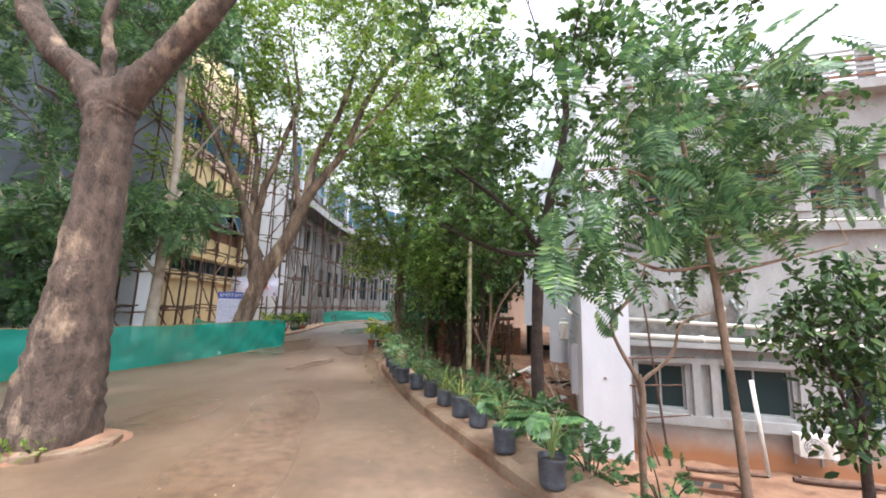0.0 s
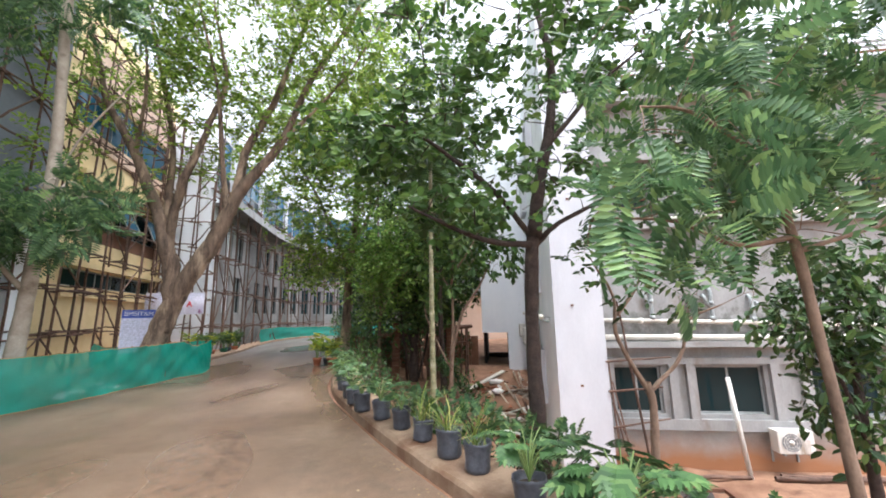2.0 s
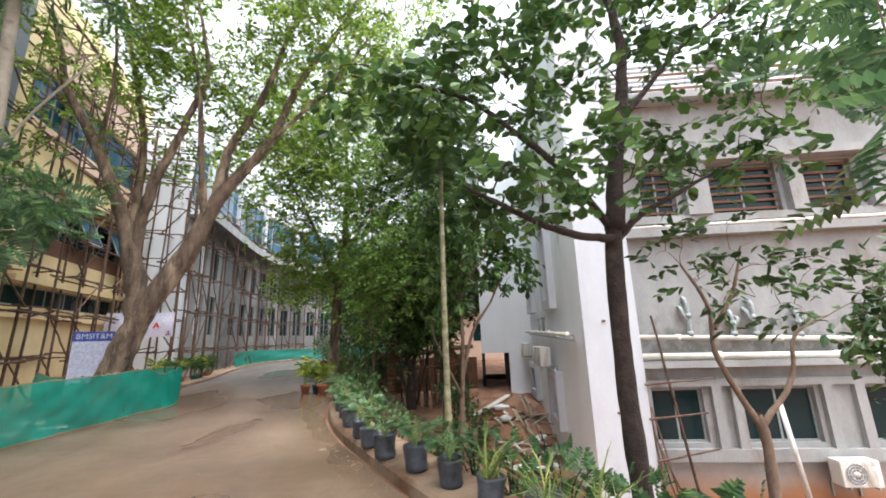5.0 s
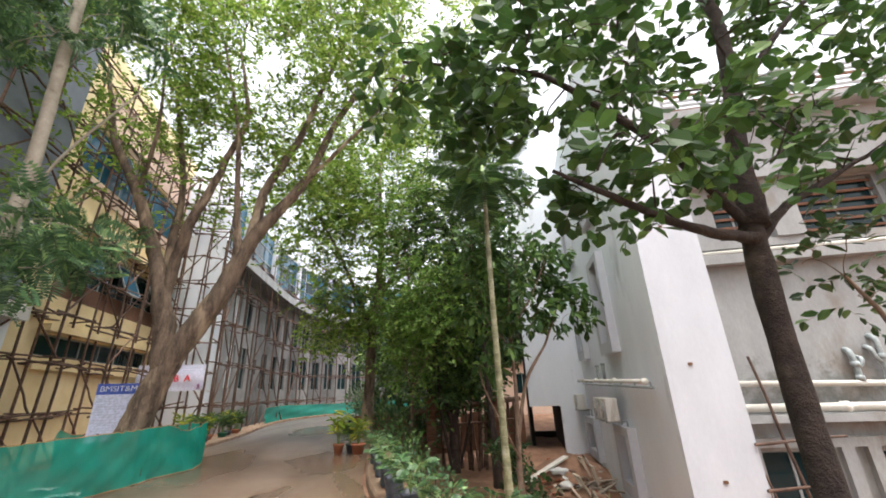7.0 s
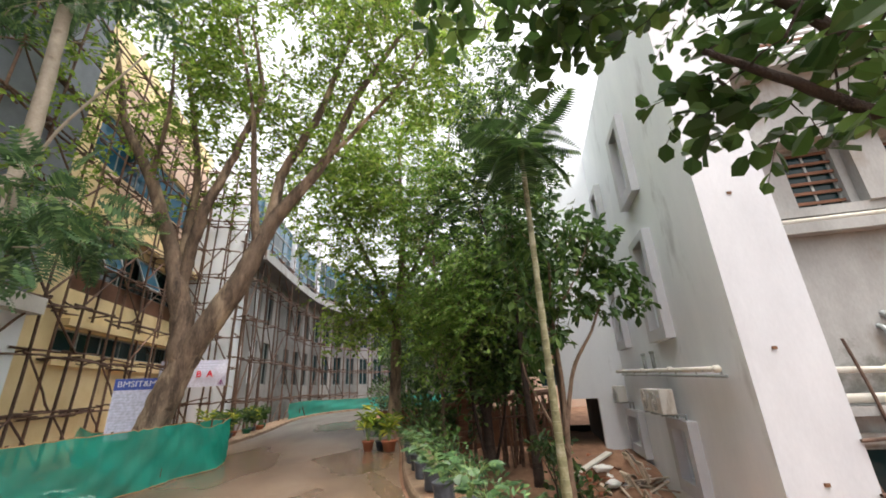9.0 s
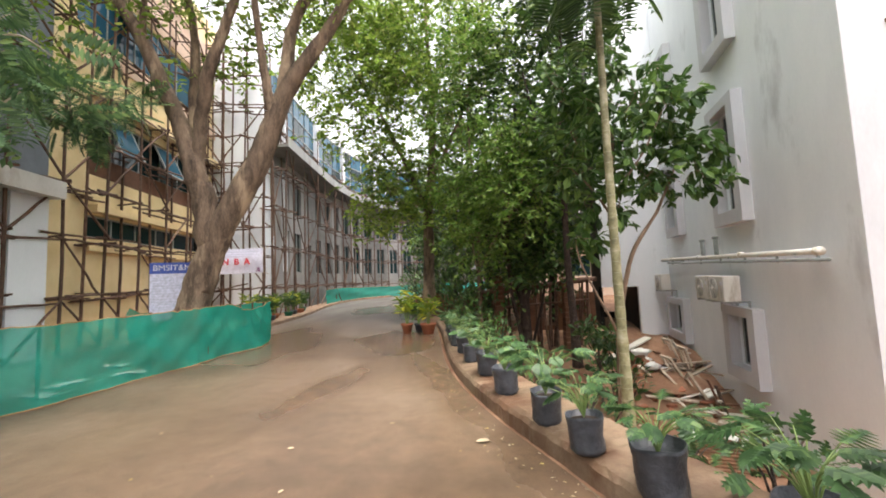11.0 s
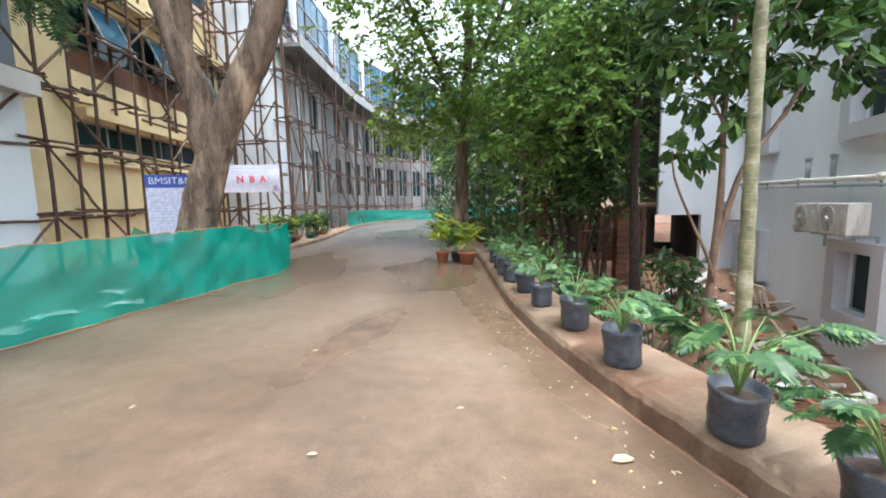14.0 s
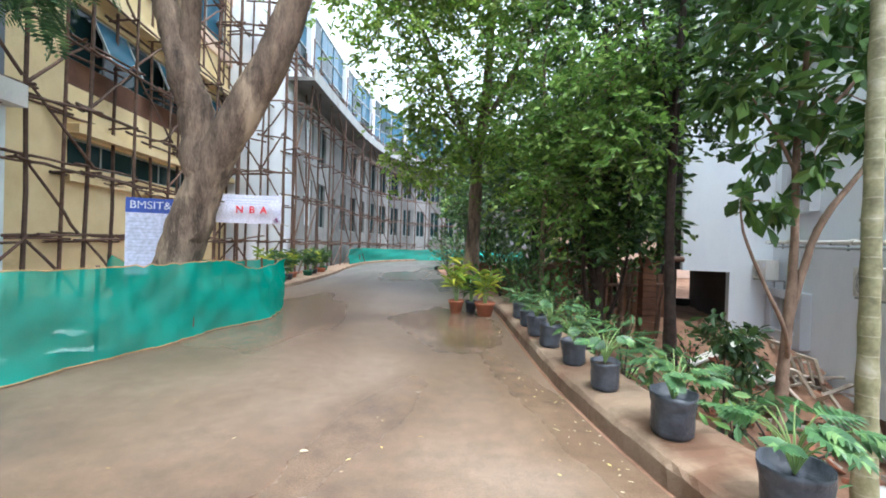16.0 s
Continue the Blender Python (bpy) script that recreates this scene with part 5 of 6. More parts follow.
tree("glossy_sapling", "two-stemmed sapling with drooping dark glossy leaves", M_bark5,
     [([(1.7, 13.3, -1.5), (1.72, 13.3, -0.23), (1.77, 13.3, 0.53), (1.81, 13.3, 1.5), (1.8, 13.3, 2.85), (1.9, 13.3, 4.2)], 0.075, 0.03),
      ([(1.74, 13.3, 0.4), (2.13, 13.3, 1.74), (2.74, 13.3, 2.64), (3.2, 13.3, 3.6)], 0.055, 0.02),
      ([(1.73, 13.25, 0.0), (1.46, 13.0, 0.43), (1.2, 13.0, 0.99), (0.97, 13.0, 1.55), (0.89, 13.0, 1.9)], 0.03, 0.012),
      ([(1.8, 13.3, 2.4), (1.3, 13.1, 3.0), (0.9, 13.0, 3.4)], 0.025, 0.01), ([(1.82, 13.3, 2.9), (2.3, 13.0, 3.6), (2.7, 12.9, 4.4)], 0.03, 0.01)],
     [((2.4, 13.2, 3.6), (1.4, 0.9, 0.9), 40), ((3.4, 13.3, 3.3), (0.8, 0.7, 0.8), 22), ((2.2, 13.3, 4.8), (1.2, 0.9, 0.8), 34), ((1.0, 13.0, 1.9), (0.32, 0.3, 0.22), 5), ((1.5, 13.2, 2.7), (0.55, 0.5, 0.5), 13), ((0.9, 13.0, 3.3), (0.5, 0.4, 0.3), 10), ((1.2, 13.2, 4.2), (0.8, 0.7, 0.8), 26), ((1.5, 13.3, 5.5), (1.2, 0.8, 0.7), 26), ((3.2, 13.3, 4.6), (0.9, 0.7, 0.8), 24)],
     BROAD, L_broad, 0.27, 10, 0.07, 0.75, 0.008, "large dark drooping leaves in whorls")
tree("verge_tree", "brown-trunked tree with light green leaves beside the road", M_bark2,
     [([(-2.15, 20.8, -0.1), (-2.13, 20.8, 1.0), (-2.08, 20.8, 2.4), (-2.03, 20.8, 4.1), (-1.82, 20.8, 6.1), (-1.7, 20.9, 9.0)], 0.26, 0.12),
      ([(-2.03, 20.8, 3.8), (-2.9, 20.6, 6.0), (-3.9, 20.3, 8.0), (-5.0, 20.1, 10.0)], 0.11, 0.03), ([(-2.4, 20.7, 4.8), (-3.4, 20.2, 5.9), (-4.6, 19.8, 7.2)], 0.05, 0.02), ([(-1.9, 20.8, 5.2), (-0.9, 20.4, 7.0), (-0.2, 20.2, 9.0), (0.6, 19.6, 13.0)], 0.1, 0.03),
      ([(-1.7, 20.9, 8.5), (-1.9, 20.3, 11.5), (-1.4, 19.6, 15.5)], 0.11, 0.03)],
     [((-2.9, 20.0, 8.0), (2.2, 2.2, 2.4), 100), ((-0.2, 19.6, 8.6), (2.4, 2.2, 2.6), 110), ((-2.4, 20.0, 5.2), (1.3, 1.3, 1.0), 30), ((-4.4, 19.6, 7.0), (1.5, 1.4, 1.5), 54), ((-5.4, 19.8, 9.4), (2.0, 1.6, 1.5), 80), ((-3.6, 19.8, 5.8), (1.0, 0.9, 0.9), 26),
      ((-1.6, 20.2, 11.0), (3.0, 2.4, 2.0), 150), ((-2.8, 19.6, 12.6), (2.8, 2.4, 1.6), 90), ((0.8, 19.2, 12.2), (2.8, 2.4, 2.0), 110), ((-3.5, 19.7, 4.2), (1.1, 0.9, 1.0), 70), ((-1.5, 19.6, 3.9), (1.3, 0.8, 1.1), 44), ((-3.4, 19.6, 9.8), (1.8, 1.4, 1.4), 70), ((-4.6, 19.6, 11.0), (2.0, 1.5, 1.6), 80), ((-2.4, 19.6, 8.6), (1.8, 1.4, 1.6), 60)],
     OVAL, L_small, 0.19, 24, 0.28, 0.3, 0.01, "bright green crown", 3.0, 0.6)
tree("dense_tree", "dense dark-leaved tree with several stems beside the yard", M_bark3,
     [([(0.9, 17.9, -1.0), (0.95, 17.9, 1.5), (1.1, 17.9, 4.0), (1.0, 18.1, 7.0)], 0.15, 0.07),
      ([(0.92, 17.9, 0.2), (0.3, 17.7, 2.5), (-0.1, 17.5, 5.0)], 0.08, 0.03), ([(0.95, 17.9, 0.5), (1.7, 17.9, 3.0), (2.4, 17.9, 5.5)], 0.08, 0.03),
      ([(0.8, 17.8, -0.9), (0.4, 17.5, 1.5), (0.5, 17.3, 4.0)], 0.06, 0.03), ([(1.1, 18.0, -0.9), (1.5, 17.6, 1.2), (1.4, 17.4, 3.6)], 0.05, 0.025)],
     [((0.5, 17.5, 3.8), (1.0, 0.9, 1.3), 40), ((1.4, 17.6, 4.4), (1.2, 1.0, 1.6), 56), ((0.5, 17.7, 1.9), (0.9, 0.7, 0.9), 44), ((1.7, 17.7, 2.2), (0.9, 0.7, 0.8), 40), ((0.9, 17.7, 6.8), (1.8, 1.5, 1.7), 64), ((1.3, 18.0, 8.8), (2.2, 1.6, 1.4), 54)],
     OVAL, L_mass, 0.2, 32, 0.22, 0.3, 0.008, "deep green dense foliage", 3.0, 0.55)
tree("yard_tree", "tall slim dark tree beside the timber frames", M_bark3,
     [([(1.95, 16.4, -1.2), (1.92, 16.4, 0), (1.85, 16.4, 1.9), (1.89, 16.4, 4.3), (2.0, 16.4, 7.0), (2.2, 16.6, 10.0), (2.1, 16.8, 13.0)], 0.12, 0.03),
      ([(1.9, 16.4, 4.0), (1.2, 16.2, 5.5), (0.8, 16.0, 7.0)], 0.05, 0.02)],
     [((1.9, 16.3, 6.0), (1.4, 1.2, 1.4), 60), ((2.6, 16.6, 4.6), (0.9, 0.9, 0.8), 26), ((2.5, 16.7, 8.6), (1.6, 1.3, 1.5), 60), ((2.1, 16.9, 11.4), (2.0, 1.5, 1.8), 80), ((2.2, 17.0, 13.6), (2.0, 1.5, 1.2), 50)], OVAL, L_mass, 0.2, 24, 0.2, 0.3, 0.008, "", 3.0, 0.5)
tree("verge_bush_tree", "young leafy tree at the far road edge", M_bark2,
     [([(-0.5, 17.8, -0.4), (-0.5, 17.8, 1.0), (-0.45, 17.8, 3.2), (-0.6, 17.7, 5.5), (-0.6, 17.6, 7.5)], 0.075, 0.025),
      ([(-0.48, 17.8, 1.6), (0.0, 16.9, 2.6), (0.5, 16.0, 3.3), (0.9, 15.4, 3.7)], 0.035, 0.012), ([(-0.48, 17.8, 2.6), (0.1, 16.8, 4.0), (0.6, 15.9, 5.2)], 0.035, 0.012),
      ([(-0.5, 17.8, 1.4), (-0.7, 17.0, 2.2), (-0.7, 16.3, 2.6)], 0.025, 0.01)],
     [((-0.8, 17.2, 5.4), (1.2, 1.1, 1.9), 60), ((-0.6, 16.6, 2.5), (0.8, 0.6, 0.8), 34), ((-0.8, 17.4, 8.0), (1.3, 1.2, 1.2), 50), ((0.5, 15.8, 3.5), (0.8, 0.6, 0.7), 40), ((0.4, 15.9, 5.0), (1.0, 0.7, 0.8), 44), ((-0.5, 16.6, 3.8), (0.9, 0.6, 0.7), 36)],
     BROAD, L_young, 0.17, 24, 0.2, 0.35, 0.007, "bright green leafy sprays", 3.0, 0.6)
for x, y, h, s in ((0.8, 25, 10, 2.8), (4, 29, 11, 3.0), (-0.6, 33, 9, 2.6), (9, 27, 11, 3.5), (14, 34, 11, 4), (3.6, 23.8, 9, 2.2)):
    tree("background_tree", "leafy tree in the wooded verge behind", M_bark3,
         [([(x, y, -0.9), (x, y, h * 0.3), (x + 0.2, y, h * 0.6), (x, y, h * 0.85)], 0.2, 0.06)],
         [((x, y, h * 0.72), (s, s, h * 0.28), 130), ((x - 0.5, y - 0.8, h * 0.4), (s * 0.8, s * 0.8, h * 0.2), 70)], OVAL, L_mass, 0.3, 24, 0.4, 0.3, 0.015, "", 4.5, 0.8)

tree("thin_verge_tree", "thin dark roadside tree with sparse foliage far off", M_bark3,
     [([(-1.7, 38.6, -0.1), (-1.7, 38.6, 2.0), (-1.5, 38.6, 4.5), (-1.8, 38.6, 7.0)], 0.14, 0.05), ([(-1.6, 38.6, 3.0), (-2.6, 38.4, 4.6), (-3.2, 38.2, 6.2)], 0.06, 0.02)],
     [((-2.4, 38.2, 5.2), (1.6, 1.2, 1.4), 44), ((-1.2, 38.6, 6.2), (1.6, 1.2, 1.5), 44), ((-1.9, 38.4, 3.7), (1.1, 0.8, 0.8), 20)], OVAL, L_mass, 0.24, 30, 0.3, 0.3, 0.012)


def palm(base, top, lean):
    root = thing("areca_palm", "slim ringed green-stemmed palm behind the kerb", "palm", pose(*base))
    off = np.array(base)
    C = curve([base, ((base[0] + top[0]) / 2 + lean, base[1], (base[2] + top[2]) / 2), top], 46)
    R = np.interp(np.linspace(0, 1, 46), [0, 0.25, 1], [0.092, 0.07, 0.048])
    R = R * np.where(np.arange(46) % 3 == 0, 1.1, 1.0)
    b = Bag()
    b.tube(C - off, R, 12)
    bag_child("stem", b, M_palmbark, root, "", True)
    b = Bag()
    b.tube(np.array([top, (top[0], top[1], top[2] + 0.35), (top[0], top[1], top[2] + 0.7)]) - off, [0.06, 0.07, 0.03], 10)
    bag_child("crownshaft", b, M_stalk, root, "smooth green crownshaft", True)
    for k in range(13):
        a = k * 2.4 + 0.3
        el = 0.75 - 0.17 * k
        d = np.array((math.cos(a), math.sin(a), el))
        V, F = blades([np.array(top) - off + (0, 0, 0.5)], [d], [rng.uniform(1.2, 1.7)], FROND, 0.05)
        child("frond", quads("frond", V, F, L_oval), root)
    return root


palm((0.96, 11.5, -1.15), (0.95, 11.5, 5.9), -0.02)

# ---- green net fence ----
def net_fence(label, line, height, sag):
    ob = thing("net_fence", label, "fence")
    n = len(line)
    rows = 9
    bulge = np.array([[0.03 * math.sin(i * 0.31 + r * 0.9) + 0.018 * math.sin(i * 0.83 - r * 1.7) + (0.012 + 0.03 * max(0, i - 0.85 * n) / (0.15 * n)) * math.sin(i * 2.1 + r * 0.5) for r in range(rows)] for i in range(n)])
    top = height + sag * np.sin(np.linspace(0, 9, n)) * 0.4 + rng.normal(0, 0.008, n)
    tail = np.clip((np.arange(n) / (n - 1) - 0.84) / 0.16, 0, 1)
    top = top - 0.16 * np.sin(math.pi * tail)
    D = np.gradient(line, axis=0)
    D /= np.linalg.norm(D, axis=1)[:, None]
    N = np.stack([D[:, 1], -D[:, 0], np.zeros(n)], -1)
    V = np.array([line[i] + N[i] * (bulge[i, r] + 0.22 * math.sin(math.pi * tail[i]) * (1 - r / (rows - 1))) + np.array((0, 0, 0.02 + (top[i] - 0.02) * r / (rows - 1))) for i in range(n) for r in range(rows)])
    F = [(i * rows + r, (i + 1) * rows + r, (i + 1) * rows + r + 1, i * rows + r + 1) for i in range(n - 1) for r in range(rows - 1)]
    child("net", quads("net", V, F, M_net, True), ob)
    for r in (0, rows - 1):
        b = Bag()
        b.tube(V.reshape(n, rows, 3)[:, r], 0.007, 5)
        bag_child("hem", b, M_rope, ob)
    for i in range(2, n, max(3, n // 8)):
        b = Bag()
        p = line[i] - N[i] * 0.06
        b.tube([p + (0, 0, -0.05), p + (0, 0, top[i] + 0.02)], 0.02, 6)
        bag_child("stake", b, M_pole, ob)
    return ob


net_fence("green shade net fence tied to stakes along the road", curve([(-11.6, 0.5, 0), (-9.6, 4.6, 0), (-8.05, 7.4, 0), (-6.95, 9.3, 0), (-6.5, 11.1, 0), (-6.2, 12.6, 0), (-6.05, 13.9, 0), (-6.05, 15.6, 0)], 120), 1.0, 0.03)
net_fence("green shade net fence running back behind the tree", curve([(-6.08, 15.62, 0), (-6.5, 15.3, 0), (-7.2, 15.0, 0), (-9.6, 15.6, 0)], 20), 0.95, 0.03)
net_fence("distant green shade net along the curved building", curve([(-8.75, 30.0, 0), (-8.7, 34, 0), (-7.65, 38.3, 0), (-5.2, 41.6, 0), (-1.8, 44, 0), (4, 46, 0)], 40), 1.0, 0.12)

# ---- pots and plants ----
def sag_bag(r, h, folds):
    """A thin plastic nursery bag, crumpled, open at the top."""
    zs = np.linspace(0, 1, 12)
    prof = [(0.02, 0.0), (r * 0.8, 0.0)] + [(r * (0.93 + 0.1 * z - 0.05 * math.sin(3.1 * z)), h * z) for z in zs[1:]] + [(r * 0.97, h * 0.985), (r * 0.92, h * 0.8), (0.01, h * 0.8)]
    V, F = lathe(prof, 32)
    for v in V:
        a = math.atan2(v[1], v[0])
        q = Vector((math.cos(a) * 1.4 + folds * 3.1, math.sin(a) * 1.4, v[2] * 9))
        k = 1 + 0.06 * noise.noise(q) + 0.05 * noise.noise(q * 2.7 + Vector((0, 0, v[2] * 30)))
        v[0] *= k
        v[1] *= k
        if v[2] > h * 0.9:
            v[2] += 0.004 * math.sin(a * 3 + folds) + 0.006 * noise.noise(q * 2)
    return V, F


BAGS = [quads("bag", *sag_bag(0.122 + 0.005 * i, 0.245 + 0.012 * i, 5 + i), M_bag, True) for i in range(4)]
SOIL_DISC = quads("potting_soil", *lathe([(0.005, 0.21), (0.07, 0.211), (0.115, 0.2)], 14), M_compost, True)


def stalked_plant(name, count, rise, blade, shape, mat, lean=1.0):
    """Stalks and blades of one potted plant, its foot at the origin."""
    st = Bag()
    P, D, S = [], [], []
    for i in range(count):
        a = i * 2.399 + rng.uniform(-0.4, 0.4)
        h = rise * rng.uniform(0.6, 1.1)
        r = rise * lean * rng.uniform(0.35, 0.85)
        tip = np.array((math.cos(a) * r, math.sin(a) * r, h))
        st.tube(curve([(0, 0, 0), tip * (0.35, 0.35, 0.65), tip], 6), np.linspace(0.005, 0.003, 6), 5)
        P.append(tip)
        D.append((math.cos(a), math.sin(a), -0.15 + rng.uniform(-0.3, 0.4)))
        S.append(blade * rng.uniform(0.75, 1.2))
    V, F = blades(P, D, S, shape, 0.25)
    return st.mesh("stalk", M_stalk, True), quads(name, V, F, mat)


def grass_plant(count, length):
    P = rng.normal(0, 0.03, (count, 3)) * (1, 1, 0)
    a = rng.uniform(0, 2 * math.pi, count)
    D = np.stack([np.cos(a), np.sin(a), rng.uniform(0.5, 2.0, count)], -1)
    return quads("blade", *blades(P, D, length * rng.uniform(0.5, 1.1, count), REED, 0.2), L_reed)


tree("yard_sapling", "small dark broad-leaved sapling before the yard passage", M_bark3,
     [([(1.8, 14.5, -1.62), (1.78, 14.48, -0.9), (1.75, 14.45, -0.3)], 0.025, 0.012), ([(1.78, 14.48, -0.8), (1.6, 14.4, -0.4), (1.45, 14.35, -0.1)], 0.014, 0.006), ([(1.78, 14.48, -0.7), (1.95, 14.4, -0.35), (2.1, 14.4, -0.05)], 0.014, 0.006)],
     [((1.75, 14.4, 0.0), (0.45, 0.4, 0.28), 18), ((2.0, 14.4, -0.3), (0.35, 0.3, 0.25), 10)], BROAD, L_oval, 0.2, 9, 0.06, 0.6, 0.006)
LOBES = [stalked_plant("leaf", 15 + 2 * i, 0.24 + 0.03 * i, 0.15, CUTLEAF, L_pot) for i in range(5)]
SPIDERS = [grass_plant(34, 0.42) for _ in range(2)]


def bag_plant(x, y, z, i, spider=False, scale=1.0):
    ob = thing("potted_plant", "spiky grass-leaved plant in a black nursery bag" if spider else "lobed-leaf plant in a black plastic nursery bag on the kerb", "plant",
               pose(x, y, z, rng.uniform(-4, 4), rng.uniform(-4, 4), rng.uniform(0, 360)), "bags along the kerb")
    child("bag", BAGS[i % 4], ob, None, "creased black plastic bag")
    child("potting_soil", SOIL_DISC, ob)
    up = Matrix.Translation((0, 0, 0.22)) @ Matrix.Diagonal((scale, scale, scale, 1))
    if spider:
        child("foliage", SPIDERS[i % 2], ob, up)
    else:
        st, lf = LOBES[i % 5]
        child("stalk", st, ob, up)
        child("foliage", lf, ob, up)
    return ob


for i, (x, y) in enumerate(((1.05, 3.4), (0.77, 4.18), (0.58, 5.05), (0.38, 5.48), (0.16, 6.1), (-0.06, 6.65), (-0.32, 7.2), (-0.63, 7.77), (-0.81, 8.35), (-0.93, 8.92), (-1.11, 9.78), (-1.21, 10.6), (-1.34, 11.4), (-1.39, 12.1), (-1.48, 12.8), (-1.5, 13.4), (-1.52, 14.0), (-1.54, 14.7))):
    bag_plant(x, y, 0.137, i, i in (2, 3, 4), (1.55, 1.3, 1.2, 1.2, 1.25)[i] if i < 5 else 0.92 + 0.18 * rng.uniform(-1, 1))
bag_plant(1.75, 3.05, -0.35, 2, True, 1.1)


def croton(x, y, pot_r, pot_h, mat, label, tall, z=0.0, shape=OVAL, leaf=None, n=70, group="pots by the road"):
    ob = thing("potted_plant", label, "plant", pose(x, y, z, 0, 0, rng.uniform(0, 360)), group)
    V, F = lathe([(0.01, 0), (pot_r * 0.68, 0), (pot_r * 0.95, pot_h * 0.82), (pot_r * 1.06, pot_h * 0.84), (pot_r * 1.08, pot_h), (pot_r * 0.95, pot_h), (pot_r * 0.9, pot_h * 0.88), (0.01, pot_h * 0.88)], 22)
    child("pot", quads("pot", V, F, mat, True), ob)
    st = Bag()
    P, D = [], []
    for k in range(7):
        a = k * 0.9
        tip = np.array((math.cos(a) * tall * 0.25, math.sin(a) * tall * 0.25, pot_h + tall * rng.uniform(0.6, 1.0)))
        ln = curve([(0.02 * math.cos(a), 0.02 * math.sin(a), pot_h * 0.85), tip * (0.4, 0.4, 0.7), tip], 8)
        st.tube(ln, np.linspace(0.012, 0.005, 8), 5)
        for _ in range(n // 7):
            q = ln[int(rng.integers(3, 8))]
            b_ = rng.uniform(0, 6.28)
            P.append(q)
            D.append((math.cos(b_), math.sin(b_), rng.uniform(-0.3, 0.9)))
    bag_child("stem", st, M_stalk, ob, "", True)
    child("foliage", quads("foliage", *blades(P, D, tall * 0.42 * rng.uniform(0.7, 1.2, len(P)), shape, 0.3), leaf or L_croton), ob)
    return ob


LONG = (np.array([(0, 0, 0), (-0.1, 0.35, 0.03), (-0.08, 0.7, -0.02), (0, 1, -0.2), (0.08, 0.7, -0.02), (0.1, 0.35, 0.03)]), OVAL[1])
croton(-2.07, 15.5, 0.19, 0.27, M_terra, "yellow-green leafy plant in a terracotta bowl at the road edge", 0.62, 0.0, LONG)
croton(-2.62, 15.75, 0.15, 0.26, M_terra, "tall yellow-green leafy plant in a brown terracotta pot", 0.8, 0.0, LONG)
croton(-2.32, 15.85, 0.12, 0.24, M_bag, "leafy plant in a small dark pot between terracotta pots", 0.5, 0.0, LONG, L_pot)
for i, (x, y) in enumerate(((-7.75, 19.2), (-7.95, 20.1), (-8.15, 20.9), (-7.95, 21.8), (-8.1, 22.7), (-8.1, 23.6), (-8.35, 24.6), (-8.9, 20.6), (-9.2, 22.4))):
    croton(x, y, 0.17, 0.3, (M_greenpot, M_bag, M_terra)[i % 3], "palm-leaved plant in a %s pot before the scaffolding" % ("green plastic", "black", "terracotta")[i % 3], 0.75, 0.0, LONG, (L_pot, L_croton, L_mass)[i % 3], 84, "pots before the scaffolding")
lk = curve([(-7.45, 18.8, 0), (-7.6, 22.8, 0), (-8.25, 28, 0), (-8.6, 33, 0), (-7.9, 37, 0), (-5.9, 40.9, 0)], 60)
strip("far_kerb", lk[::-1], [(0, -0.1), (0, 0.1), (0.04, 0.13), (0.9, 0.13), (0.95, -0.1)], M_kerb, "grey concrete kerb before the scaffolded building", "kerb", 0.006)


# ---- undergrowth on the slope and in the verge ----
def shrub(name, label, x, y, r, h, n, shape, mat, size):
    z = float(ground_z(np.array(x), np.array(y)))
    ob = thing(name, label, "shrub", pose(x, y, z), "undergrowth")
    P = in_ellipsoid(n, (0, 0, h * 0.55), (r, r, h * 0.5), 0.2)
    st = Bag()
    for k in range(9):
        q = P[k]
        st.tube(curve([(0, 0, -0.05), q * (0.4, 0.4, 0.7), q], 5), np.linspace(0.012, 0.005, 5), 4)
    bag_child("stem", st, M_bark3, ob)
    D = P * (1, 1, 0.4) + rng.normal(0, 0.25, P.shape) + (0, 0, 0.1)
    child("foliage", quads("foliage", *blades(P, D, size * rng.uniform(0.6, 1.2, n), shape, 0.5), mat), ob)
    return ob


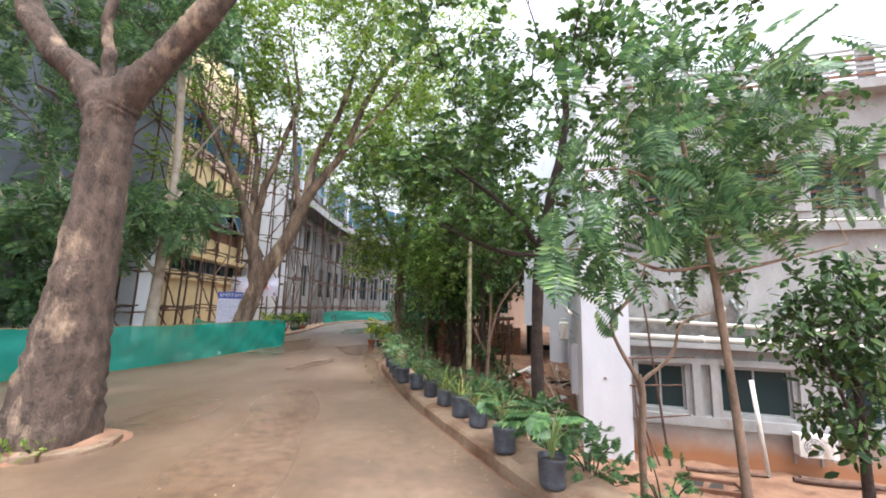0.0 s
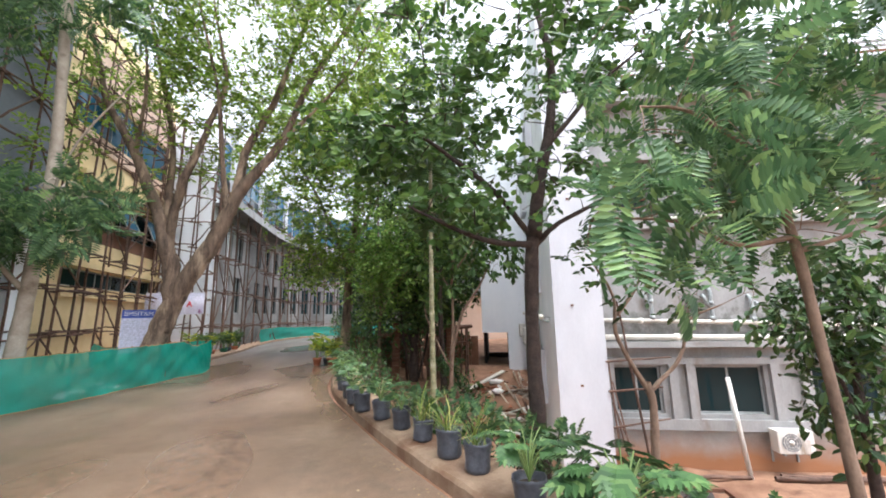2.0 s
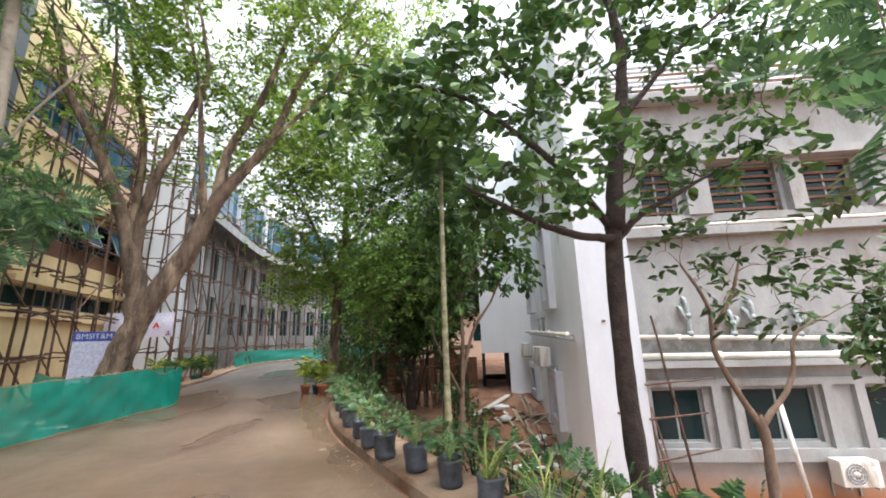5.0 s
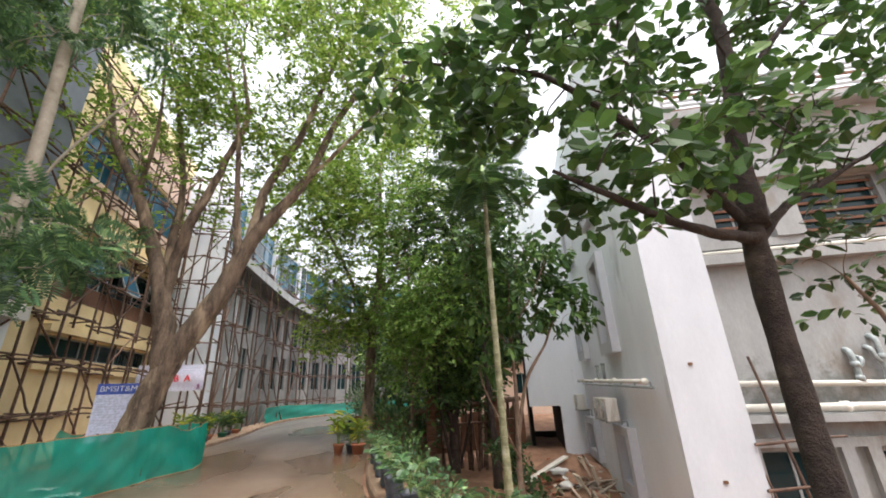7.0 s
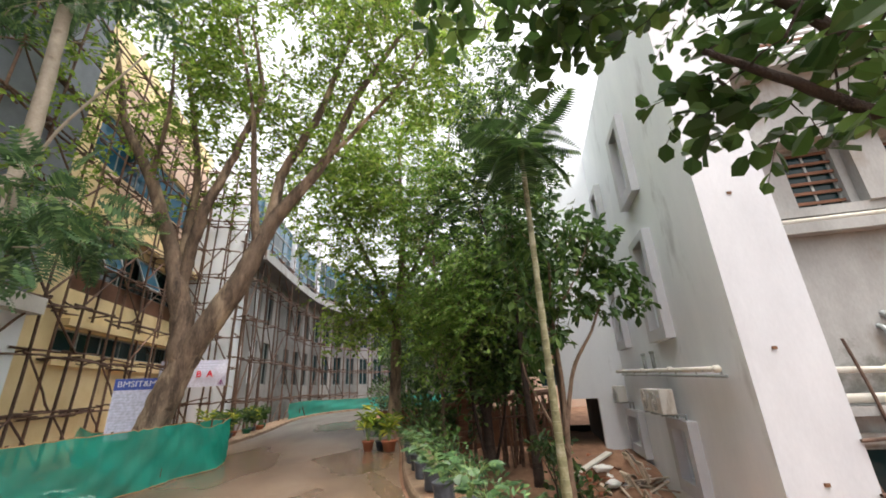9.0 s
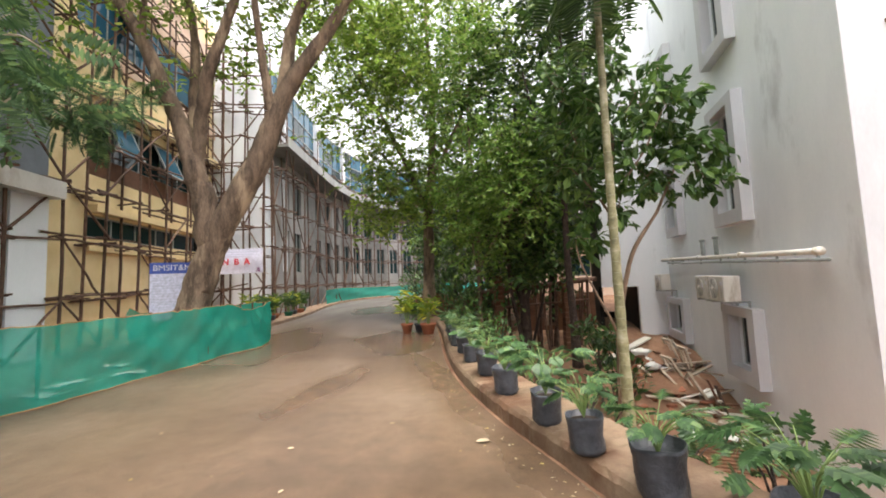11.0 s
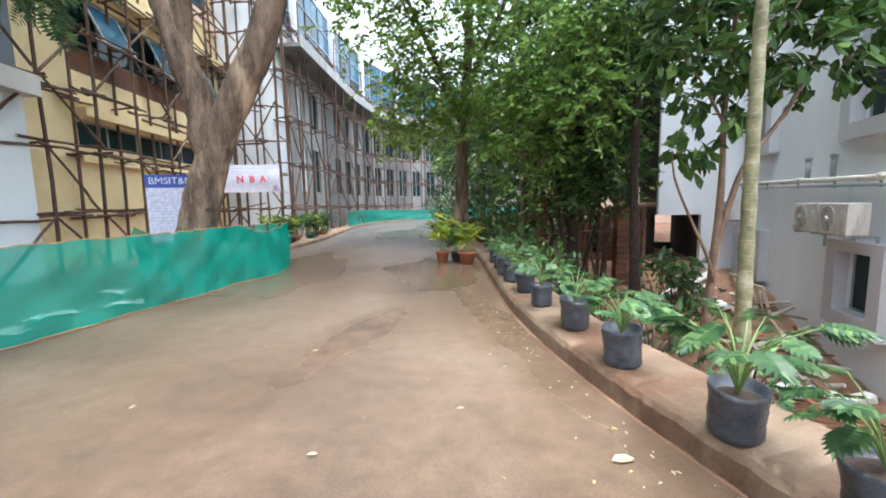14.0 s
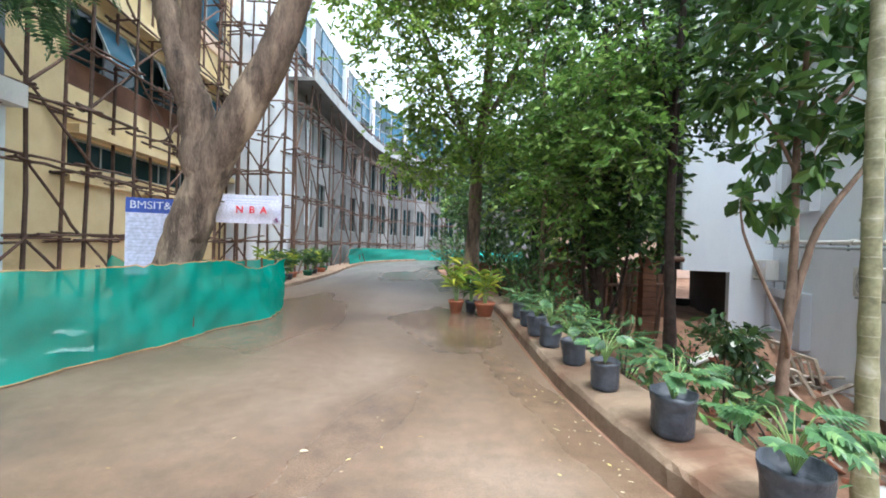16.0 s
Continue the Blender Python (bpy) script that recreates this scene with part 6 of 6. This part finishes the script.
for x, y, r, h, n, k in ((1.25, 4.8, 0.4, 0.75, 70, 0), (1.0, 5.4, 0.4, 0.75, 70, 0), (0.8, 6.0, 0.4, 0.75, 70, 0), (0.55, 6.6, 0.38, 0.7, 64, 0), (0.35, 7.2, 0.36, 0.7, 60, 0), (0.1, 7.9, 0.34, 0.65, 54, 0), (1.45, 5.8, 0.4, 0.9, 60, 1), (1.05, 6.9, 0.4, 0.9, 60, 1), (1.5, 3.75, 0.35, 0.6, 60, 0), (1.75, 4.3, 0.35, 0.8, 60, 0), (2.05, 3.5, 0.3, 0.8, 44, 0), (0.15, 8.9, 0.35, 0.6, 40, 0), (0.0, 10.0, 0.35, 0.65, 50, 0), (0.2, 11.4, 0.4, 0.7, 60, 1), (-0.2, 12.8, 0.5, 1.0, 90, 1), (-0.5, 14.0, 0.5, 1.0, 90, 2), (-0.9, 15.6, 0.6, 1.2, 120, 2),
                         (2.3, 15.0, 0.6, 1.3, 120, 3), (-1.2, 16.9, 0.6, 1.3, 140, 2), (1.0, 9.6, 0.35, 0.7, 36, 0), (1.6, 11.6, 0.35, 0.6, 40, 1), (0.9, 7.4, 0.4, 0.8, 50, 0), (-1.4, 18.8, 0.7, 1.5, 160, 2),
                         (1.5, 5.2, 0.4, 0.9, 50, 0), (2.4, 8.4, 0.4, 0.6, 40, 1), (-2.2, 22.8, 0.8, 1.4, 160, 2), (-3.0, 26.0, 0.9, 1.5, 160, 2), (2.4, 4.6, 0.4, 1.0, 50, 0), (-0.35, 9.6, 0.3, 0.6, 50, 1), (-0.5, 10.6, 0.35, 0.7, 60, 1), (-0.6, 11.6, 0.35, 0.7, 60, 2), (-0.75, 12.4, 0.35, 0.8, 70, 1), (-0.8, 13.4, 0.35, 0.8, 70, 2), (-0.9, 14.6, 0.4, 0.9, 80, 2), (0.3, 8.0, 0.3, 0.6, 40, 1), (3.0, 15.6, 0.5, 1.0, 70, 3), (2.9, 17.3, 0.5, 1.1, 90, 2)):
    shrub("shrub", ("feathery green undergrowth on the slope below the kerb", "low leafy undergrowth behind the kerb", "dense dark green shrub at the road verge", "dark broad-leaved shrub in the yard")[k],
          x, y, r, h, n, (LOBED, OVAL, OVAL, ROUND)[k], (L_pot, L_feather, L_mass, L_oval)[k], (0.13, 0.11, 0.14, 0.18)[k])
for x, y, r, h, n in ((0.2, 20.6, 1.0, 2.3, 420), (1.9, 22.6, 1.2, 2.6, 480), (-0.9, 21.6, 0.9, 2.2, 380), (3.4, 21.6, 0.8, 1.6, 260), (-1.4, 24.0, 1.0, 2.2, 380), (-2.4, 28.0, 1.1, 2.2, 380), (-3.2, 32.0, 1.1, 2.4, 380), (1.2, 26.5, 1.4, 2.6, 420), (-0.6, 19.2, 0.6, 1.5, 220)):
    shrub("shrub", "tall dark green bush filling the wooded verge", x, y, r, h, n, OVAL, L_oval, 0.24)
for x, y in ((-3.98, 4.02), (-4.3, 3.98)):
    shrub("weed", "small green weed at the foot of the tree", x, y, 0.14, 0.2, 26, OVAL, L_small, 0.09)

# earth heaped round the roadside tree
V, F = lathe([(1.15, -0.02), (1.0, 0.03), (0.75, 0.07), (0.5, 0.12), (0.2, 0.16)], 28)
V[:, :2] *= (1 + 0.12 * np.sin(3 * np.arctan2(V[:, 1], V[:, 0]))[:, None])
ob = thing("earth_mound", "red earth heaped round the foot of the roadside tree", "earth", pose(-4.25, 4.5, 0) @ Matrix.Diagonal((0.62, 0.56, 0.7, 1)))
child("earth", quads("earth", V, F, M_soil, True), ob)
for k in range(6):
    a = 0.1 - k * 0.42
    ob = thing("kerb_stone", "broken concrete stone edging the earth round the tree", "stone", pose(-4.25 + 0.62 * math.cos(a), 4.5 + 0.56 * math.sin(a), -0.02, 0, 0, math.degrees(a) + 90 + rng.uniform(-12, 12)), "tree edging")
    child("stone", box_mesh("stone", rng.uniform(0.2, 0.34), 0.14, rng.uniform(0.06, 0.11), M_kerb, 0.02), ob)


# ---- boards and banners ----
def glyphs(text, size, bold):
    c = bpy.data.curves.new("glyphs", "FONT")
    c.body, c.size, c.align_y, c.extrude, c.offset = text, size, "CENTER", 0.002, bold
    tmp = bpy.data.objects.new("tmp", c)
    scene.collection.objects.link(tmp)
    bpy.context.view_layer.update()
    me = bpy.data.meshes.new_from_object(tmp.evaluated_get(bpy.context.evaluated_depsgraph_get()))
    bpy.data.objects.remove(tmp)
    return me


def words(text, size, material, m, parent, name="letter", bold=0.0):
    """Each letter a raised piece of its own, the line centred on m."""
    def right(t):
        me = glyphs(t, size, bold)
        return max((v.co.x for v in me.vertices), default=0.0)
    full = right(text)
    for k, ch in enumerate(text):
        if ch == " ":
            continue
        me = glyphs(ch, size, bold)
        dx = right(text[:k + 1]) - max(v.co.x for v in me.vertices)
        me.materials.clear()
        me.materials.append(material)
        me.name = name
        child(name, me, parent, m @ Matrix.Translation((dx - full / 2, 0, 0)))


sign = thing("notice_board", "white notice board with a blue heading on two legs", "sign", pose(-7.58, 14.2, 0, 0, 0, 22))
b = Bag()
b.box((-0.4, 0, 0.72), (0.4, 0.025, 1.96))
bag_child("board", b, M_paper, sign)
b = Bag()
b.box((-0.4, -0.006, 1.72), (0.4, -0.002, 1.96))
bag_child("heading", b, M_bluehead, sign, "blue heading band")
words("BMSIT&M", 0.175, M_whitepaint, pose(0, -0.012, 1.84, 90), sign, "letter")
for k in range(15):
    b = Bag()
    w = rng.uniform(0.2, 0.36)
    b.box((-0.36, -0.005, 1.62 - k * 0.057), (-0.36 + 2 * w * 0.92, -0.002, 1.632 - k * 0.057))
    bag_child("text_line", b, M_ink, sign)
for x in (-0.38, 0.38):
    b = Bag()
    b.box((x - 0.02, 0.026, -0.02), (x + 0.02, 0.06, 1.9))
    bag_child("leg", b, M_frame, sign)

ban = thing("banner", "white cloth banner with red letters tied to the scaffolding", "banner", pose(-10.55, 22.3, 0, 0, 0, 6))
V = np.array([(x, 0.03 * math.sin(4 * x) + 0.02 * math.sin(7 * z), z + 0.04 * x * x * 0.3) for x in np.linspace(-1.3, 1.3, 25) for z in np.linspace(1.95, 3.02, 9)])
F = [(i * 9 + r, (i + 1) * 9 + r, (i + 1) * 9 + r + 1, i * 9 + r + 1) for i in range(24) for r in range(8)]
child("cloth", quads("cloth", V, F, M_paper, True), ban)
words("N  B  A", 0.36, M_red, pose(0.22, -0.06, 2.45, 90), ban, "letter", 0.008)
for k, (z, x0, x1) in enumerate(((2.86, -0.9, 1.0), (2.75, -0.7, 0.9), (2.66, -0.4, 0.8))):
    b = Bag()
    b.box((x0, -0.062, z), (x1, -0.058, z + 0.035))
    bag_child("text_line", b, M_ink, ban)
for x in (-1.15, 1.12):
    V, F = blades(np.zeros((9, 3)) + (x, -0.06, 2.1), [(math.cos(k * 0.7), -0.1, math.sin(k * 0.7)) for k in range(9)], np.full(9, 0.14), OVAL, 0.1)
    child("printed_flower", quads("printed_flower", V, F, M_violet), ban)
for x in (-1.28, 1.28):
    b = Bag()
    b.tube([(x, 0, 3.0), (x * 1.12, 0.5, 3.15)], 0.008, 4)
    b.tube([(x, 0, 1.98), (x * 1.12, 0.5, 1.9)], 0.008, 4)
    bag_child("cord", b, M_rope, ban)

# ---- yard: timber frames, rubble, planks ----
fr = thing("timber_frame", "brown timber shuttering frame with many props", "scaffolding", None, "yard timber")
for a, c, r in (((-0.6, 19.0, 0.8), (3.7, 19.1, 1.15), 0.11), ((-0.6, 19.6, 0.75), (3.7, 19.7, 1.1), 0.09), ((0.3, 19.0, 0.3), (3.4, 19.05, 0.45), 0.05)):
    pole(fr, a, c, r)
for k in range(30):
    x = -0.5 + k * 0.14 + rng.uniform(-0.08, 0.08)
    pole(fr, (x + rng.uniform(-0.25, 0.25), 19.0 + rng.uniform(0, 0.6), -1.2), (x, 19.0 + (k % 2) * 0.6, 0.95 + x * 0.06), rng.uniform(0.03, 0.055))
for x, y, w in ((2.62, 18.9, 0.36), (0.2, 18.6, 0.3)):
    ob = thing("brick_pillar", "rough brown block pillar under the timber frame", "pillar", pose(x, y, -1.4), "yard pillars")
    for k in range(17):
        m_ = box_mesh("brick", w, w * 0.92, 0.15, M_brown, 0.01) if k == 0 else m_
        child("brick", m_, ob, pose(rng.uniform(-0.012, 0.012), rng.uniform(-0.012, 0.012), k * 0.165, 0, 0, rng.uniform(-2, 2)))
sh = thing("shed_wall", "dark boarded shed behind the timber frame", "shed", pose(0.9, 21.2, 0))
for k in range(18):
    b = Bag()
    b.box((-3.6 + k * 0.4, 0, -1.4), (-3.6 + k * 0.4 + 0.37, 0.03 + 0.015 * (k % 2), (0.7 if k not in (9, 10, 13) else -0.7) + 0.1 * math.sin(k)))
    bag_child("plank", b, M_brown, sh)


def plank(x, y, z, ln, w, t, rx, ry, rz, mat, label, group="loose planks"):
    ob = thing("plank", label, "plank", pose(x, y, z, rx, ry, rz), group)
    child("board", box_mesh("board", ln, w, t, mat, 0.006), ob)
    return ob


plank(4.0, 17.9, -1.1, 1.75, 0.3, 0.05, 0, -22, 8, M_pipe, "pale painted plank propped on the rubble")
for k in range(26):
    v_ = rng.uniform(3.8, 7.6)
    p = BLD @ Vector((-rng.uniform(0.35, 1.5), v_, 0))
    gz = float(ground_z(np.array(p.x), np.array(p.y)))
    plank(p.x, p.y, gz + 0.06 + rng.uniform(0, 0.3), rng.uniform(0.5, 1.4), rng.uniform(0.05, 0.12), 0.035, rng.uniform(-25, 25), rng.uniform(-30, 30), rng.uniform(0, 180), (M_plank, M_pipe, M_plank, M_brown)[k % 4], "broken grey timber batten in the rubble heap")


M_batten = surface("pale_sawn_timber", (0.40, 0.33, 0.25), (0.62, 0.54, 0.43), 6, 0.85, 60, 0.3, vary=0.15)


def window_sash(m, w, h, label):
    ob = thing("old_window_frame", label, "window frame", m, "discarded frames")
    for a, c, n_ in (((0, 0, 0), (w, 0.05, 0.07), "bottom_rail"), ((0, 0, h - 0.07), (w, 0.05, h), "top_rail"), ((0, 0, 0.07), (0.07, 0.05, h - 0.07), "stile"), ((w - 0.07, 0, 0.07), (w, 0.05, h - 0.07), "stile"), ((w / 2 - 0.02, 0.01, 0.07), (w / 2 + 0.02, 0.04, h - 0.07), "glazing_bar")):
        b = Bag()
        b.box(a, c)
        bag_child(n_, b, M_batten, ob)
    return ob


for v_, u_, tilt, turn in ((4.6, -1.0, -38, 80), (5.1, -0.8, -28, 96), (4.2, -0.62, -24, 88), (6.4, -0.6, -20, 92), (5.6, -0.5, -14, 90)):
    p = BLD @ Vector((u_, v_, 0))
    gz = float(ground_z(np.array(p.x), np.array(p.y)))
    window_sash(pose(p.x, p.y, gz, 0, 0, TH + turn) @ pose(0, 0, 0, tilt, 28 if v_ < 4.8 else 4, 0), 0.75, 0.95, "old grey timber window frame leaning on the grey wall")
for k in range(70):
    c = (4.3, 17.2) if k < 45 else (3.9, 14.6)
    x, y = rng.normal(c[0], 0.55), rng.normal(c[1], 0.7)
    if (BLD.inverted() @ Vector((x, y, 0))).x > -0.2:
        continue
    gz = float(ground_z(np.array(x), np.array(y)))
    if k == 0:
        bk = box_mesh("block", 0.22, 0.105, 0.07, M_brick, 0.006)
    ob = thing("brick", "loose red brick in the rubble heap", "brick", pose(x, y, gz + rng.uniform(0.0, 0.22) * (k < 45), rng.uniform(-20, 20), rng.uniform(-20, 20), rng.uniform(0, 180)), "loose bricks")
    child("block", bk, ob)
V, F = lathe([(1.5, -0.05), (1.1, 0.18), (0.7, 0.36), (0.25, 0.46), (0.02, 0.48)], 24)
V += rng.normal(0, 0.025, V.shape)
heap_mesh = quads("earth", V, F, M_soil, True)
for x, y, k in ((5.0, 18.4, 1.0), (4.35, 16.4, 0.7)):
    ob = thing("earth_heap", "heap of red earth against the yard wall", "earth", pose(x, y, float(ground_z(np.array(x), np.array(y)))) @ Matrix.Diagonal((k, k, k, 1)), "earth heaps")
    child("earth", heap_mesh, ob)
for x, y, rz in ((4.35, 17.6, 20), (4.1, 16.6, 60), (3.5, 13.7, 30)):
    bm = bmesh.new()
    bmesh.ops.create_uvsphere(bm, u_segments=16, v_segments=10, radius=1.0)
    for v in bm.verts:
        n_ = noise.noise(v.co * 2.2 + Vector((x, y, 0)))
        v.co = Vector((v.co.x * 0.36, v.co.y * 0.2, max(v.co.z, -0.6) * 0.11)) * (1 + 0.45 * n_ + 0.2 * noise.noise(v.co * 5.0))
    me = bpy.data.meshes.new("sack")
    bm.to_mesh(me)
    bm.free()
    me.materials.append(M_sack)
    for p in me.polygons:
        p.use_smooth = True
    ob = thing("cement_sack", "crumpled white sack lying on the yard rubble", "sack", pose(x, y, float(ground_z(np.array(x), np.array(y))) + 0.1 + (0.25 if y > 16 else 0), 0, 6, rz), "sacks")
    child("sack", me, ob)

for k in range(34):
    u_, v_ = -rng.uniform(0.4, 1.8), rng.uniform(2.4, 7.0)
    p = BLD @ Vector((u_, v_, 0))
    gz = float(ground_z(np.array(p.x), np.array(p.y)))
    ob = thing("rubble_slab", "broken pale plaster slab in the rubble heap", "rubble", pose(p.x, p.y, gz + rng.uniform(0.0, 0.25), rng.uniform(-35, 35), rng.uniform(-35, 35), rng.uniform(0, 180)), "rubble slabs")
    bm = bmesh.new()
    bmesh.ops.create_cube(bm, size=1.0)
    sx, sy, sz = rng.uniform(0.16, 0.5), rng.uniform(0.12, 0.34), rng.uniform(0.03, 0.09)
    for v in bm.verts:
        v.co = Vector((v.co.x * sx * rng.uniform(0.6, 1.1), v.co.y * sy * rng.uniform(0.6, 1.1), v.co.z * sz * rng.uniform(0.8, 1.2)))
    bmesh.ops.bevel(bm, geom=bm.edges[:], offset=0.008, segments=1, affect="EDGES")
    me = bpy.data.meshes.new("slab")
    bm.to_mesh(me)
    bm.free()
    me.materials.append((M_sack, M_plank, M_brick, M_kerb)[k % 4])
    child("slab", me, ob)

for v_, u_, tilt, turn, w, h, mat, tx in ((6.9, -0.42, -22, 94, 0.3, 0.8, M_pipe, "white painted board"), (4.0, -0.5, -18, 84, 0.16, 0.8, M_brown, "dark brown board"), (3.8, -0.46, -14, 92, 0.14, 0.75, M_pole, "dark weathered board"), (7.6, -0.4, -26, 90, 0.5, 0.7, M_plank, "grey timber panel"), (4.9, -1.25, -58, 60, 0.22, 1.1, M_batten, "pale sawn board")):
    p = BLD @ Vector((u_, v_, 0))
    gz = float(ground_z(np.array(p.x), np.array(p.y)))
    ob = thing("leaning_board", tx + " leaning on the grey wall among rubble", "board", pose(p.x, p.y, gz - 0.02, 0, 0, TH + turn) @ pose(0, 0, 0, tilt, 6, 0), "leaning boards")
    b = Bag()
    b.box((0, 0, 0), (w, 0.03, h))
    bag_child("board", b, mat, ob)

# drain cover in the yard
gr = thing("drain_grate", "rusty iron drain grate in the yard floor", "grate", pose(3.5, 12.9, float(ground_z(np.array(3.5), np.array(12.9))) + 0.02, 0, 0, TH))
for k in range(9):
    b = Bag()
    b.box((-0.5, -0.6 + k * 0.15, 0), (0.5, -0.56 + k * 0.15, 0.03))
    bag_child("bar", b, M_rust, gr)
for x in (-0.54, 0.5):
    b = Bag()
    b.box((x, -0.64, -0.01), (x + 0.04, 0.68, 0.04))
    bag_child("rim", b, M_rust, gr)

# bamboo poles and logs before the long front
lean = thing("leaning_poles", "bundle of thin bamboo poles leaning beside the white pillar", "poles", None)
for a, c, r in (((1.35, 0.1, YARD), (1.3, 0.35, 0.35), 0.025), ((1.55, 0.0, YARD), (1.28, 0.3, -0.3), 0.02), ((1.75, -0.1, YARD), (1.3, 0.3, -0.6), 0.02), ((1.65, 0.05, YARD), (1.35, 0.3, -0.1), 0.02), ((2.0, 0.0, YARD), (1.62, 0.3, 1.9), 0.03),
                ((1.15, -0.05, 0.42), (2.75, 0.2, 0.5), 0.025), ((1.15, -0.05, -0.28), (2.5, 0.25, -0.22), 0.025), ((1.2, -0.05, -1.1), (2.6, 0.25, -0.95), 0.022)):
    pole(lean, BLD @ Vector(a), BLD @ Vector(c), r)
logs = thing("bamboo_logs", "orange bamboo logs lying along the wall foot", "logs", None)
for k, (u0, u1) in enumerate(((4.7, 6.9), (4.5, 7.2), (2.3, 4.0))):
    pole(logs, BLD @ Vector((u0, 0.05 - 0.14 * k, YARD + 0.07)), BLD @ Vector((u1, 0.1 - 0.1 * k, YARD + 0.07)), 0.05)
pit = thing("pit_frame", "board-edged open drain pit in the yard floor", "drain", BLD @ pose(2.6, -1.1, YARD - 0.02))
for a, c in (((-0.5, -0.3, 0), (0.5, -0.2, 0.1)), ((-0.5, 0.3, 0), (0.5, 0.4, 0.1)), ((-0.6, -0.3, 0), (-0.5, 0.4, 0.1)), ((0.5, -0.3, 0), (0.6, 0.4, 0.1))):
    b = Bag()
    b.box(a, c)
    bag_child("edge", b, M_brown, pit)
# black sheet at yard level paints the shaded depth of the pit
b = Bag()
b.box((-0.5, -0.2, 0.0), (0.5, 0.3, 0.03))
bag_child("pit_shade_sheet", b, M_dark, pit)

# ---- litter on the road ----
for x, y, s in ((-1.53, 8.9, 0.13), (-3.02, 8.95, 0.06), (-4.43, 9.4, 0.07), (-2.3, 9.4, 0.06), (-2.85, 8.3, 0.05), (-3.6, 10.4, 0.06), (-2.9, 7.4, 0.06), (-4.9, 8.2, 0.07)):
    V, F = blades([(x, y, 0.012)], [(rng.normal(), rng.normal(), 0.02)], [s], OVAL, 0.1)
    thing("fallen_leaf", "dry yellow leaf lying on the road", "leaf", None, "fallen leaves", "", quads("fallen_leaf", V, F, L_fallen))
n_ = 520
yy = rng.uniform(2, 17, n_)
off = np.where(rng.uniform(size=n_) < 0.75, -np.abs(rng.normal(0, 0.22, n_)) - 0.02, -rng.uniform(0, 5.0, n_))
P = np.stack([kerb_x(yy) + off, yy, np.full(n_, 0.008)], -1)
V, F = blades(P, np.stack([rng.normal(size=n_), rng.normal(size=n_), np.full(n_, 0.02)], -1), rng.uniform(0.012, 0.04, n_), OVAL, 0.1)
thing("leaf_litter", "small pale petals and leaf bits strewn along the kerb", "leaf litter", None, "", "stuff", quads("leaf_litter", V, F, L_fallen))
n_ = 1600
yy = rng.uniform(1, 20, n_)
P = np.stack([kerb_x(yy) + 0.9 + np.abs(rng.normal(0, 1.3, n_)), yy, np.zeros(n_)], -1)
P[:, 2] = ground_z(P[:, 0], P[:, 1]) + 0.03
V, F = blades(P, np.stack([rng.normal(size=n_), rng.normal(size=n_), np.full(n_, 0.1)], -1), rng.uniform(0.05, 0.12, n_), OVAL, 0.2)
thing("dry_leaves", "brown dry leaves covering the slope", "leaf litter", None, "", "stuff", quads("dry_leaves", V, F, L_fallen))
for k, (x, y) in enumerate(((-7.4, 10.9), (-7.0, 12.0), (-7.3, 11.4), (-7.9, 10.2), (-7.5, 13.0))):
    V = np.array([(i * 0.09, 0.02 * math.sin(i * 1.7 + k) + j * 0.07, 0.03 + 0.02 * math.sin(i + 2 * j)) for i in range(6) for j in range(4)])
    F = [(i * 4 + j, i * 4 + 4 + j, i * 4 + 5 + j, i * 4 + 1 + j) for i in range(5) for j in range(3)]
    ob = thing("paper_scrap", "crumpled white sheet lying behind the green net", "litter", pose(x, y, 0, 0, 0, 40 * k), "scraps")
    child("sheet", quads("sheet", V, F, M_sack, True), ob)

# tarpaulin heap behind the net
V, F = lathe([(1.3, 0.0), (1.15, 0.5), (0.85, 1.2), (0.45, 1.9), (0.05, 2.2)], 20)
V[:, :2] *= (1 + 0.12 * np.sin(5 * np.arctan2(V[:, 1], V[:, 0]) + 2 * V[:, 2]))[:, None]
ob = thing("tarpaulin_heap", "dark green tarpaulin draped over a heap behind the net", "tarpaulin", pose(-10.2, 7.6, -0.02))
child("sheet", quads("sheet", V, F, M_greenpot, True), ob)

# pale rear building glimpsed through the trees
rb = thing("rear_building", "pale beige low building behind the trees", "building", pose(6.5, 33.0, 0))
b = Bag()
wall_with_holes(b, -3.5, 14, -0.8, 3.4, [(-2 + 3.2 * k, -0.6 + 3.2 * k, 1.2, 2.6) for k in range(5)], 0, 0.3)
bag_child("wall", b, M_peach, rb)
for k in range(5):
    window(rb, -2 + 3.2 * k, -0.6 + 3.2 * k, 1.2, 2.6, 0.1, 0.05, 2)
b = Bag()
b.box((-3.7, -0.3, 3.4), (14.2, 6, 3.6))
b.box((-3.5, 5.7, -0.8), (14, 6, 3.4))
bag_child("roof", b, M_shade, rb)
